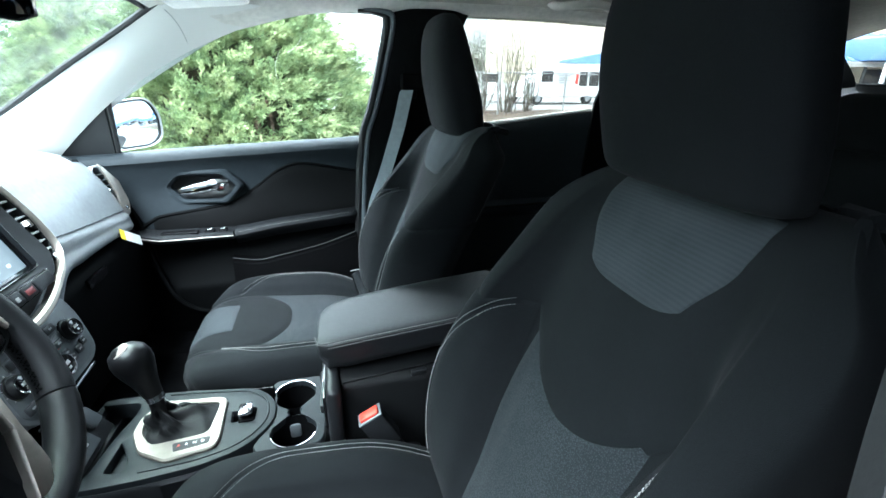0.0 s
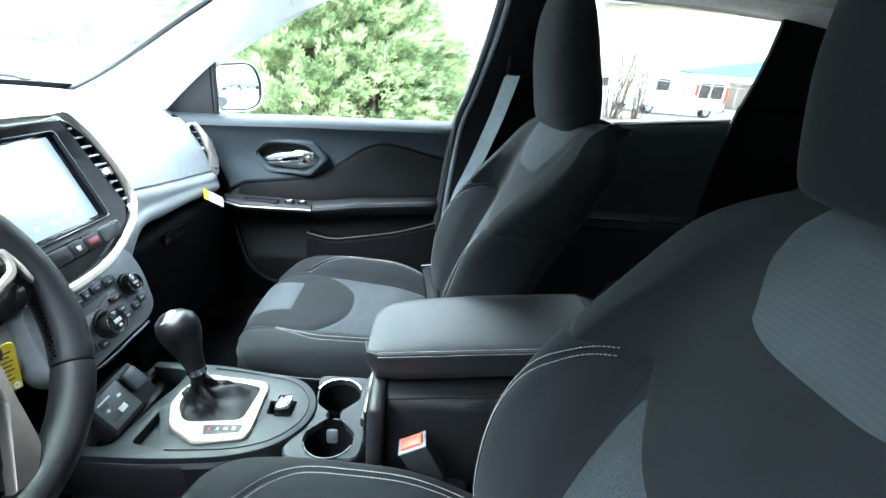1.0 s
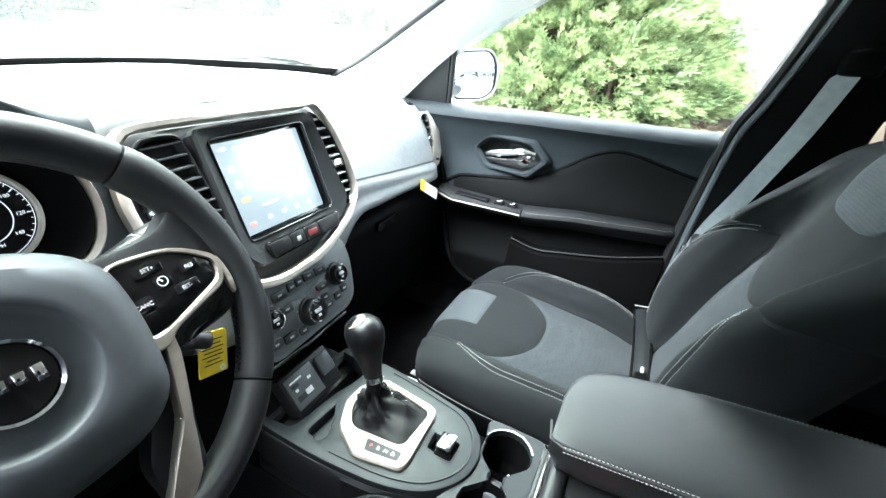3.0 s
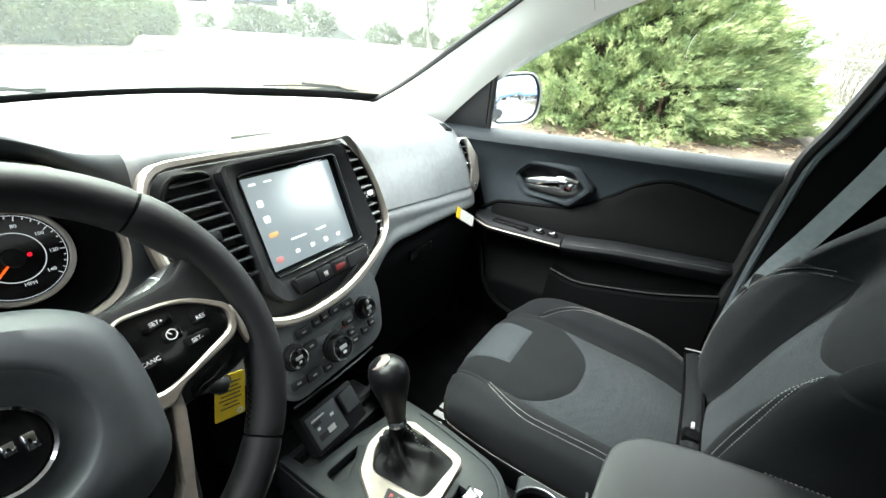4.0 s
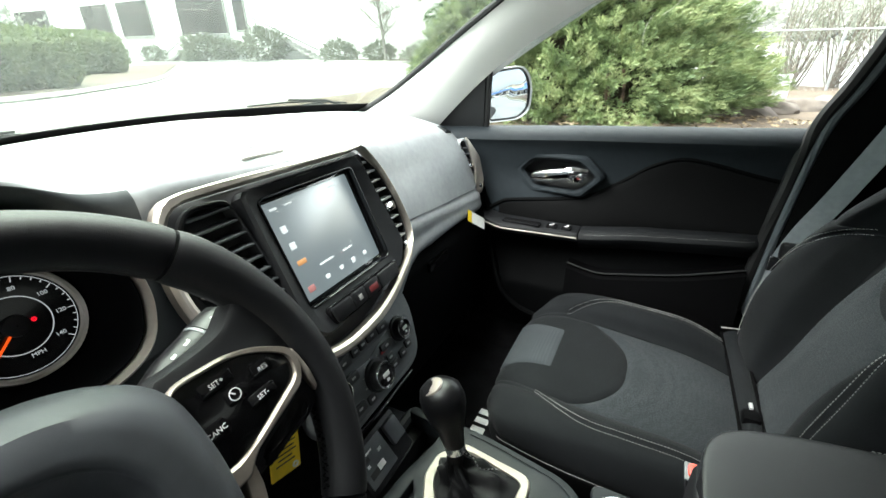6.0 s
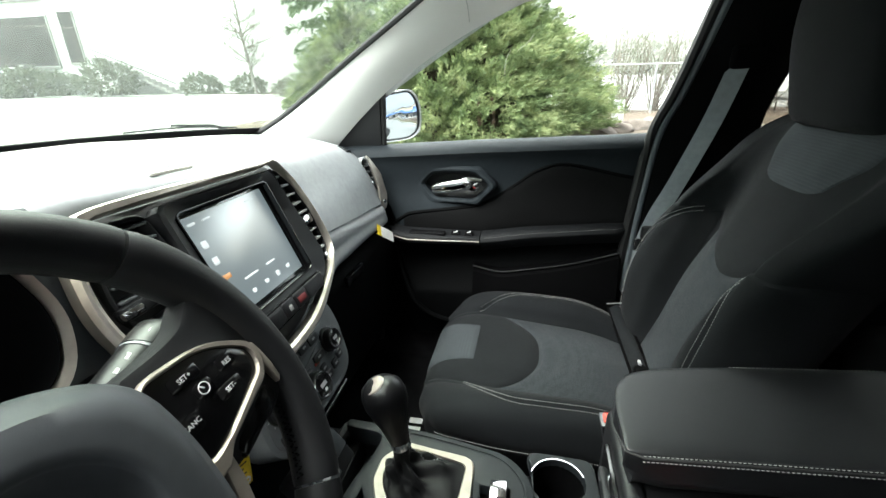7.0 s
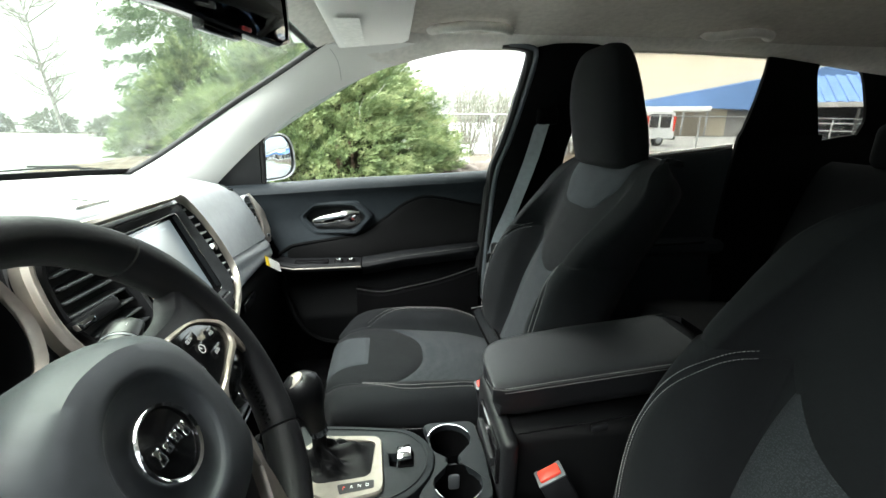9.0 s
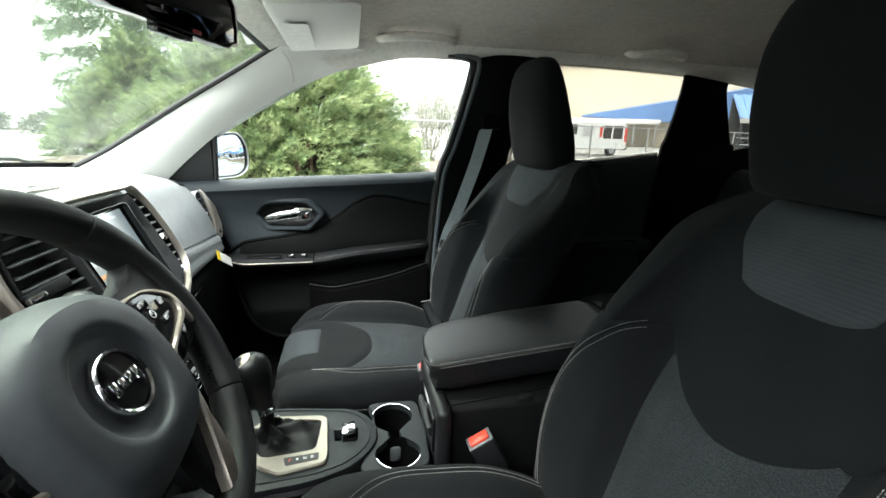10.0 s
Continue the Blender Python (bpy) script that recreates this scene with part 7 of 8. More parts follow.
# ---- overhead things ----
rv = thing("rear_view_mirror", "black rear-view mirror hanging from the windshield", "mirror", at=(-0.62, -0.07, 1.44))
RM = frame_of((-0.612, -0.165, 1.425), (0.30, 0.95, -0.03), (0.02, 0.02, 1))
ro = resample(rounded([(-0.118, 0.032), (0.118, 0.034), (0.122, -0.028), (0.105, -0.036), (-0.105, -0.036), (-0.122, -0.026)], 0.018), 48)
part("mirror_case", grid([[RM @ Vector((p.x * s_, p.y * s_, z)) for p in ro] for s_, z in ((0.94, 0.004), (1.0, 0.002), (1.0, -0.014), (0.9, -0.03), (0.55, -0.042), (0.1, -0.046))], closed=True), M_GLOSS, rv)
part("mirror_glass", plate([p * 0.93 for p in ro], 0.0, 0.003, RM, 0.001), M_DIM, rv, "dark mirror glass")
part("mirror_arm", tube([RM @ Vector((0, 0.01, -0.04)), (-0.68, -0.155, 1.47), (-0.715, -0.13, 1.51)], [0.012, 0.011, 0.016], 12), M_BLACK, rv)
part("mirror_lamp", box((0.020, -0.0335, 0.003), (0.034, -0.0290, 0.006), 0.001, m=RM), material("red_mirror_led", (0.35, 0.02, 0.02), 0.3), rv, "small red lamp")
part("mirror_button", box((-0.03, -0.043, -0.016), (0.03, -0.034, -0.002), 0.003, m=RM), M_GLOSS, rv)

def visor_z(t, y):
    return lerp(1.512, 1.530, t) - 0.020 * (y - 0.17) / 0.385 - 0.006 * math.sin(math.pi * t)


for s in (1, -1):
    vs_ = thing("sun_visor", "light grey folded sun visor with a vanity lamp label", "sun visor", "sun visors", at=(-0.50, s * 0.38, 1.55))
    VB = frame_of((-0.575, s * 0.17, 1.512), (0.175, 0, 0.018), (0, s * 0.385, -0.020))
    part("visor_board", plate(rounded([(-0.002, 0.0), (0.178, 0.0), (0.178, 0.386), (-0.002, 0.386)], [0.012, 0.03, 0.03, 0.012], 6), 0.004 * s, -0.014 * s, VB, 0.006), M_PILLAR, vs_, "light grey cloth visor")
    lx = (-0.555, -0.505)
    part("visor_label", grid([[Vector((x, s * y, visor_z((x + 0.575) / 0.175, y) - 0.0165)) for y in (0.27, 0.33, 0.39, 0.45, 0.50)] for x in (lx[0], -0.535, -0.515, lx[1])]), M_PAPER, vs_, "white label")
    part("visor_rod", tube([(-0.578, s * 0.13, 1.520), (-0.575, s * 0.50, 1.497)], 0.006, 8), M_PILLAR, vs_)
    for x0, x1 in ((-0.343, -0.123), (0.44, 0.63)):
        gh = thing("grab_handle", "light grey plastic grab handle on the roof rail", "grab handle", "grab handles", at=((x0 + x1) / 2, s * 0.60, 1.54))
        z0 = 1.550 if x0 < 0 else 1.556
        P = smooth_line([(x0, s * 0.600, z0 + 0.004), (x0 + 0.004, s * 0.560, z0 - 0.020), (x0 + 0.03, s * 0.522, z0 - 0.024), ((x0 + x1) / 2, s * 0.508, z0 - 0.018), (x1 - 0.03, s * 0.522, z0 - 0.020), (x1 - 0.004, s * 0.560, z0 - 0.018), (x1, s * 0.600, z0 + 0.004)], 6)
        part("grip", tube(P, 0.0095, 12, flat=1.25), M_RAIL, gh)
        for x in (x0, x1):
            part("grip_foot", box((x - 0.02, s * 0.588 - 0.014, z0 - 0.014), (x + 0.02, s * 0.588 + 0.014, z0 + 0.010), 0.008, 3), M_RAIL, gh)

# floor mats
for y in (0.44, -0.42):
    mat_ = thing("floor_mat", "black carpet floor mat with pale lettering bars", "floor mat", "floor mats", at=(-0.82, y, 0.44))
    part("mat_carpet", box((-1.05, y - 0.22, 0.432), (-0.62, y + 0.22, 0.448), 0.006), M_DARK, mat_)
    for k in range(4):
        part("mat_bar", box((-0.70 + 0.0, y - 0.16 + 0.03 * k, 0.448), (-0.665, y - 0.142 + 0.03 * k, 0.4495), 0.0005), M_WHITE, mat_, "pale embroidered bar")


# ---- outside ----
M_ASPHALT = material("worn_pale_asphalt", (0.20, 0.20, 0.195), 0.9, second=(0.27, 0.265, 0.255), second_scale=0.35, vary=0.2, vary_scale=1.5, grain=0.6, grain_scale=60)
M_MULCH = material("brown_bark_mulch", (0.055, 0.037, 0.025), 0.95, second=(0.105, 0.076, 0.054), second_scale=1.2, vary=0.3, vary_scale=3, grain=1.0, grain_scale=40)
M_LAWN = material("dry_winter_grass", (0.075, 0.082, 0.034), 0.95, second=(0.14, 0.118, 0.074), second_scale=0.8, vary=0.3, vary_scale=3, grain=1.0, grain_scale=60)
M_KERB = material("concrete_kerb", (0.42, 0.41, 0.39), 0.9, vary=0.15, vary_scale=2, grain=0.5, grain_scale=80)
M_WALL = material("white_painted_concrete", (0.78, 0.78, 0.76), 0.85, vary=0.05, vary_scale=0.4, grain=0.3, grain_scale=8)
M_BEIGE = material("beige_painted_metal", (0.72, 0.63, 0.50), 0.8, vary=0.05, vary_scale=0.5)
M_BLUE = material("blue_painted_metal", (0.13, 0.23, 0.46), 0.6, vary=0.08, vary_scale=0.8)
M_WINDOW = material("dark_office_glass", (0.05, 0.045, 0.045), 0.15, vary=0.3, vary_scale=0.3)
M_CONC = material("grey_concrete", (0.35, 0.34, 0.33), 0.9, vary=0.15, vary_scale=1.0)
M_VAN = material("white_van_paint", (0.80, 0.80, 0.80), 0.35, coat=0.4, vary=0.03)
M_BARK = material("reddish_brown_bark", (0.085, 0.055, 0.036), 0.95, vary=0.4, vary_scale=8, grain=1.0, grain_scale=60)
M_BIRCH = material("pale_birch_bark", (0.26, 0.24, 0.22), 0.9, vary=0.4, vary_scale=5, grain=0.6, grain_scale=30)
M_TWIG = material("bare_brown_twigs", (0.155, 0.135, 0.112), 0.95, vary=0.3, vary_scale=4)
M_STONE = material("brown_grey_stone", (0.13, 0.105, 0.09), 0.9, vary=0.35, vary_scale=4, grain=0.8, grain_scale=30)
M_STEEL = material("galvanised_steel", (0.45, 0.46, 0.47), 0.5, metal=0.7, vary=0.15, vary_scale=6)


def leaf_material(name, a, b, c, clump=3.0):
    """Foliage that varies from spray to spray, with light shining through."""
    m = bpy.data.materials.new(name)
    m.use_nodes = True
    N, K = m.node_tree.nodes, m.node_tree.links
    p = N["Principled BSDF"]
    p.inputs["Roughness"].default_value = 0.6
    p.inputs["Specular IOR Level"].default_value = 0.3
    g = N.new("ShaderNodeNewGeometry")
    r = N.new("ShaderNodeValToRGB")
    r.color_ramp.elements[0].color, r.color_ramp.elements[1].color = (*a, 1), (*c, 1)
    e = r.color_ramp.elements.new(0.55)
    e.color = (*b, 1)
    tc = N.new("ShaderNodeTexCoord")
    nz = N.new("ShaderNodeTexNoise")
    nz.inputs["Scale"].default_value = clump
    nz.inputs["Detail"].default_value = 2.0
    K.new(tc.outputs["Object"], nz.inputs["Vector"])
    sp = N.new("ShaderNodeMapRange")
    sp.inputs[1].default_value, sp.inputs[2].default_value = 0.36, 0.64
    K.new(nz.outputs["Fac"], sp.inputs[0])
    bl = N.new("ShaderNodeMix")
    bl.inputs[0].default_value = 0.18
    K.new(sp.outputs[0], bl.inputs[2])
    K.new(g.outputs["Random Per Island"], bl.inputs[3])
    K.new(bl.outputs[0], r.inputs[0])
    K.new(r.outputs[0], p.inputs["Base Color"])
    t = N.new("ShaderNodeBsdfTranslucent")
    K.new(r.outputs[0], t.inputs[0])
    mx = N.new("ShaderNodeMixShader")
    mx.inputs[0].default_value = 0.25
    out = N["Material Output"]
    K.new(p.outputs[0], mx.inputs[1])
    K.new(t.outputs[0], mx.inputs[2])
    K.new(mx.outputs[0], out.inputs[0])
    return m


M_JUNIPER = leaf_material("juniper_foliage", (0.060, 0.094, 0.040), (0.185, 0.235, 0.100), (0.36, 0.40, 0.20), 2.6)
M_CONIFER = leaf_material("dark_conifer_foliage", (0.07, 0.11, 0.05), (0.11, 0.16, 0.075), (0.17, 0.22, 0.11))
# distance haze is mixed into these pale leaf colours
M_WOODS = leaf_material("haze_paled_foliage", (0.28, 0.29, 0.25), (0.36, 0.37, 0.33), (0.44, 0.44, 0.40))
M_HEDGE = leaf_material("hedge_foliage", (0.075, 0.105, 0.032), (0.115, 0.15, 0.05), (0.17, 0.20, 0.075))
M_SHRUB = leaf_material("grey_green_shrub", (0.10, 0.112, 0.08), (0.15, 0.163, 0.115), (0.21, 0.22, 0.165))


def sprays(name, P, D, size, mat, parent, rng, leaves=9, width=0.16, label="", droop=0.15, kind="stuff"):
    """Many feathery sprays of foliage as one mesh: P their feet, D their directions."""
    n = len(P)
    P, D = np.asarray(P, float), np.asarray(D, float)
    D /= np.linalg.norm(D, axis=1)[:, None] + 1e-9
    U = np.cross(D, rng.normal(size=(n, 3)))
    U /= np.linalg.norm(U, axis=1)[:, None] + 1e-9
    V = np.cross(D, U)
    sz = size * rng.uniform(0.6, 1.3, n)
    verts, faces = [], []
    base = 0
    for k in range(leaves):
        t = k / leaves
        side = (1 if k % 2 else -1)
        root = P + D * (sz * t * 0.75)[:, None] - np.array([0, 0, 1.0]) * (droop * sz * t * t)[:, None]
        ang = rng.uniform(0.35, 0.8, n)
        L = sz * (0.55 - 0.35 * t) * rng.uniform(0.7, 1.2, n)
        dirn = D * np.cos(ang)[:, None] + U * (side * np.sin(ang))[:, None] + V * rng.uniform(-0.35, 0.35, n)[:, None]
        tip = root + dirn * L[:, None]
        wv = V * (width * L)[:, None] * 0.5 + U * (width * L * 0.5)[:, None] * rng.uniform(-1, 1, n)[:, None]
        mid = (root + tip) / 2
        block = np.stack([root, mid + wv, tip, mid - wv], axis=1).reshape(-1, 3)
        verts.append(block)
        idx = base + np.arange(n * 4).reshape(n, 4)
        faces.append(idx)
        base += n * 4
    me = bpy.data.meshes.new(name)
    me.from_pydata(np.concatenate(verts).tolist(), [], np.concatenate(faces).tolist())
    me.materials.append(mat)
    ob = new(name, me)
    if parent is not None:
        ob.parent = parent
        ob.location = -parent.location
    return tagged(ob, label, kind=kind)


def limb(a, b, r0, r1, rng, bend=0.12, n=7):
    a, b = Vector(a), Vector(b)
    d = b - a
    off = Vector(rng.normal(size=3) * bend * d.length)
    pts = [a + d * (k / n) + off * math.sin(math.pi * k / n) for k in range(n + 1)]
    return tube(pts, [lerp(r0, r1, k / n) for k in range(n + 1)], 7)


# ground: one sheet to the horizon
rows = []
rad = [0, 3, 6, 10, 15, 22, 32, 48, 75, 120, 220, 500, 1500, 4000]
for r in rad:
    rows.append([Vector((r * math.cos(2 * math.pi * k / 48), r * math.sin(2 * math.pi * k / 48), 0.0)) for k in range(48)])
b = grid(rows, closed=True)
bmesh.ops.remove_doubles(b, verts=b.verts[:], dist=1e-5)
single("ground", b, M_ASPHALT, "pale worn asphalt of a car park and road", "ground", kind="structure")


def bed(name, outline, z, mat, label, h=0.03):
    b = bmesh.new()
    f = b.faces.new([b.verts.new((x, y, z)) for x, y in outline])
    bmesh.ops.triangulate(b, faces=[f])
    bmesh.ops.subdivide_edges(b, edges=b.edges[:], cuts=5, use_grid_fill=True)
    for v in b.verts:
        v.co.z += h * noise.noise(v.co * 0.9)
    return single(name, b, mat, label, "ground", kind="structure")


bed("planting_bed", [(-9.0, 5.9), (-4.0, 5.8), (1.4, 5.9), (4.0, 7.4), (14, 8.2), (22, 9.0), (22, 19), (4, 17), (-9, 15)], 0.12, M_MULCH, "brown bark mulch under the evergreen shrub", 0.10)
bed("verge", [(0.3, 5.9), (14, 6.2), (22, 7.0), (22, 9.2), (4.0, 7.9), (1.2, 7.3)], 0.10, M_LAWN, "dry winter grass verge along the car park", 0.04)
bed("island_bed", [(-18.4, -14), (-18.0, 4.0), (-20.4, 9.6), (-25.0, 14.6), (-38, 24), (-52, 34), (-54, 28), (-44, 10), (-40, -14)], 0.10, M_MULCH, "brown mulch island with clipped hedge", 0.08)
bed("building_bed", [(-120, 46.5), (-60, 44.2), (-40, 43.4), (-24, 38.5), (-10, 36.5), (-10, 44), (-24, 47.6), (-120, 47.6)], 0.12, M_MULCH, "brown planting strip along the white building", 0.1)
for line in ([(-9, 5.75), (0.5, 5.7), (14, 6.05), (22, 6.9)], [(-18.3, -14), (-17.9, 4.0), (-20.3, 9.7), (-24.9, 14.8), (-38, 24.3), (-52, 34.4)], [(-60, 44.0), (-40, 43.2), (-24, 38.3), (-10, 36.3)]):
    P = smooth_line([(x, y, 0.07) for x, y in line], 10)
    single("kerb", tube(P, 0.11, 4, up=(0, 0, 1)), M_KERB, "grey concrete kerb beside the road", "kerb", kind="structure")

rng = np.random.default_rng(7)

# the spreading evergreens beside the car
M_INNER = material("crown_gap_shade", (0.030, 0.026, 0.015), 0.95, spec=0.1, vary=0.5, vary_scale=5, grain=1.0, grain_scale=30)
M_LITTER = leaf_material("fallen_leaves", (0.07, 0.048, 0.028), (0.20, 0.145, 0.085), (0.42, 0.36, 0.26), 1.5)
M_DEAD = material("bleached_dead_twigs", (0.38, 0.37, 0.32), 0.9, vary=0.2, vary_scale=6)


def juniper(C, R, H, count, label, hollow=None, size=0.17):
    """A broad cone of feathery plumes that point outwards and up, over a dark core."""
    jun = thing("juniper_tree", label, "juniper", "junipers", at=(C[0], C[1], 0.0))
    cx, cy = C

    def radius(z, a):
        lob = 1 + 0.16 * noise.noise(Vector((2.2 * math.cos(a), 2.2 * math.sin(a), z * 1.1 + C[0]))) + 0.10 * noise.noise(Vector((6 * math.cos(a), 6 * math.sin(a), z * 2.6 + 5)))
        return R * max(0.0, 1 - z / H) * lob * min(1.0, 0.88 + 0.25 * z)
    # closed core shell, coloured dark as the shade in the crown's gaps
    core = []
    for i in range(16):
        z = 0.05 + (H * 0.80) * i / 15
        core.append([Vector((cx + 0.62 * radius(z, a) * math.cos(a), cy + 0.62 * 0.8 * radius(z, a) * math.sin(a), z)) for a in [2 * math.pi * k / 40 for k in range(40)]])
    part("inner_twigs", grid(core, closed=True, caps=True), M_INNER, jun, "dark core standing in for shade between plumes")
    for k in range(16):
        a, z1 = rng.uniform(0, 2 * math.pi), rng.uniform(0.5, H * 0.7)
        r = radius(z1, a) * 0.8
        part("limb", limb((cx + rng.normal() * 0.15, cy + rng.normal() * 0.15, 0.05), (cx + r * math.cos(a), cy + 0.8 * r * math.sin(a), z1), rng.uniform(0.05, 0.08), 0.012, rng), M_BARK, jun, "reddish brown limb")
    P, D = [], []
    for q in range(count):
        z = H * 0.93 * (1 - math.sqrt(rng.random())) + 0.05
        a = rng.uniform(0, 2 * math.pi)
        if math.sin(a) > 0.3 and rng.random() < 0.75:
            continue
        length = rng.uniform(0.55, 1.15) * (0.55 + 0.45 * R / 3.6)
        depth = rng.random() ** 1.5
        rr = max(0.05, radius(z, a) - length * 0.72 - 0.55 * depth)
        foot = np.array((cx + rr * math.cos(a), cy + (0.8 + 0.13 * max(0.0, 1 - z)) * rr * math.sin(a), z))
        if hollow is not None and foot[0] > -0.30 and z < 0.26:
            continue
        if hollow is not None and math.hypot(foot[0] - hollow[0], (foot[2] + 0.15 - hollow[2]) * 0.55) < hollow[3] and foot[1] < cy - 0.5:
            continue
        rise = (0.52 + 0.30 * z / H) * min(1.0, 0.15 + z / 0.8) + rng.normal() * 0.20
        ax = np.array((math.cos(a) + 0.35 + rng.normal() * 0.22, math.sin(a) + rng.normal() * 0.22, rise))
        ax /= np.linalg.norm(ax)
        side = np.cross(ax, (0, 0, 1.0))
        side /= np.linalg.norm(side)
        upw = np.cross(side, ax)
        # one plume: a flat fan, broad in its middle, thinning out towards a nodding tip
        for k in range(26):
            f = rng.random() ** 0.8
            w = 0.15 * math.sin(math.pi * min(1.0, 0.22 + 0.80 * f)) * length
            o = rng.uniform(-1, 1)
            p = foot + ax * length * f + side * o * w + upw * rng.normal() * 0.035 + np.array((0, 0, -0.08 * f * f))
            P.append((p[0], p[1], max(0.04, p[2])))
            D.append(tuple(ax * 1.5 + side * o * 0.50 + upw * rng.normal() * 0.15))
    sprays("crown", P, D, size, M_JUNIPER, jun, rng, 9, 0.125, "feathery yellow-green sprays", droop=0.12)
    return jun


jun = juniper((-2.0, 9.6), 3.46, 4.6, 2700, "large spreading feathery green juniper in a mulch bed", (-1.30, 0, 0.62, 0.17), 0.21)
# a forked reddish stem that shows in a gap of the crown
for dx, z1, r in ((-0.08, 1.15, 0.06), (0.14, 0.95, 0.045)):
    part("limb", limb((-1.26, 7.55, 0.05), (-1.33 + dx, 7.65, z1), r, r * 0.55, rng, 0.06), M_BARK, jun, "reddish brown limb")
for x, z, dx, dz in ((-0.95, 1.30, 0.08, 0.40), (-0.75, 1.70, 0.26, 0.24)):
    part("dead_twig", limb((x, 7.5, z), (x + dx, 7.4, z + dz), 0.0035, 0.002, rng, 0.04), M_DEAD, jun, "bleached dead twig")
# fallen twigs and leaves on the mulch
n = 5200
X, Y = rng.uniform(-5.0, 6.5, n), rng.uniform(5.95, 8.6, n)
keep = Y > 5.95 + 0.33 * np.clip(X - 1.2, 0, 5)
X, Y = X[keep], Y[keep]
lit = bmesh.new()
for x, y in zip(X, Y):
    a, L, w = rng.uniform(0, 6.28), rng.uniform(0.025, 0.07), rng.uniform(0.008, 0.022)
    z = 0.135 + 0.10 * noise.noise(Vector((x, y, 0.12)) * 0.9) + rng.uniform(0, 0.02)
    c, s_ = math.cos(a), math.sin(a)
    t1, t2 = rng.uniform(-0.02, 0.02), rng.uniform(-0.012, 0.012)
    lit.faces.new([lit.verts.new(q) for q in ((x - c * L, y - s_ * L, z - t1), (x + s_ * w, y - c * w, z - t2), (x + c * L, y + s_ * L, z + t1), (x - s_ * w, y + c * w, z + t2))])
single("leaf_litter", lit, M_LITTER, "scattered brown leaves and twigs on the mulch", "leaves", kind="stuff", smooth=False)
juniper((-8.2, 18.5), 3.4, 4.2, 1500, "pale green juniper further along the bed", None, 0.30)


def conifer(x, y, h, r, boughs, label, low=0.6, wide=0.45):
    """A tall conifer: boughs that sag from the trunk, each clothed in sprays, with gaps between."""
    t = thing("conifer", label, "conifer", "tall conifers", at=(x, y, 0.0))
    part("trunk", tube([(x, y, 0), (x + 0.1, y, h * 0.5), (x, y, h)], [0.32, 0.2, 0.02], 8), M_BARK, t)
    P, D = [], []
    for k in range(boughs):
        zz = low + (h - low) * rng.random() ** 1.1
        a = rng.uniform(0, 2 * math.pi)
        f0 = zz / h
        L = r * min(1.0, 0.55 + f0 / wide * 0.45) * (1 - f0) ** 0.55 * rng.uniform(0.7, 1.12)
        d = np.array((math.cos(a), math.sin(a), 0.0))
        sd = np.array((-math.sin(a), math.cos(a), 0.0))
        for j in range(int(9 + L * 5)):
            f = 0.15 + 0.85 * math.sqrt(rng.random())
            w = 0.22 * L * (1.05 - f)
            o = rng.uniform(-1, 1)
            p = np.array((x, y, zz)) + d * L * f + sd * o * w + np.array((0, 0, 0.10 * L * f - 0.26 * L * f * f + rng.normal() * 0.10))
            P.append(tuple(p))
            D.append(tuple(d + sd * o * 0.8 + np.array((0, 0, -0.35 + rng.normal() * 0.25))))
    sprays("crown", P, D, 0.85, M_CONIFER, t, rng, 9, 0.22, "dark green drooping sprays", droop=0.5)


conifer(-15.2, 39.0, 27, 8.6, 260, "tall dark green conifer with wide drooping boughs", 0.6, 0.38)
conifer(-9.0, 41.5, 22, 6.0, 190, "tall dark green conifer beside another")
conifer(-3.0, 43.0, 16, 4.5, 130, "dark green conifer behind the juniper", 0.4)

# bare birch in front of the building
birch = thing("birch_tree", "bare pale birch with a thin crooked trunk", "birch", at=(-27.3, 40.0, 0))
part("trunk", tube(smooth_line([(-27.3, 40, 0), (-27.6, 40, 2.8), (-27.9, 40, 5.2), (-28.1, 40, 8.5), (-28.5, 40, 12)], 5), [lerp(0.17, 0.04, k / 20) for k in range(21)], 7), M_BIRCH, birch, "pale birch trunk")
tw_p, tw_d = [], []
for k in range(42):
    z = rng.uniform(2.2, 11)
    a = rng.uniform(0, 2 * math.pi)
    L = rng.uniform(1.2, 3.2)
    s0 = Vector((-27.45 - 0.07 * z, 40, z))
    e1 = s0 + Vector((L * math.cos(a), L * math.sin(a) * 0.7, L * rng.uniform(0.3, 0.9)))
    part("bough", limb(s0, e1, 0.05, 0.014, rng, 0.1, 5), M_TWIG, birch)
    for j in range(16):
        tw_p.append(tuple(s0.lerp(e1, rng.uniform(0.25, 1.0))))
        tw_d.append((math.cos(a) + rng.normal() * 0.6, rng.normal() * 0.5, 0.5 + rng.normal() * 0.5))
sprays("twigs", tw_p, tw_d, 1.3, M_TWIG, birch, rng, 6, 0.045, "fine bare twigs", droop=0.1)

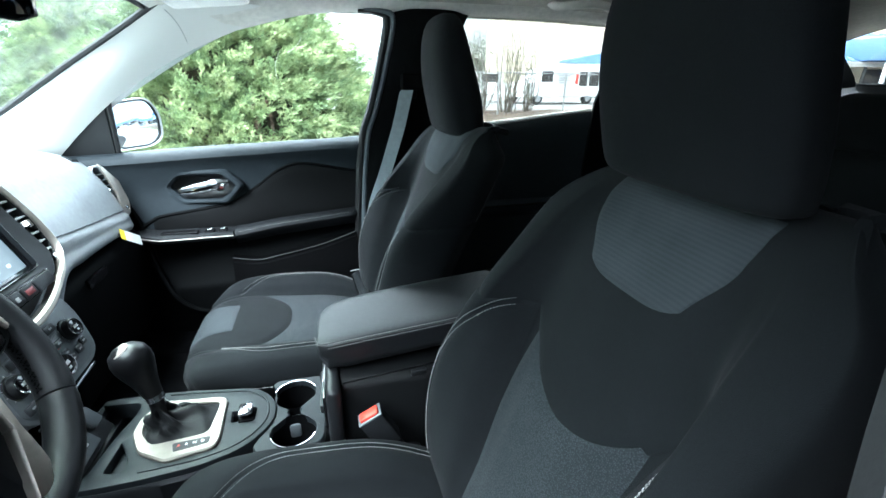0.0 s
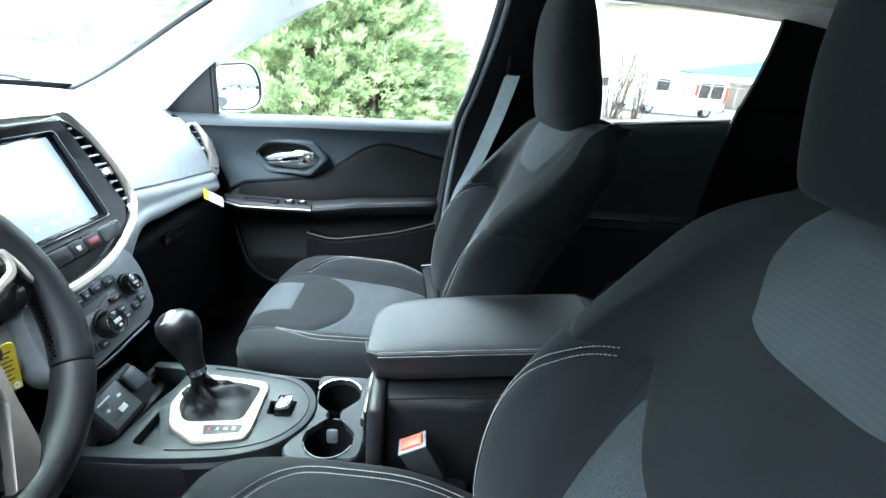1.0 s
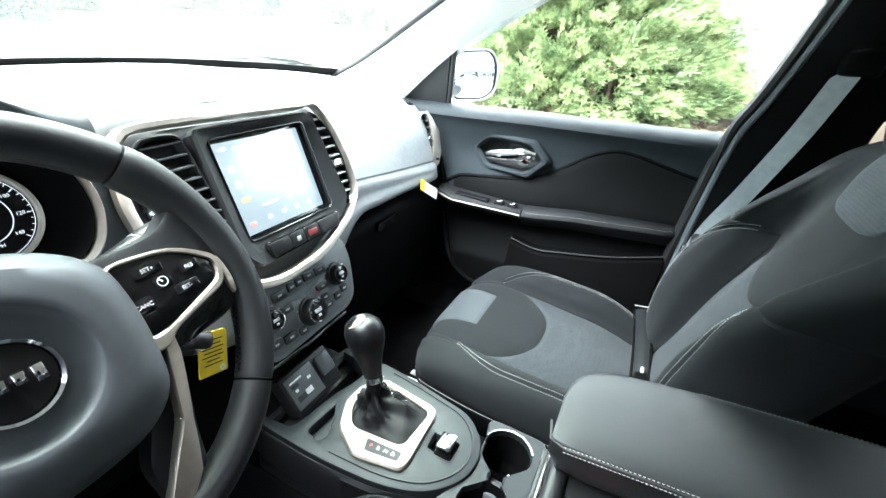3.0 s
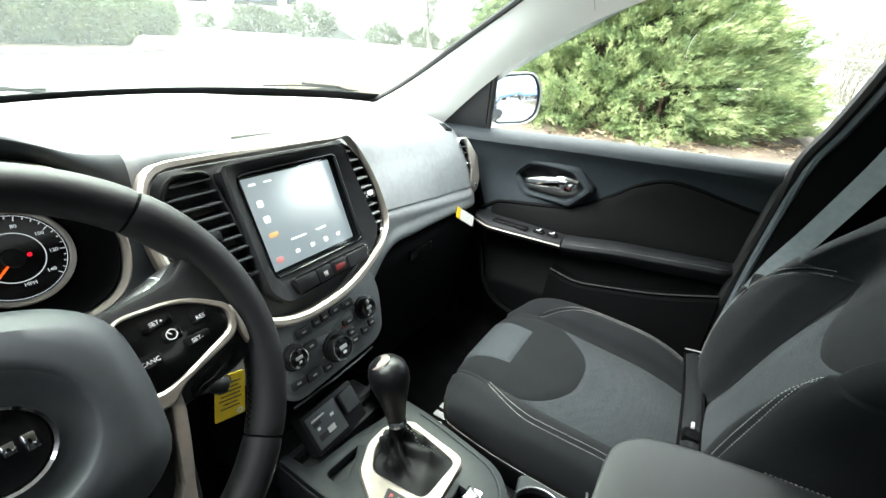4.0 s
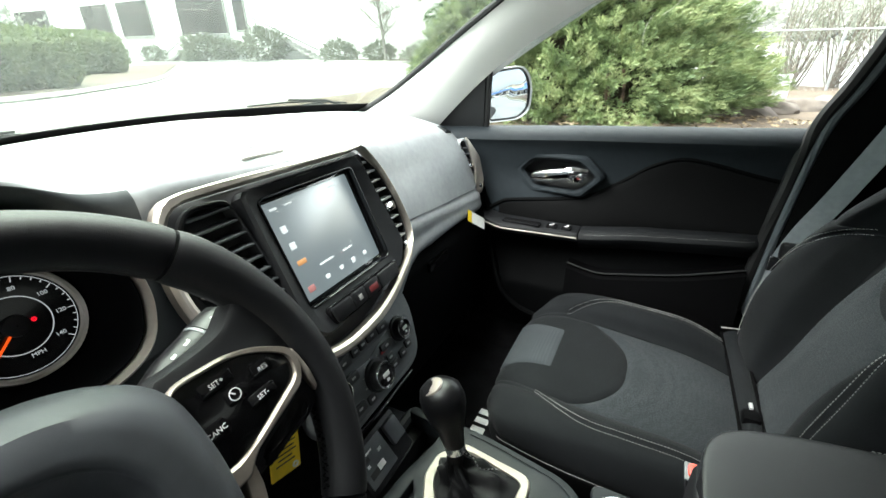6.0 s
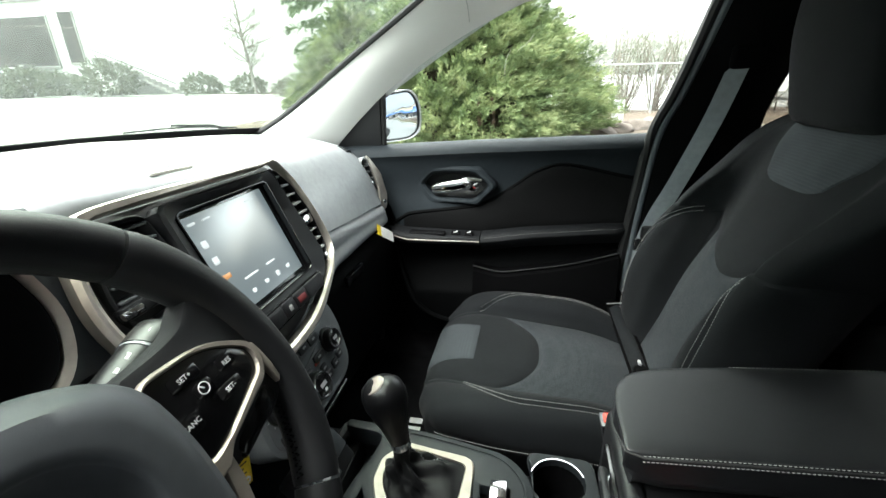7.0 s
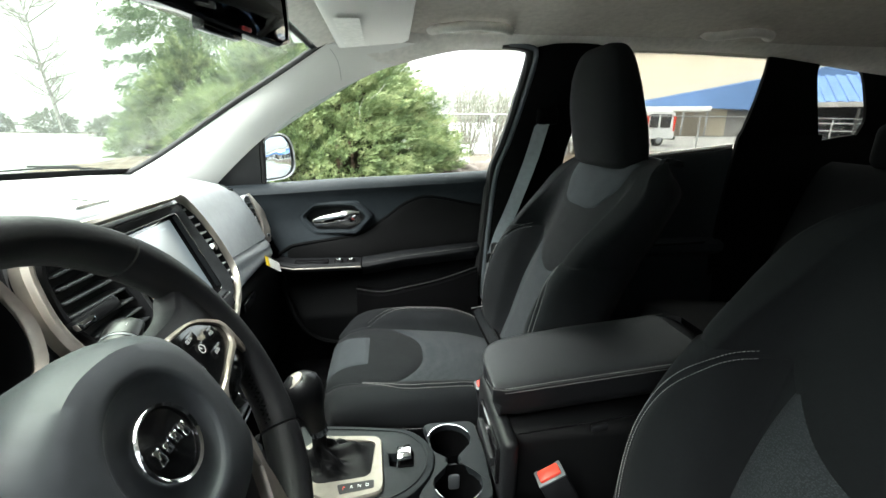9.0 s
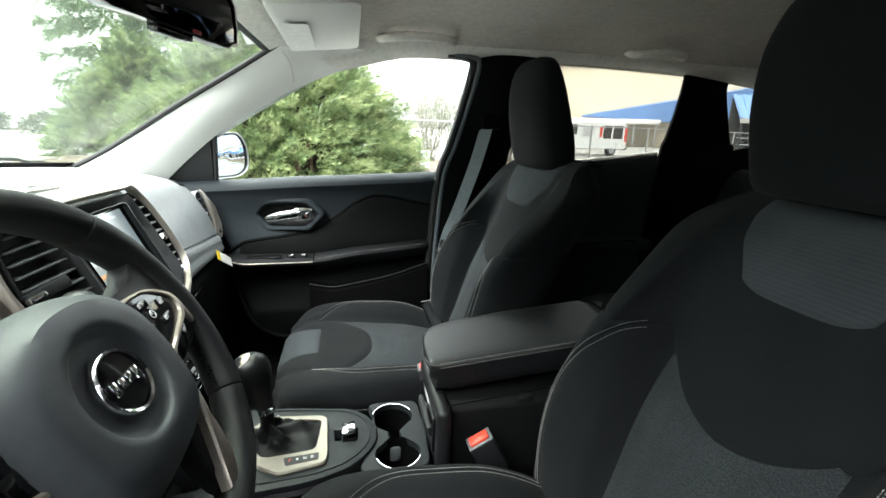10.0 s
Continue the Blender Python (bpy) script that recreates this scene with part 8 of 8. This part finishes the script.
# hedge on the island
for x, y, w, d, h in ((-23.6, 7.3, 5.0, 5.6, 2.10), (-36.6, 15.9, 6.0, 6.4, 2.55)):
    hg = thing("clipped_hedge", "rounded clipped green hedge on a mulch island", "hedge", "island hedges", at=(x, y, 0.1))
    P, D = [], []
    for k in range(5200):
        v = rng.normal(size=3)
        v /= (np.abs(v) ** 4).sum() ** 0.25
        v = v * (1 - 0.12 * rng.random())
        if v[2] < -0.9:
            continue
        P.append((x + v[0] * w / 2, y + v[1] * d / 2, 0.1 + (v[2] + 1) * h / 2))
        D.append(tuple(v + rng.normal(size=3) * 0.5))
    sprays("crown", P, D, 0.30, M_HEDGE, hg, rng, 6, 0.45, "dense clipped foliage", droop=0.0)
    part("hedge_core", box((x - w * 0.42, y - d * 0.44, 0.05), (x + w * 0.42, y + d * 0.44, h * 0.9), 0.5, 3), M_HEDGE, hg)


def shrub(x, y, r, h, n, mat=None, label="small round shrub at the foot of the building"):
    t = thing("shrub", label, "shrub", "shrubs by the building", at=(x, y, 0.1))
    for k in range(4):
        a = rng.uniform(0, 6.28)
        part("stem", limb((x, y, 0.05), (x + r * 0.5 * math.cos(a), y + r * 0.5 * math.sin(a), h * 0.6), 0.03, 0.01, rng), M_TWIG, t)
    P, D = [], []
    for k in range(n):
        v = rng.normal(size=3)
        v /= np.linalg.norm(v)
        q = (0.55 + 0.45 * rng.random()) * (1 + 0.15 * math.sin(5 * v[0] + 3 * v[2]))
        P.append((x + v[0] * r * q, y + v[1] * r * q, 0.1 + h / 2 + v[2] * h / 2 * q))
        D.append(tuple(v + rng.normal(size=3) * 0.5 + np.array([0, 0, 0.3])))
    sprays("crown", P, D, 0.4 * max(r, h / 2), mat or M_SHRUB, t, rng, 7, 0.3, "grey-green foliage", droop=0.1)


for x, y, r, h in ((-75.5, 46.0, 1.6, 2.2), (-62.0, 45.5, 3.2, 3.0), (-57.8, 45.5, 2.2, 2.6), (-49.5, 45.2, 3.0, 3.6), (-36.5, 44.0, 2.0, 1.9), (-29.0, 41.5, 1.6, 1.8), (-22.5, 38.5, 1.5, 1.2), (-66.5, 46, 1.4, 1.4)):
    shrub(x, y, r, h, 420)

# white office building
ob_ = thing("office_building", "long white concrete office building with dark windows", "building", at=(-70, 52, 0))
part("wall", box((-140, 48, -0.5), (-14, 62, 16), 0.1), M_WALL, ob_, "white painted concrete wall")
part("parapet", box((-140.2, 47.8, 15.6), (-13.8, 62.2, 16.4), 0.08), M_WALL, ob_)
for x0, x1, z0, z1 in ((-96, -88, 3.8, 8.8), (-85.2, -77.0, 3.8, 8.8), (-69.8, -59.6, 3.7, 9.3), (-57.6, -55.6, 4.0, 9.6), (-120, -108, 3.8, 8.8), (-69.8, -59.6, 11.2, 14.5)):
    wn = part("window", box((x0, 47.86, z0), (x1, 48.02, z1), 0.02), M_WINDOW, ob_, "dark office window", smooth=False)
    part("window_frame", box((x0 - 0.15, 47.80, z0 - 0.15), (x0, 47.98, z1 + 0.15), 0.02), M_CONC, wn)
    part("window_frame", box((x1, 47.80, z0 - 0.15), (x1 + 0.15, 47.98, z1 + 0.15), 0.02), M_CONC, wn)
    part("window_sill", box((x0 - 0.2, 47.7, z0 - 0.25), (x1 + 0.2, 48.0, z0 - 0.1), 0.02), M_CONC, wn)
for x0, x1, zt in ((-72.5, -63.5, 3.9), (-53.0, -42.0, 4.4)):
    stp = thing("outside_stair", "grey concrete stair flight against the white building", "stairs", "building stairs", at=((x0 + x1) / 2, 47, 0))
    for k in range(14):
        xa, xb = (x0 + (x1 - x0) * k / 14, x0 + (x1 - x0) * (k + 1) / 14)
        z = zt * ((k + 1) / 14 if x0 < -60 else 1 - k / 14)
        part("step", box((xa, 46.4, max(0, z - 0.35)), (xb + 0.1, 47.75, z), 0.02), M_CONC, stp)
    for yy in (46.45,):
        part("handrail", tube([(x0, yy, (0.3 if x0 < -60 else zt) + 1.0), (x1, yy, (zt if x0 < -60 else 0.3) + 1.0)], 0.05, 6), M_INK, stp)

# yard behind: fence, bare bushes, van, metal building
fence = thing("mesh_fence", "grey galvanised chain-link fence with round posts", "fence", at=(6, 15.5, 0))
FP = [(0.4, 15.2), (3.2, 15.0), (6.0, 14.9), (8.8, 15.1), (11.6, 15.5), (14.4, 16.1), (17.2, 16.9), (20.0, 17.8), (23, 19)]
for x, y in FP:
    part("post", tube([(x, y, 0), (x, y, 1.62)], 0.035, 8), M_STEEL, fence)
part("top_rail", tube([(x, y, 1.58) for x, y in FP], 0.024, 6), M_STEEL, fence)
wires = bmesh.new()
for (xa, ya), (xb, yb) in zip(FP, FP[1:]):
    L = math.hypot(xb - xa, yb - ya)
    n = int(L / 0.16)
    for k in range(-9, n + 1):
        for sl in (1, -1):
            p0, p1 = k * 0.16, k * 0.16 + 1.5
            z0, z1 = 0.05, 1.55
            if p0 < 0:
                z0, p0 = z0 - p0, 0
            if p1 > L:
                z1, p1 = z1 - (p1 - L), L
            if p1 <= p0:
                continue
            q = [(p, z) if sl > 0 else (p, 1.6 - z) for p, z in ((p0, z0), (p1, z1))]
            pts = [Vector((xa + (xb - xa) * p / L, ya + (yb - ya) * p / L, z)) for p, z in q]
            d = Vector((-(yb - ya), xb - xa, 0)).normalized() * 0.0
            v = [wires.verts.new(c) for c in (pts[0] + Vector((0, 0, 0.003)), pts[1] + Vector((0, 0, 0.003)), pts[1] - Vector((0, 0, 0.003)), pts[0] - Vector((0, 0, 0.003)))]
            wires.faces.new(v)
part("mesh_wire", wires, M_STEEL, fence, "chain-link wire", smooth=False, kind="stuff")

sg = thing("sign_post", "small white sign on a short white post", "sign", at=(1.49, 10.7, 0))
part("post", box((1.42, 10.72, 0), (1.57, 10.77, 0.25), 0.01), M_VAN, sg)
part("sign_board", box((1.36, 10.68, 0.14), (1.62, 10.72, 0.74), 0.01), M_VAN, sg, "blank white board")
part("sign_mark", box((1.45, 10.672, 0.46), (1.52, 10.681, 0.51), 0.002), M_STEEL, sg, smooth=False)

for k, (x, y, s_) in enumerate(((0.35, 9.1, 0.34), (0.85, 9.35, 0.30), (1.35, 9.9, 0.28), (0.0, 8.8, 0.22), (1.8, 10.4, 0.3), (2.5, 11.2, 0.26))):
    b = bmesh.new()
    bmesh.ops.create_icosphere(b, subdivisions=3, radius=1)
    for v in b.verts:
        q = 1 + 0.35 * noise.noise(v.co * 1.6 + Vector((k * 7, 0, 0)))
        v.co = Vector((x + v.co.x * s_ * 1.4 * q, y + v.co.y * s_ * q, 0.12 + max(-0.1, v.co.z * s_ * 0.75 * q)))
    single("boulder", b, M_STONE, "rough brown boulder in the mulch bed", "boulder", "bed boulders")


def bare_bush(x, y, h, r, n, green=0):
    t = thing("bare_bush", "tall bare twiggy bush with a few dull leaves by the fence", "bush", "fence bushes", at=(x, y, 0))
    tips, dirs = [], []
    for k in range(n):
        a = rng.uniform(0, 6.28)
        q = r * math.sqrt(rng.random())
        e = Vector((x + q * math.cos(a), y + q * math.sin(a), h * rng.uniform(0.6, 1.0)))
        part("stem", limb((x + rng.normal() * 0.1, y + rng.normal() * 0.1, 0), e, 0.022, 0.005, rng, 0.08, 5), M_TWIG, t)
        for j in range(14):
            f = rng.uniform(0.25, 1)
            tips.append(tuple(Vector((x, y, 0)).lerp(e, f) + Vector(rng.normal(size=3) * 0.06)))
            dirs.append((math.cos(a) + rng.normal(), math.sin(a) + rng.normal(), 0.9))
    sprays("twigs", tips, dirs, 0.30, M_SHRUB if green else M_TWIG, t, rng, 5, 0.08, "thin side twigs", droop=0.0)


for x, y, h, r, n, g_ in ((2.6, 16.2, 2.5, 0.8, 20, 1), (3.7, 16.8, 3.3, 1.0, 24, 1), (4.9, 17.6, 3.0, 1.0, 22, 1), (6.9, 16.3, 3.6, 0.60, 26, 1), (8.0, 16.7, 2.6, 0.30, 16, 1), (5.9, 16.4, 3.4, 0.55, 18, 1), (6.0, 18.2, 2.4, 0.9, 16, 0), (3.0, 19.2, 3.6, 1.2, 22, 1)):
    bare_bush(x, y, h, r, n, g_)

# parked white van
van = thing("parked_van", "white parked delivery van with dark rear windows and red lamps", "van", at=(13.7, 24.9, 0))
prof = [(-2.9, 0.45), (-2.9, 1.0), (-2.6, 1.25), (-1.9, 1.42), (-1.3, 2.12), (-0.9, 2.22), (2.55, 2.22), (2.75, 2.05), (2.80, 0.45)]
VM = Matrix.Translation((13.7, 24.9, 0)) @ Matrix.Rotation(radians(8), 4, "Z") @ Matrix.Diagonal((1, 1, 0.92, 1))
b = bmesh.new()
rows = [[Vector((x, y, lerp(z, 1.2, 0.06 if abs(y) > 0.95 else 0))) for x, z in prof] for y in (-1.0, -0.93, 0.93, 1.0)]
grid(rows, closed=True, caps=True, bm=b)
b.transform(VM)
part("body", b, M_VAN, van, "white painted van body")
for x0, x1, z0, z1 in ((-1.75, -0.95, 1.38, 2.0), (0.98, 1.58, 1.15, 2.0), (1.72, 2.45, 1.15, 2.0)):
    part("window", box((x0, -1.03, z0), (x1, -0.99, z1), 0.02, m=VM), M_WINDOW, van, "dark van window")
part("tail_lamp", box((2.62, -1.02, 0.95), (2.80, -0.90, 1.85), 0.02, m=VM), M_RED, van, "red tail lamp")
part("tail_lamp", box((0.70, -1.035, 1.25), (0.88, -1.0, 1.9), 0.01, m=VM), M_RED, van, "red panel")
for k in range(4):
    part("side_writing", box((-0.55, -1.03, 1.72 - 0.14 * k), (0.35 - 0.2 * (k % 2), -1.0, 1.78 - 0.14 * k), 0.0, m=VM), M_STEEL, van, "pale writing bars", smooth=False)
part("bumper", box((2.75, -0.98, 0.40), (2.95, 0.98, 0.62), 0.03, m=VM), M_INK, van)
for x in (-1.9, 1.75):
    wl = part("wheel", lathe([(0.0005, 0.0), (0.20, 0.0), (0.22, -0.03), (0.33, -0.03), (0.36, -0.07), (0.36, -0.24)], VM @ Matrix.Translation((x, -1.02, 0.36)) @ pose(0, 0, 0, 90, 0, 0), 28), M_RUBBER, van)
    part("rim", lathe([(0.0005, 0.02), (0.10, 0.02), (0.20, 0.004), (0.21, -0.02)], VM @ Matrix.Translation((x, -1.02, 0.36)) @ pose(0, 0, 0, 90, 0, 0), 24), M_STEEL, wl)
# a pickup further left, half hidden
pu = thing("parked_pickup", "white parked pickup truck behind the bushes", "pickup", at=(10.0, 27, 0))
b = bmesh.new()
prof = [(-2.6, 0.5), (-2.6, 1.05), (-1.2, 1.15), (-0.6, 1.75), (0.7, 1.75), (0.95, 1.15), (2.6, 1.12), (2.6, 0.5)]
grid([[Vector((9.8 + x, y, z)) for x, z in prof] for y in (26.0, 27.8)], closed=True, caps=True, bm=b)
part("body", b, M_VAN, pu, smooth=False)
part("window", box((9.35, 25.97, 1.2), (10.45, 26.02, 1.68), 0.02), M_WINDOW, pu, "dark cab window")
for x in (-1.6, 1.6):
    part("wheel", lathe([(0.0005, 0.03), (0.2, 0.02), (0.35, 0.0), (0.36, -0.2)], Matrix.Translation((9.8 + x, 25.96, 0.36)) @ pose(0, 0, 0, 90, 0, 0), 24), M_RUBBER, pu)

# beige metal building with a blue band
mb = thing("metal_building", "beige metal warehouse with a broad blue band", "building", at=(38, 50, 0))
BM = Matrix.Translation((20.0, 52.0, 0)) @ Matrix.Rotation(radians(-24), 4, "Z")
part("wall", box((-1, 0, 0), (60, 20, 9.5), 0.05, m=BM), M_BEIGE, mb, "beige sheet wall")
part("roof", box((-1.6, -0.6, 9.4), (60.6, 21, 10.0), 0.05, m=BM), M_CONC, mb)
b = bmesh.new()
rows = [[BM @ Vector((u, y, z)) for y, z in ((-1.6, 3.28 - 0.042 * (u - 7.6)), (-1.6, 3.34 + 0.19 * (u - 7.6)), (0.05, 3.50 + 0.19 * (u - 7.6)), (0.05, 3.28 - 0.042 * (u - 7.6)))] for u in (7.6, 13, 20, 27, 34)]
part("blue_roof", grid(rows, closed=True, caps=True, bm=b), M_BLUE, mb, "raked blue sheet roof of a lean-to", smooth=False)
part("canopy", box((6, -3.6, 2.55), (15.6, -1.62, 3.05), 0.05, m=BM), M_VAN, mb, "white canopy")
for k in range(5):
    part("canopy_post", box((6.2 + 2.25 * k, -3.5, 0), (6.35 + 2.25 * k, -3.35, 2.6), 0.02, m=BM), M_STEEL, mb)
for k in range(3):
    part("loading_door", box((18 + 9 * k, -0.08, 0), (22.5 + 9 * k, 0.0, 2.9), 0.02, m=BM), M_CONC, mb)
bs = thing("blue_shed", "open shed with a ribbed blue metal roof", "shed", at=(38, 34, 0))
SM = Matrix.Translation((35.5, 33.5, 0)) @ Matrix.Rotation(radians(-35), 4, "Z")
RM_ = SM @ Matrix.Translation((0, 0, 3.1)) @ pose(0, 0, 0, 23, 0, 0)
sheet = part("roof", box((-1, 0, -0.08), (14, 6.5, 0.0), 0, m=RM_), M_BLUE, bs, "ribbed blue roof", smooth=False)
for k in range(20):
    part("roof_rib", box((-1 + k * 0.75, 0, -0.01), (-0.66 + k * 0.75, 6.5, 0.12), 0, m=RM_), M_BLUE, sheet, smooth=False)
part("fascia", box((-1, -0.1, 2.72), (14, 0.1, 3.14), 0.02, m=SM), M_CONC, bs)
for k in range(5):
    part("post", box((-0.9 + 3.6 * k, 0, 0), (-0.7 + 3.6 * k, 0.2, 2.75), 0.02, m=SM), M_INK, bs)
part("back_wall", box((-1, 5.7, 0), (14, 5.9, 5.3), 0.02, m=SM), M_INK, bs, "dark shed wall")
for z in (0.75, 1.35):
    part("shed_rail", box((-1, 0.05, z), (14, 0.12, z + 0.09), 0.01, m=SM), M_STEEL, bs)

# depot across the yard, with cars parked before it
dp = thing("depot_building", "pale depot building with a blue roof edge and posts", "building", at=(46, 16, 0))
part("wall", box((46, -2, 0), (58, 34, 5.2), 0.05), M_BEIGE, dp, "pale sheet wall")
part("blue_edge", box((43.2, -2.3, 3.2), (46.5, 34.3, 4.9), 0.05), M_BLUE, dp, "blue roof edge")
for k in range(10):
    part("post", box((43.4, -1.9 + 4 * k, 0), (43.65, -1.65 + 4 * k, 3.05), 0.02), M_VAN, dp)
    part("bay_door", box((45.9, -0.9 + 4 * k if k < 9 else 33.0, 0.1), (46.05, 1.3 + 4 * k if k < 9 else 33.8, 2.6), 0.02), M_WINDOW, dp, "dark bay door")


def parked_car(x, y, mat, label):
    """A small hatchback seen from afar, its nose towards the yard."""
    t = thing("parked_car", label, "car", "cars by the depot", at=(x, y, 0))
    side = [(-2.1, 0.35), (-2.1, 0.75), (-1.2, 0.92), (-0.55, 1.42), (0.9, 1.45), (1.6, 1.0), (2.05, 0.9), (2.1, 0.35)]
    b = grid([[Vector((x + u, y + w, lerp(z, 0.9, abs(w) * 0.12 if z > 1 else 0))) for u, z in side] for w in (-0.85, -0.75, 0.75, 0.85)], closed=True, caps=True)
    part("body", b, mat, t, smooth=False)
    part("windscreen", box((-0.42, -0.62, -0.012), (0.36, 0.62, 0.012), 0.005, m=Matrix.Translation((x - 0.9, y, 1.18)) @ pose(0, 0, 0, 0, -38, 0)), M_WINDOW, t, "dark windscreen")
    for u in (-1.35, 1.3):
        for w in (-0.86, 0.86):
            part("wheel", lathe([(0.0005, 0.02), (0.2, 0.02), (0.31, 0.0), (0.31, -0.18)], Matrix.Translation((x + u, y + w, 0.31)) @ pose(0, 0, 0, 90 if w < 0 else -90, 0, 0), 20), M_RUBBER, t)


parked_car(36.5, 9.2, M_VAN, "white parked car before the depot")
parked_car(37.0, 12.6, M_WINDOW, "dark parked car before the depot")
parked_car(36.2, 17.0, M_SILVER, "silver parked car before the depot")

# far woods
P, D = [], []
for k in range(5200):
    a = rng.uniform(-1.35, 1.5)
    dist = rng.uniform(120, 150)
    hh = 9 + 5 * noise.noise(Vector((a * 9, 0, 0))) + 3 * noise.noise(Vector((a * 30, 2, 0)))
    P.append((-math.sin(a) * dist, math.cos(a) * dist, hh * rng.random() ** 0.7))
    D.append((rng.normal(), rng.normal(), 0.6))
tagged(sprays("far_woods", P, D, 4.5, M_WOODS, None, rng, 6, 0.4), "line of distant woods, paled for haze", "woods", kind="stuff")
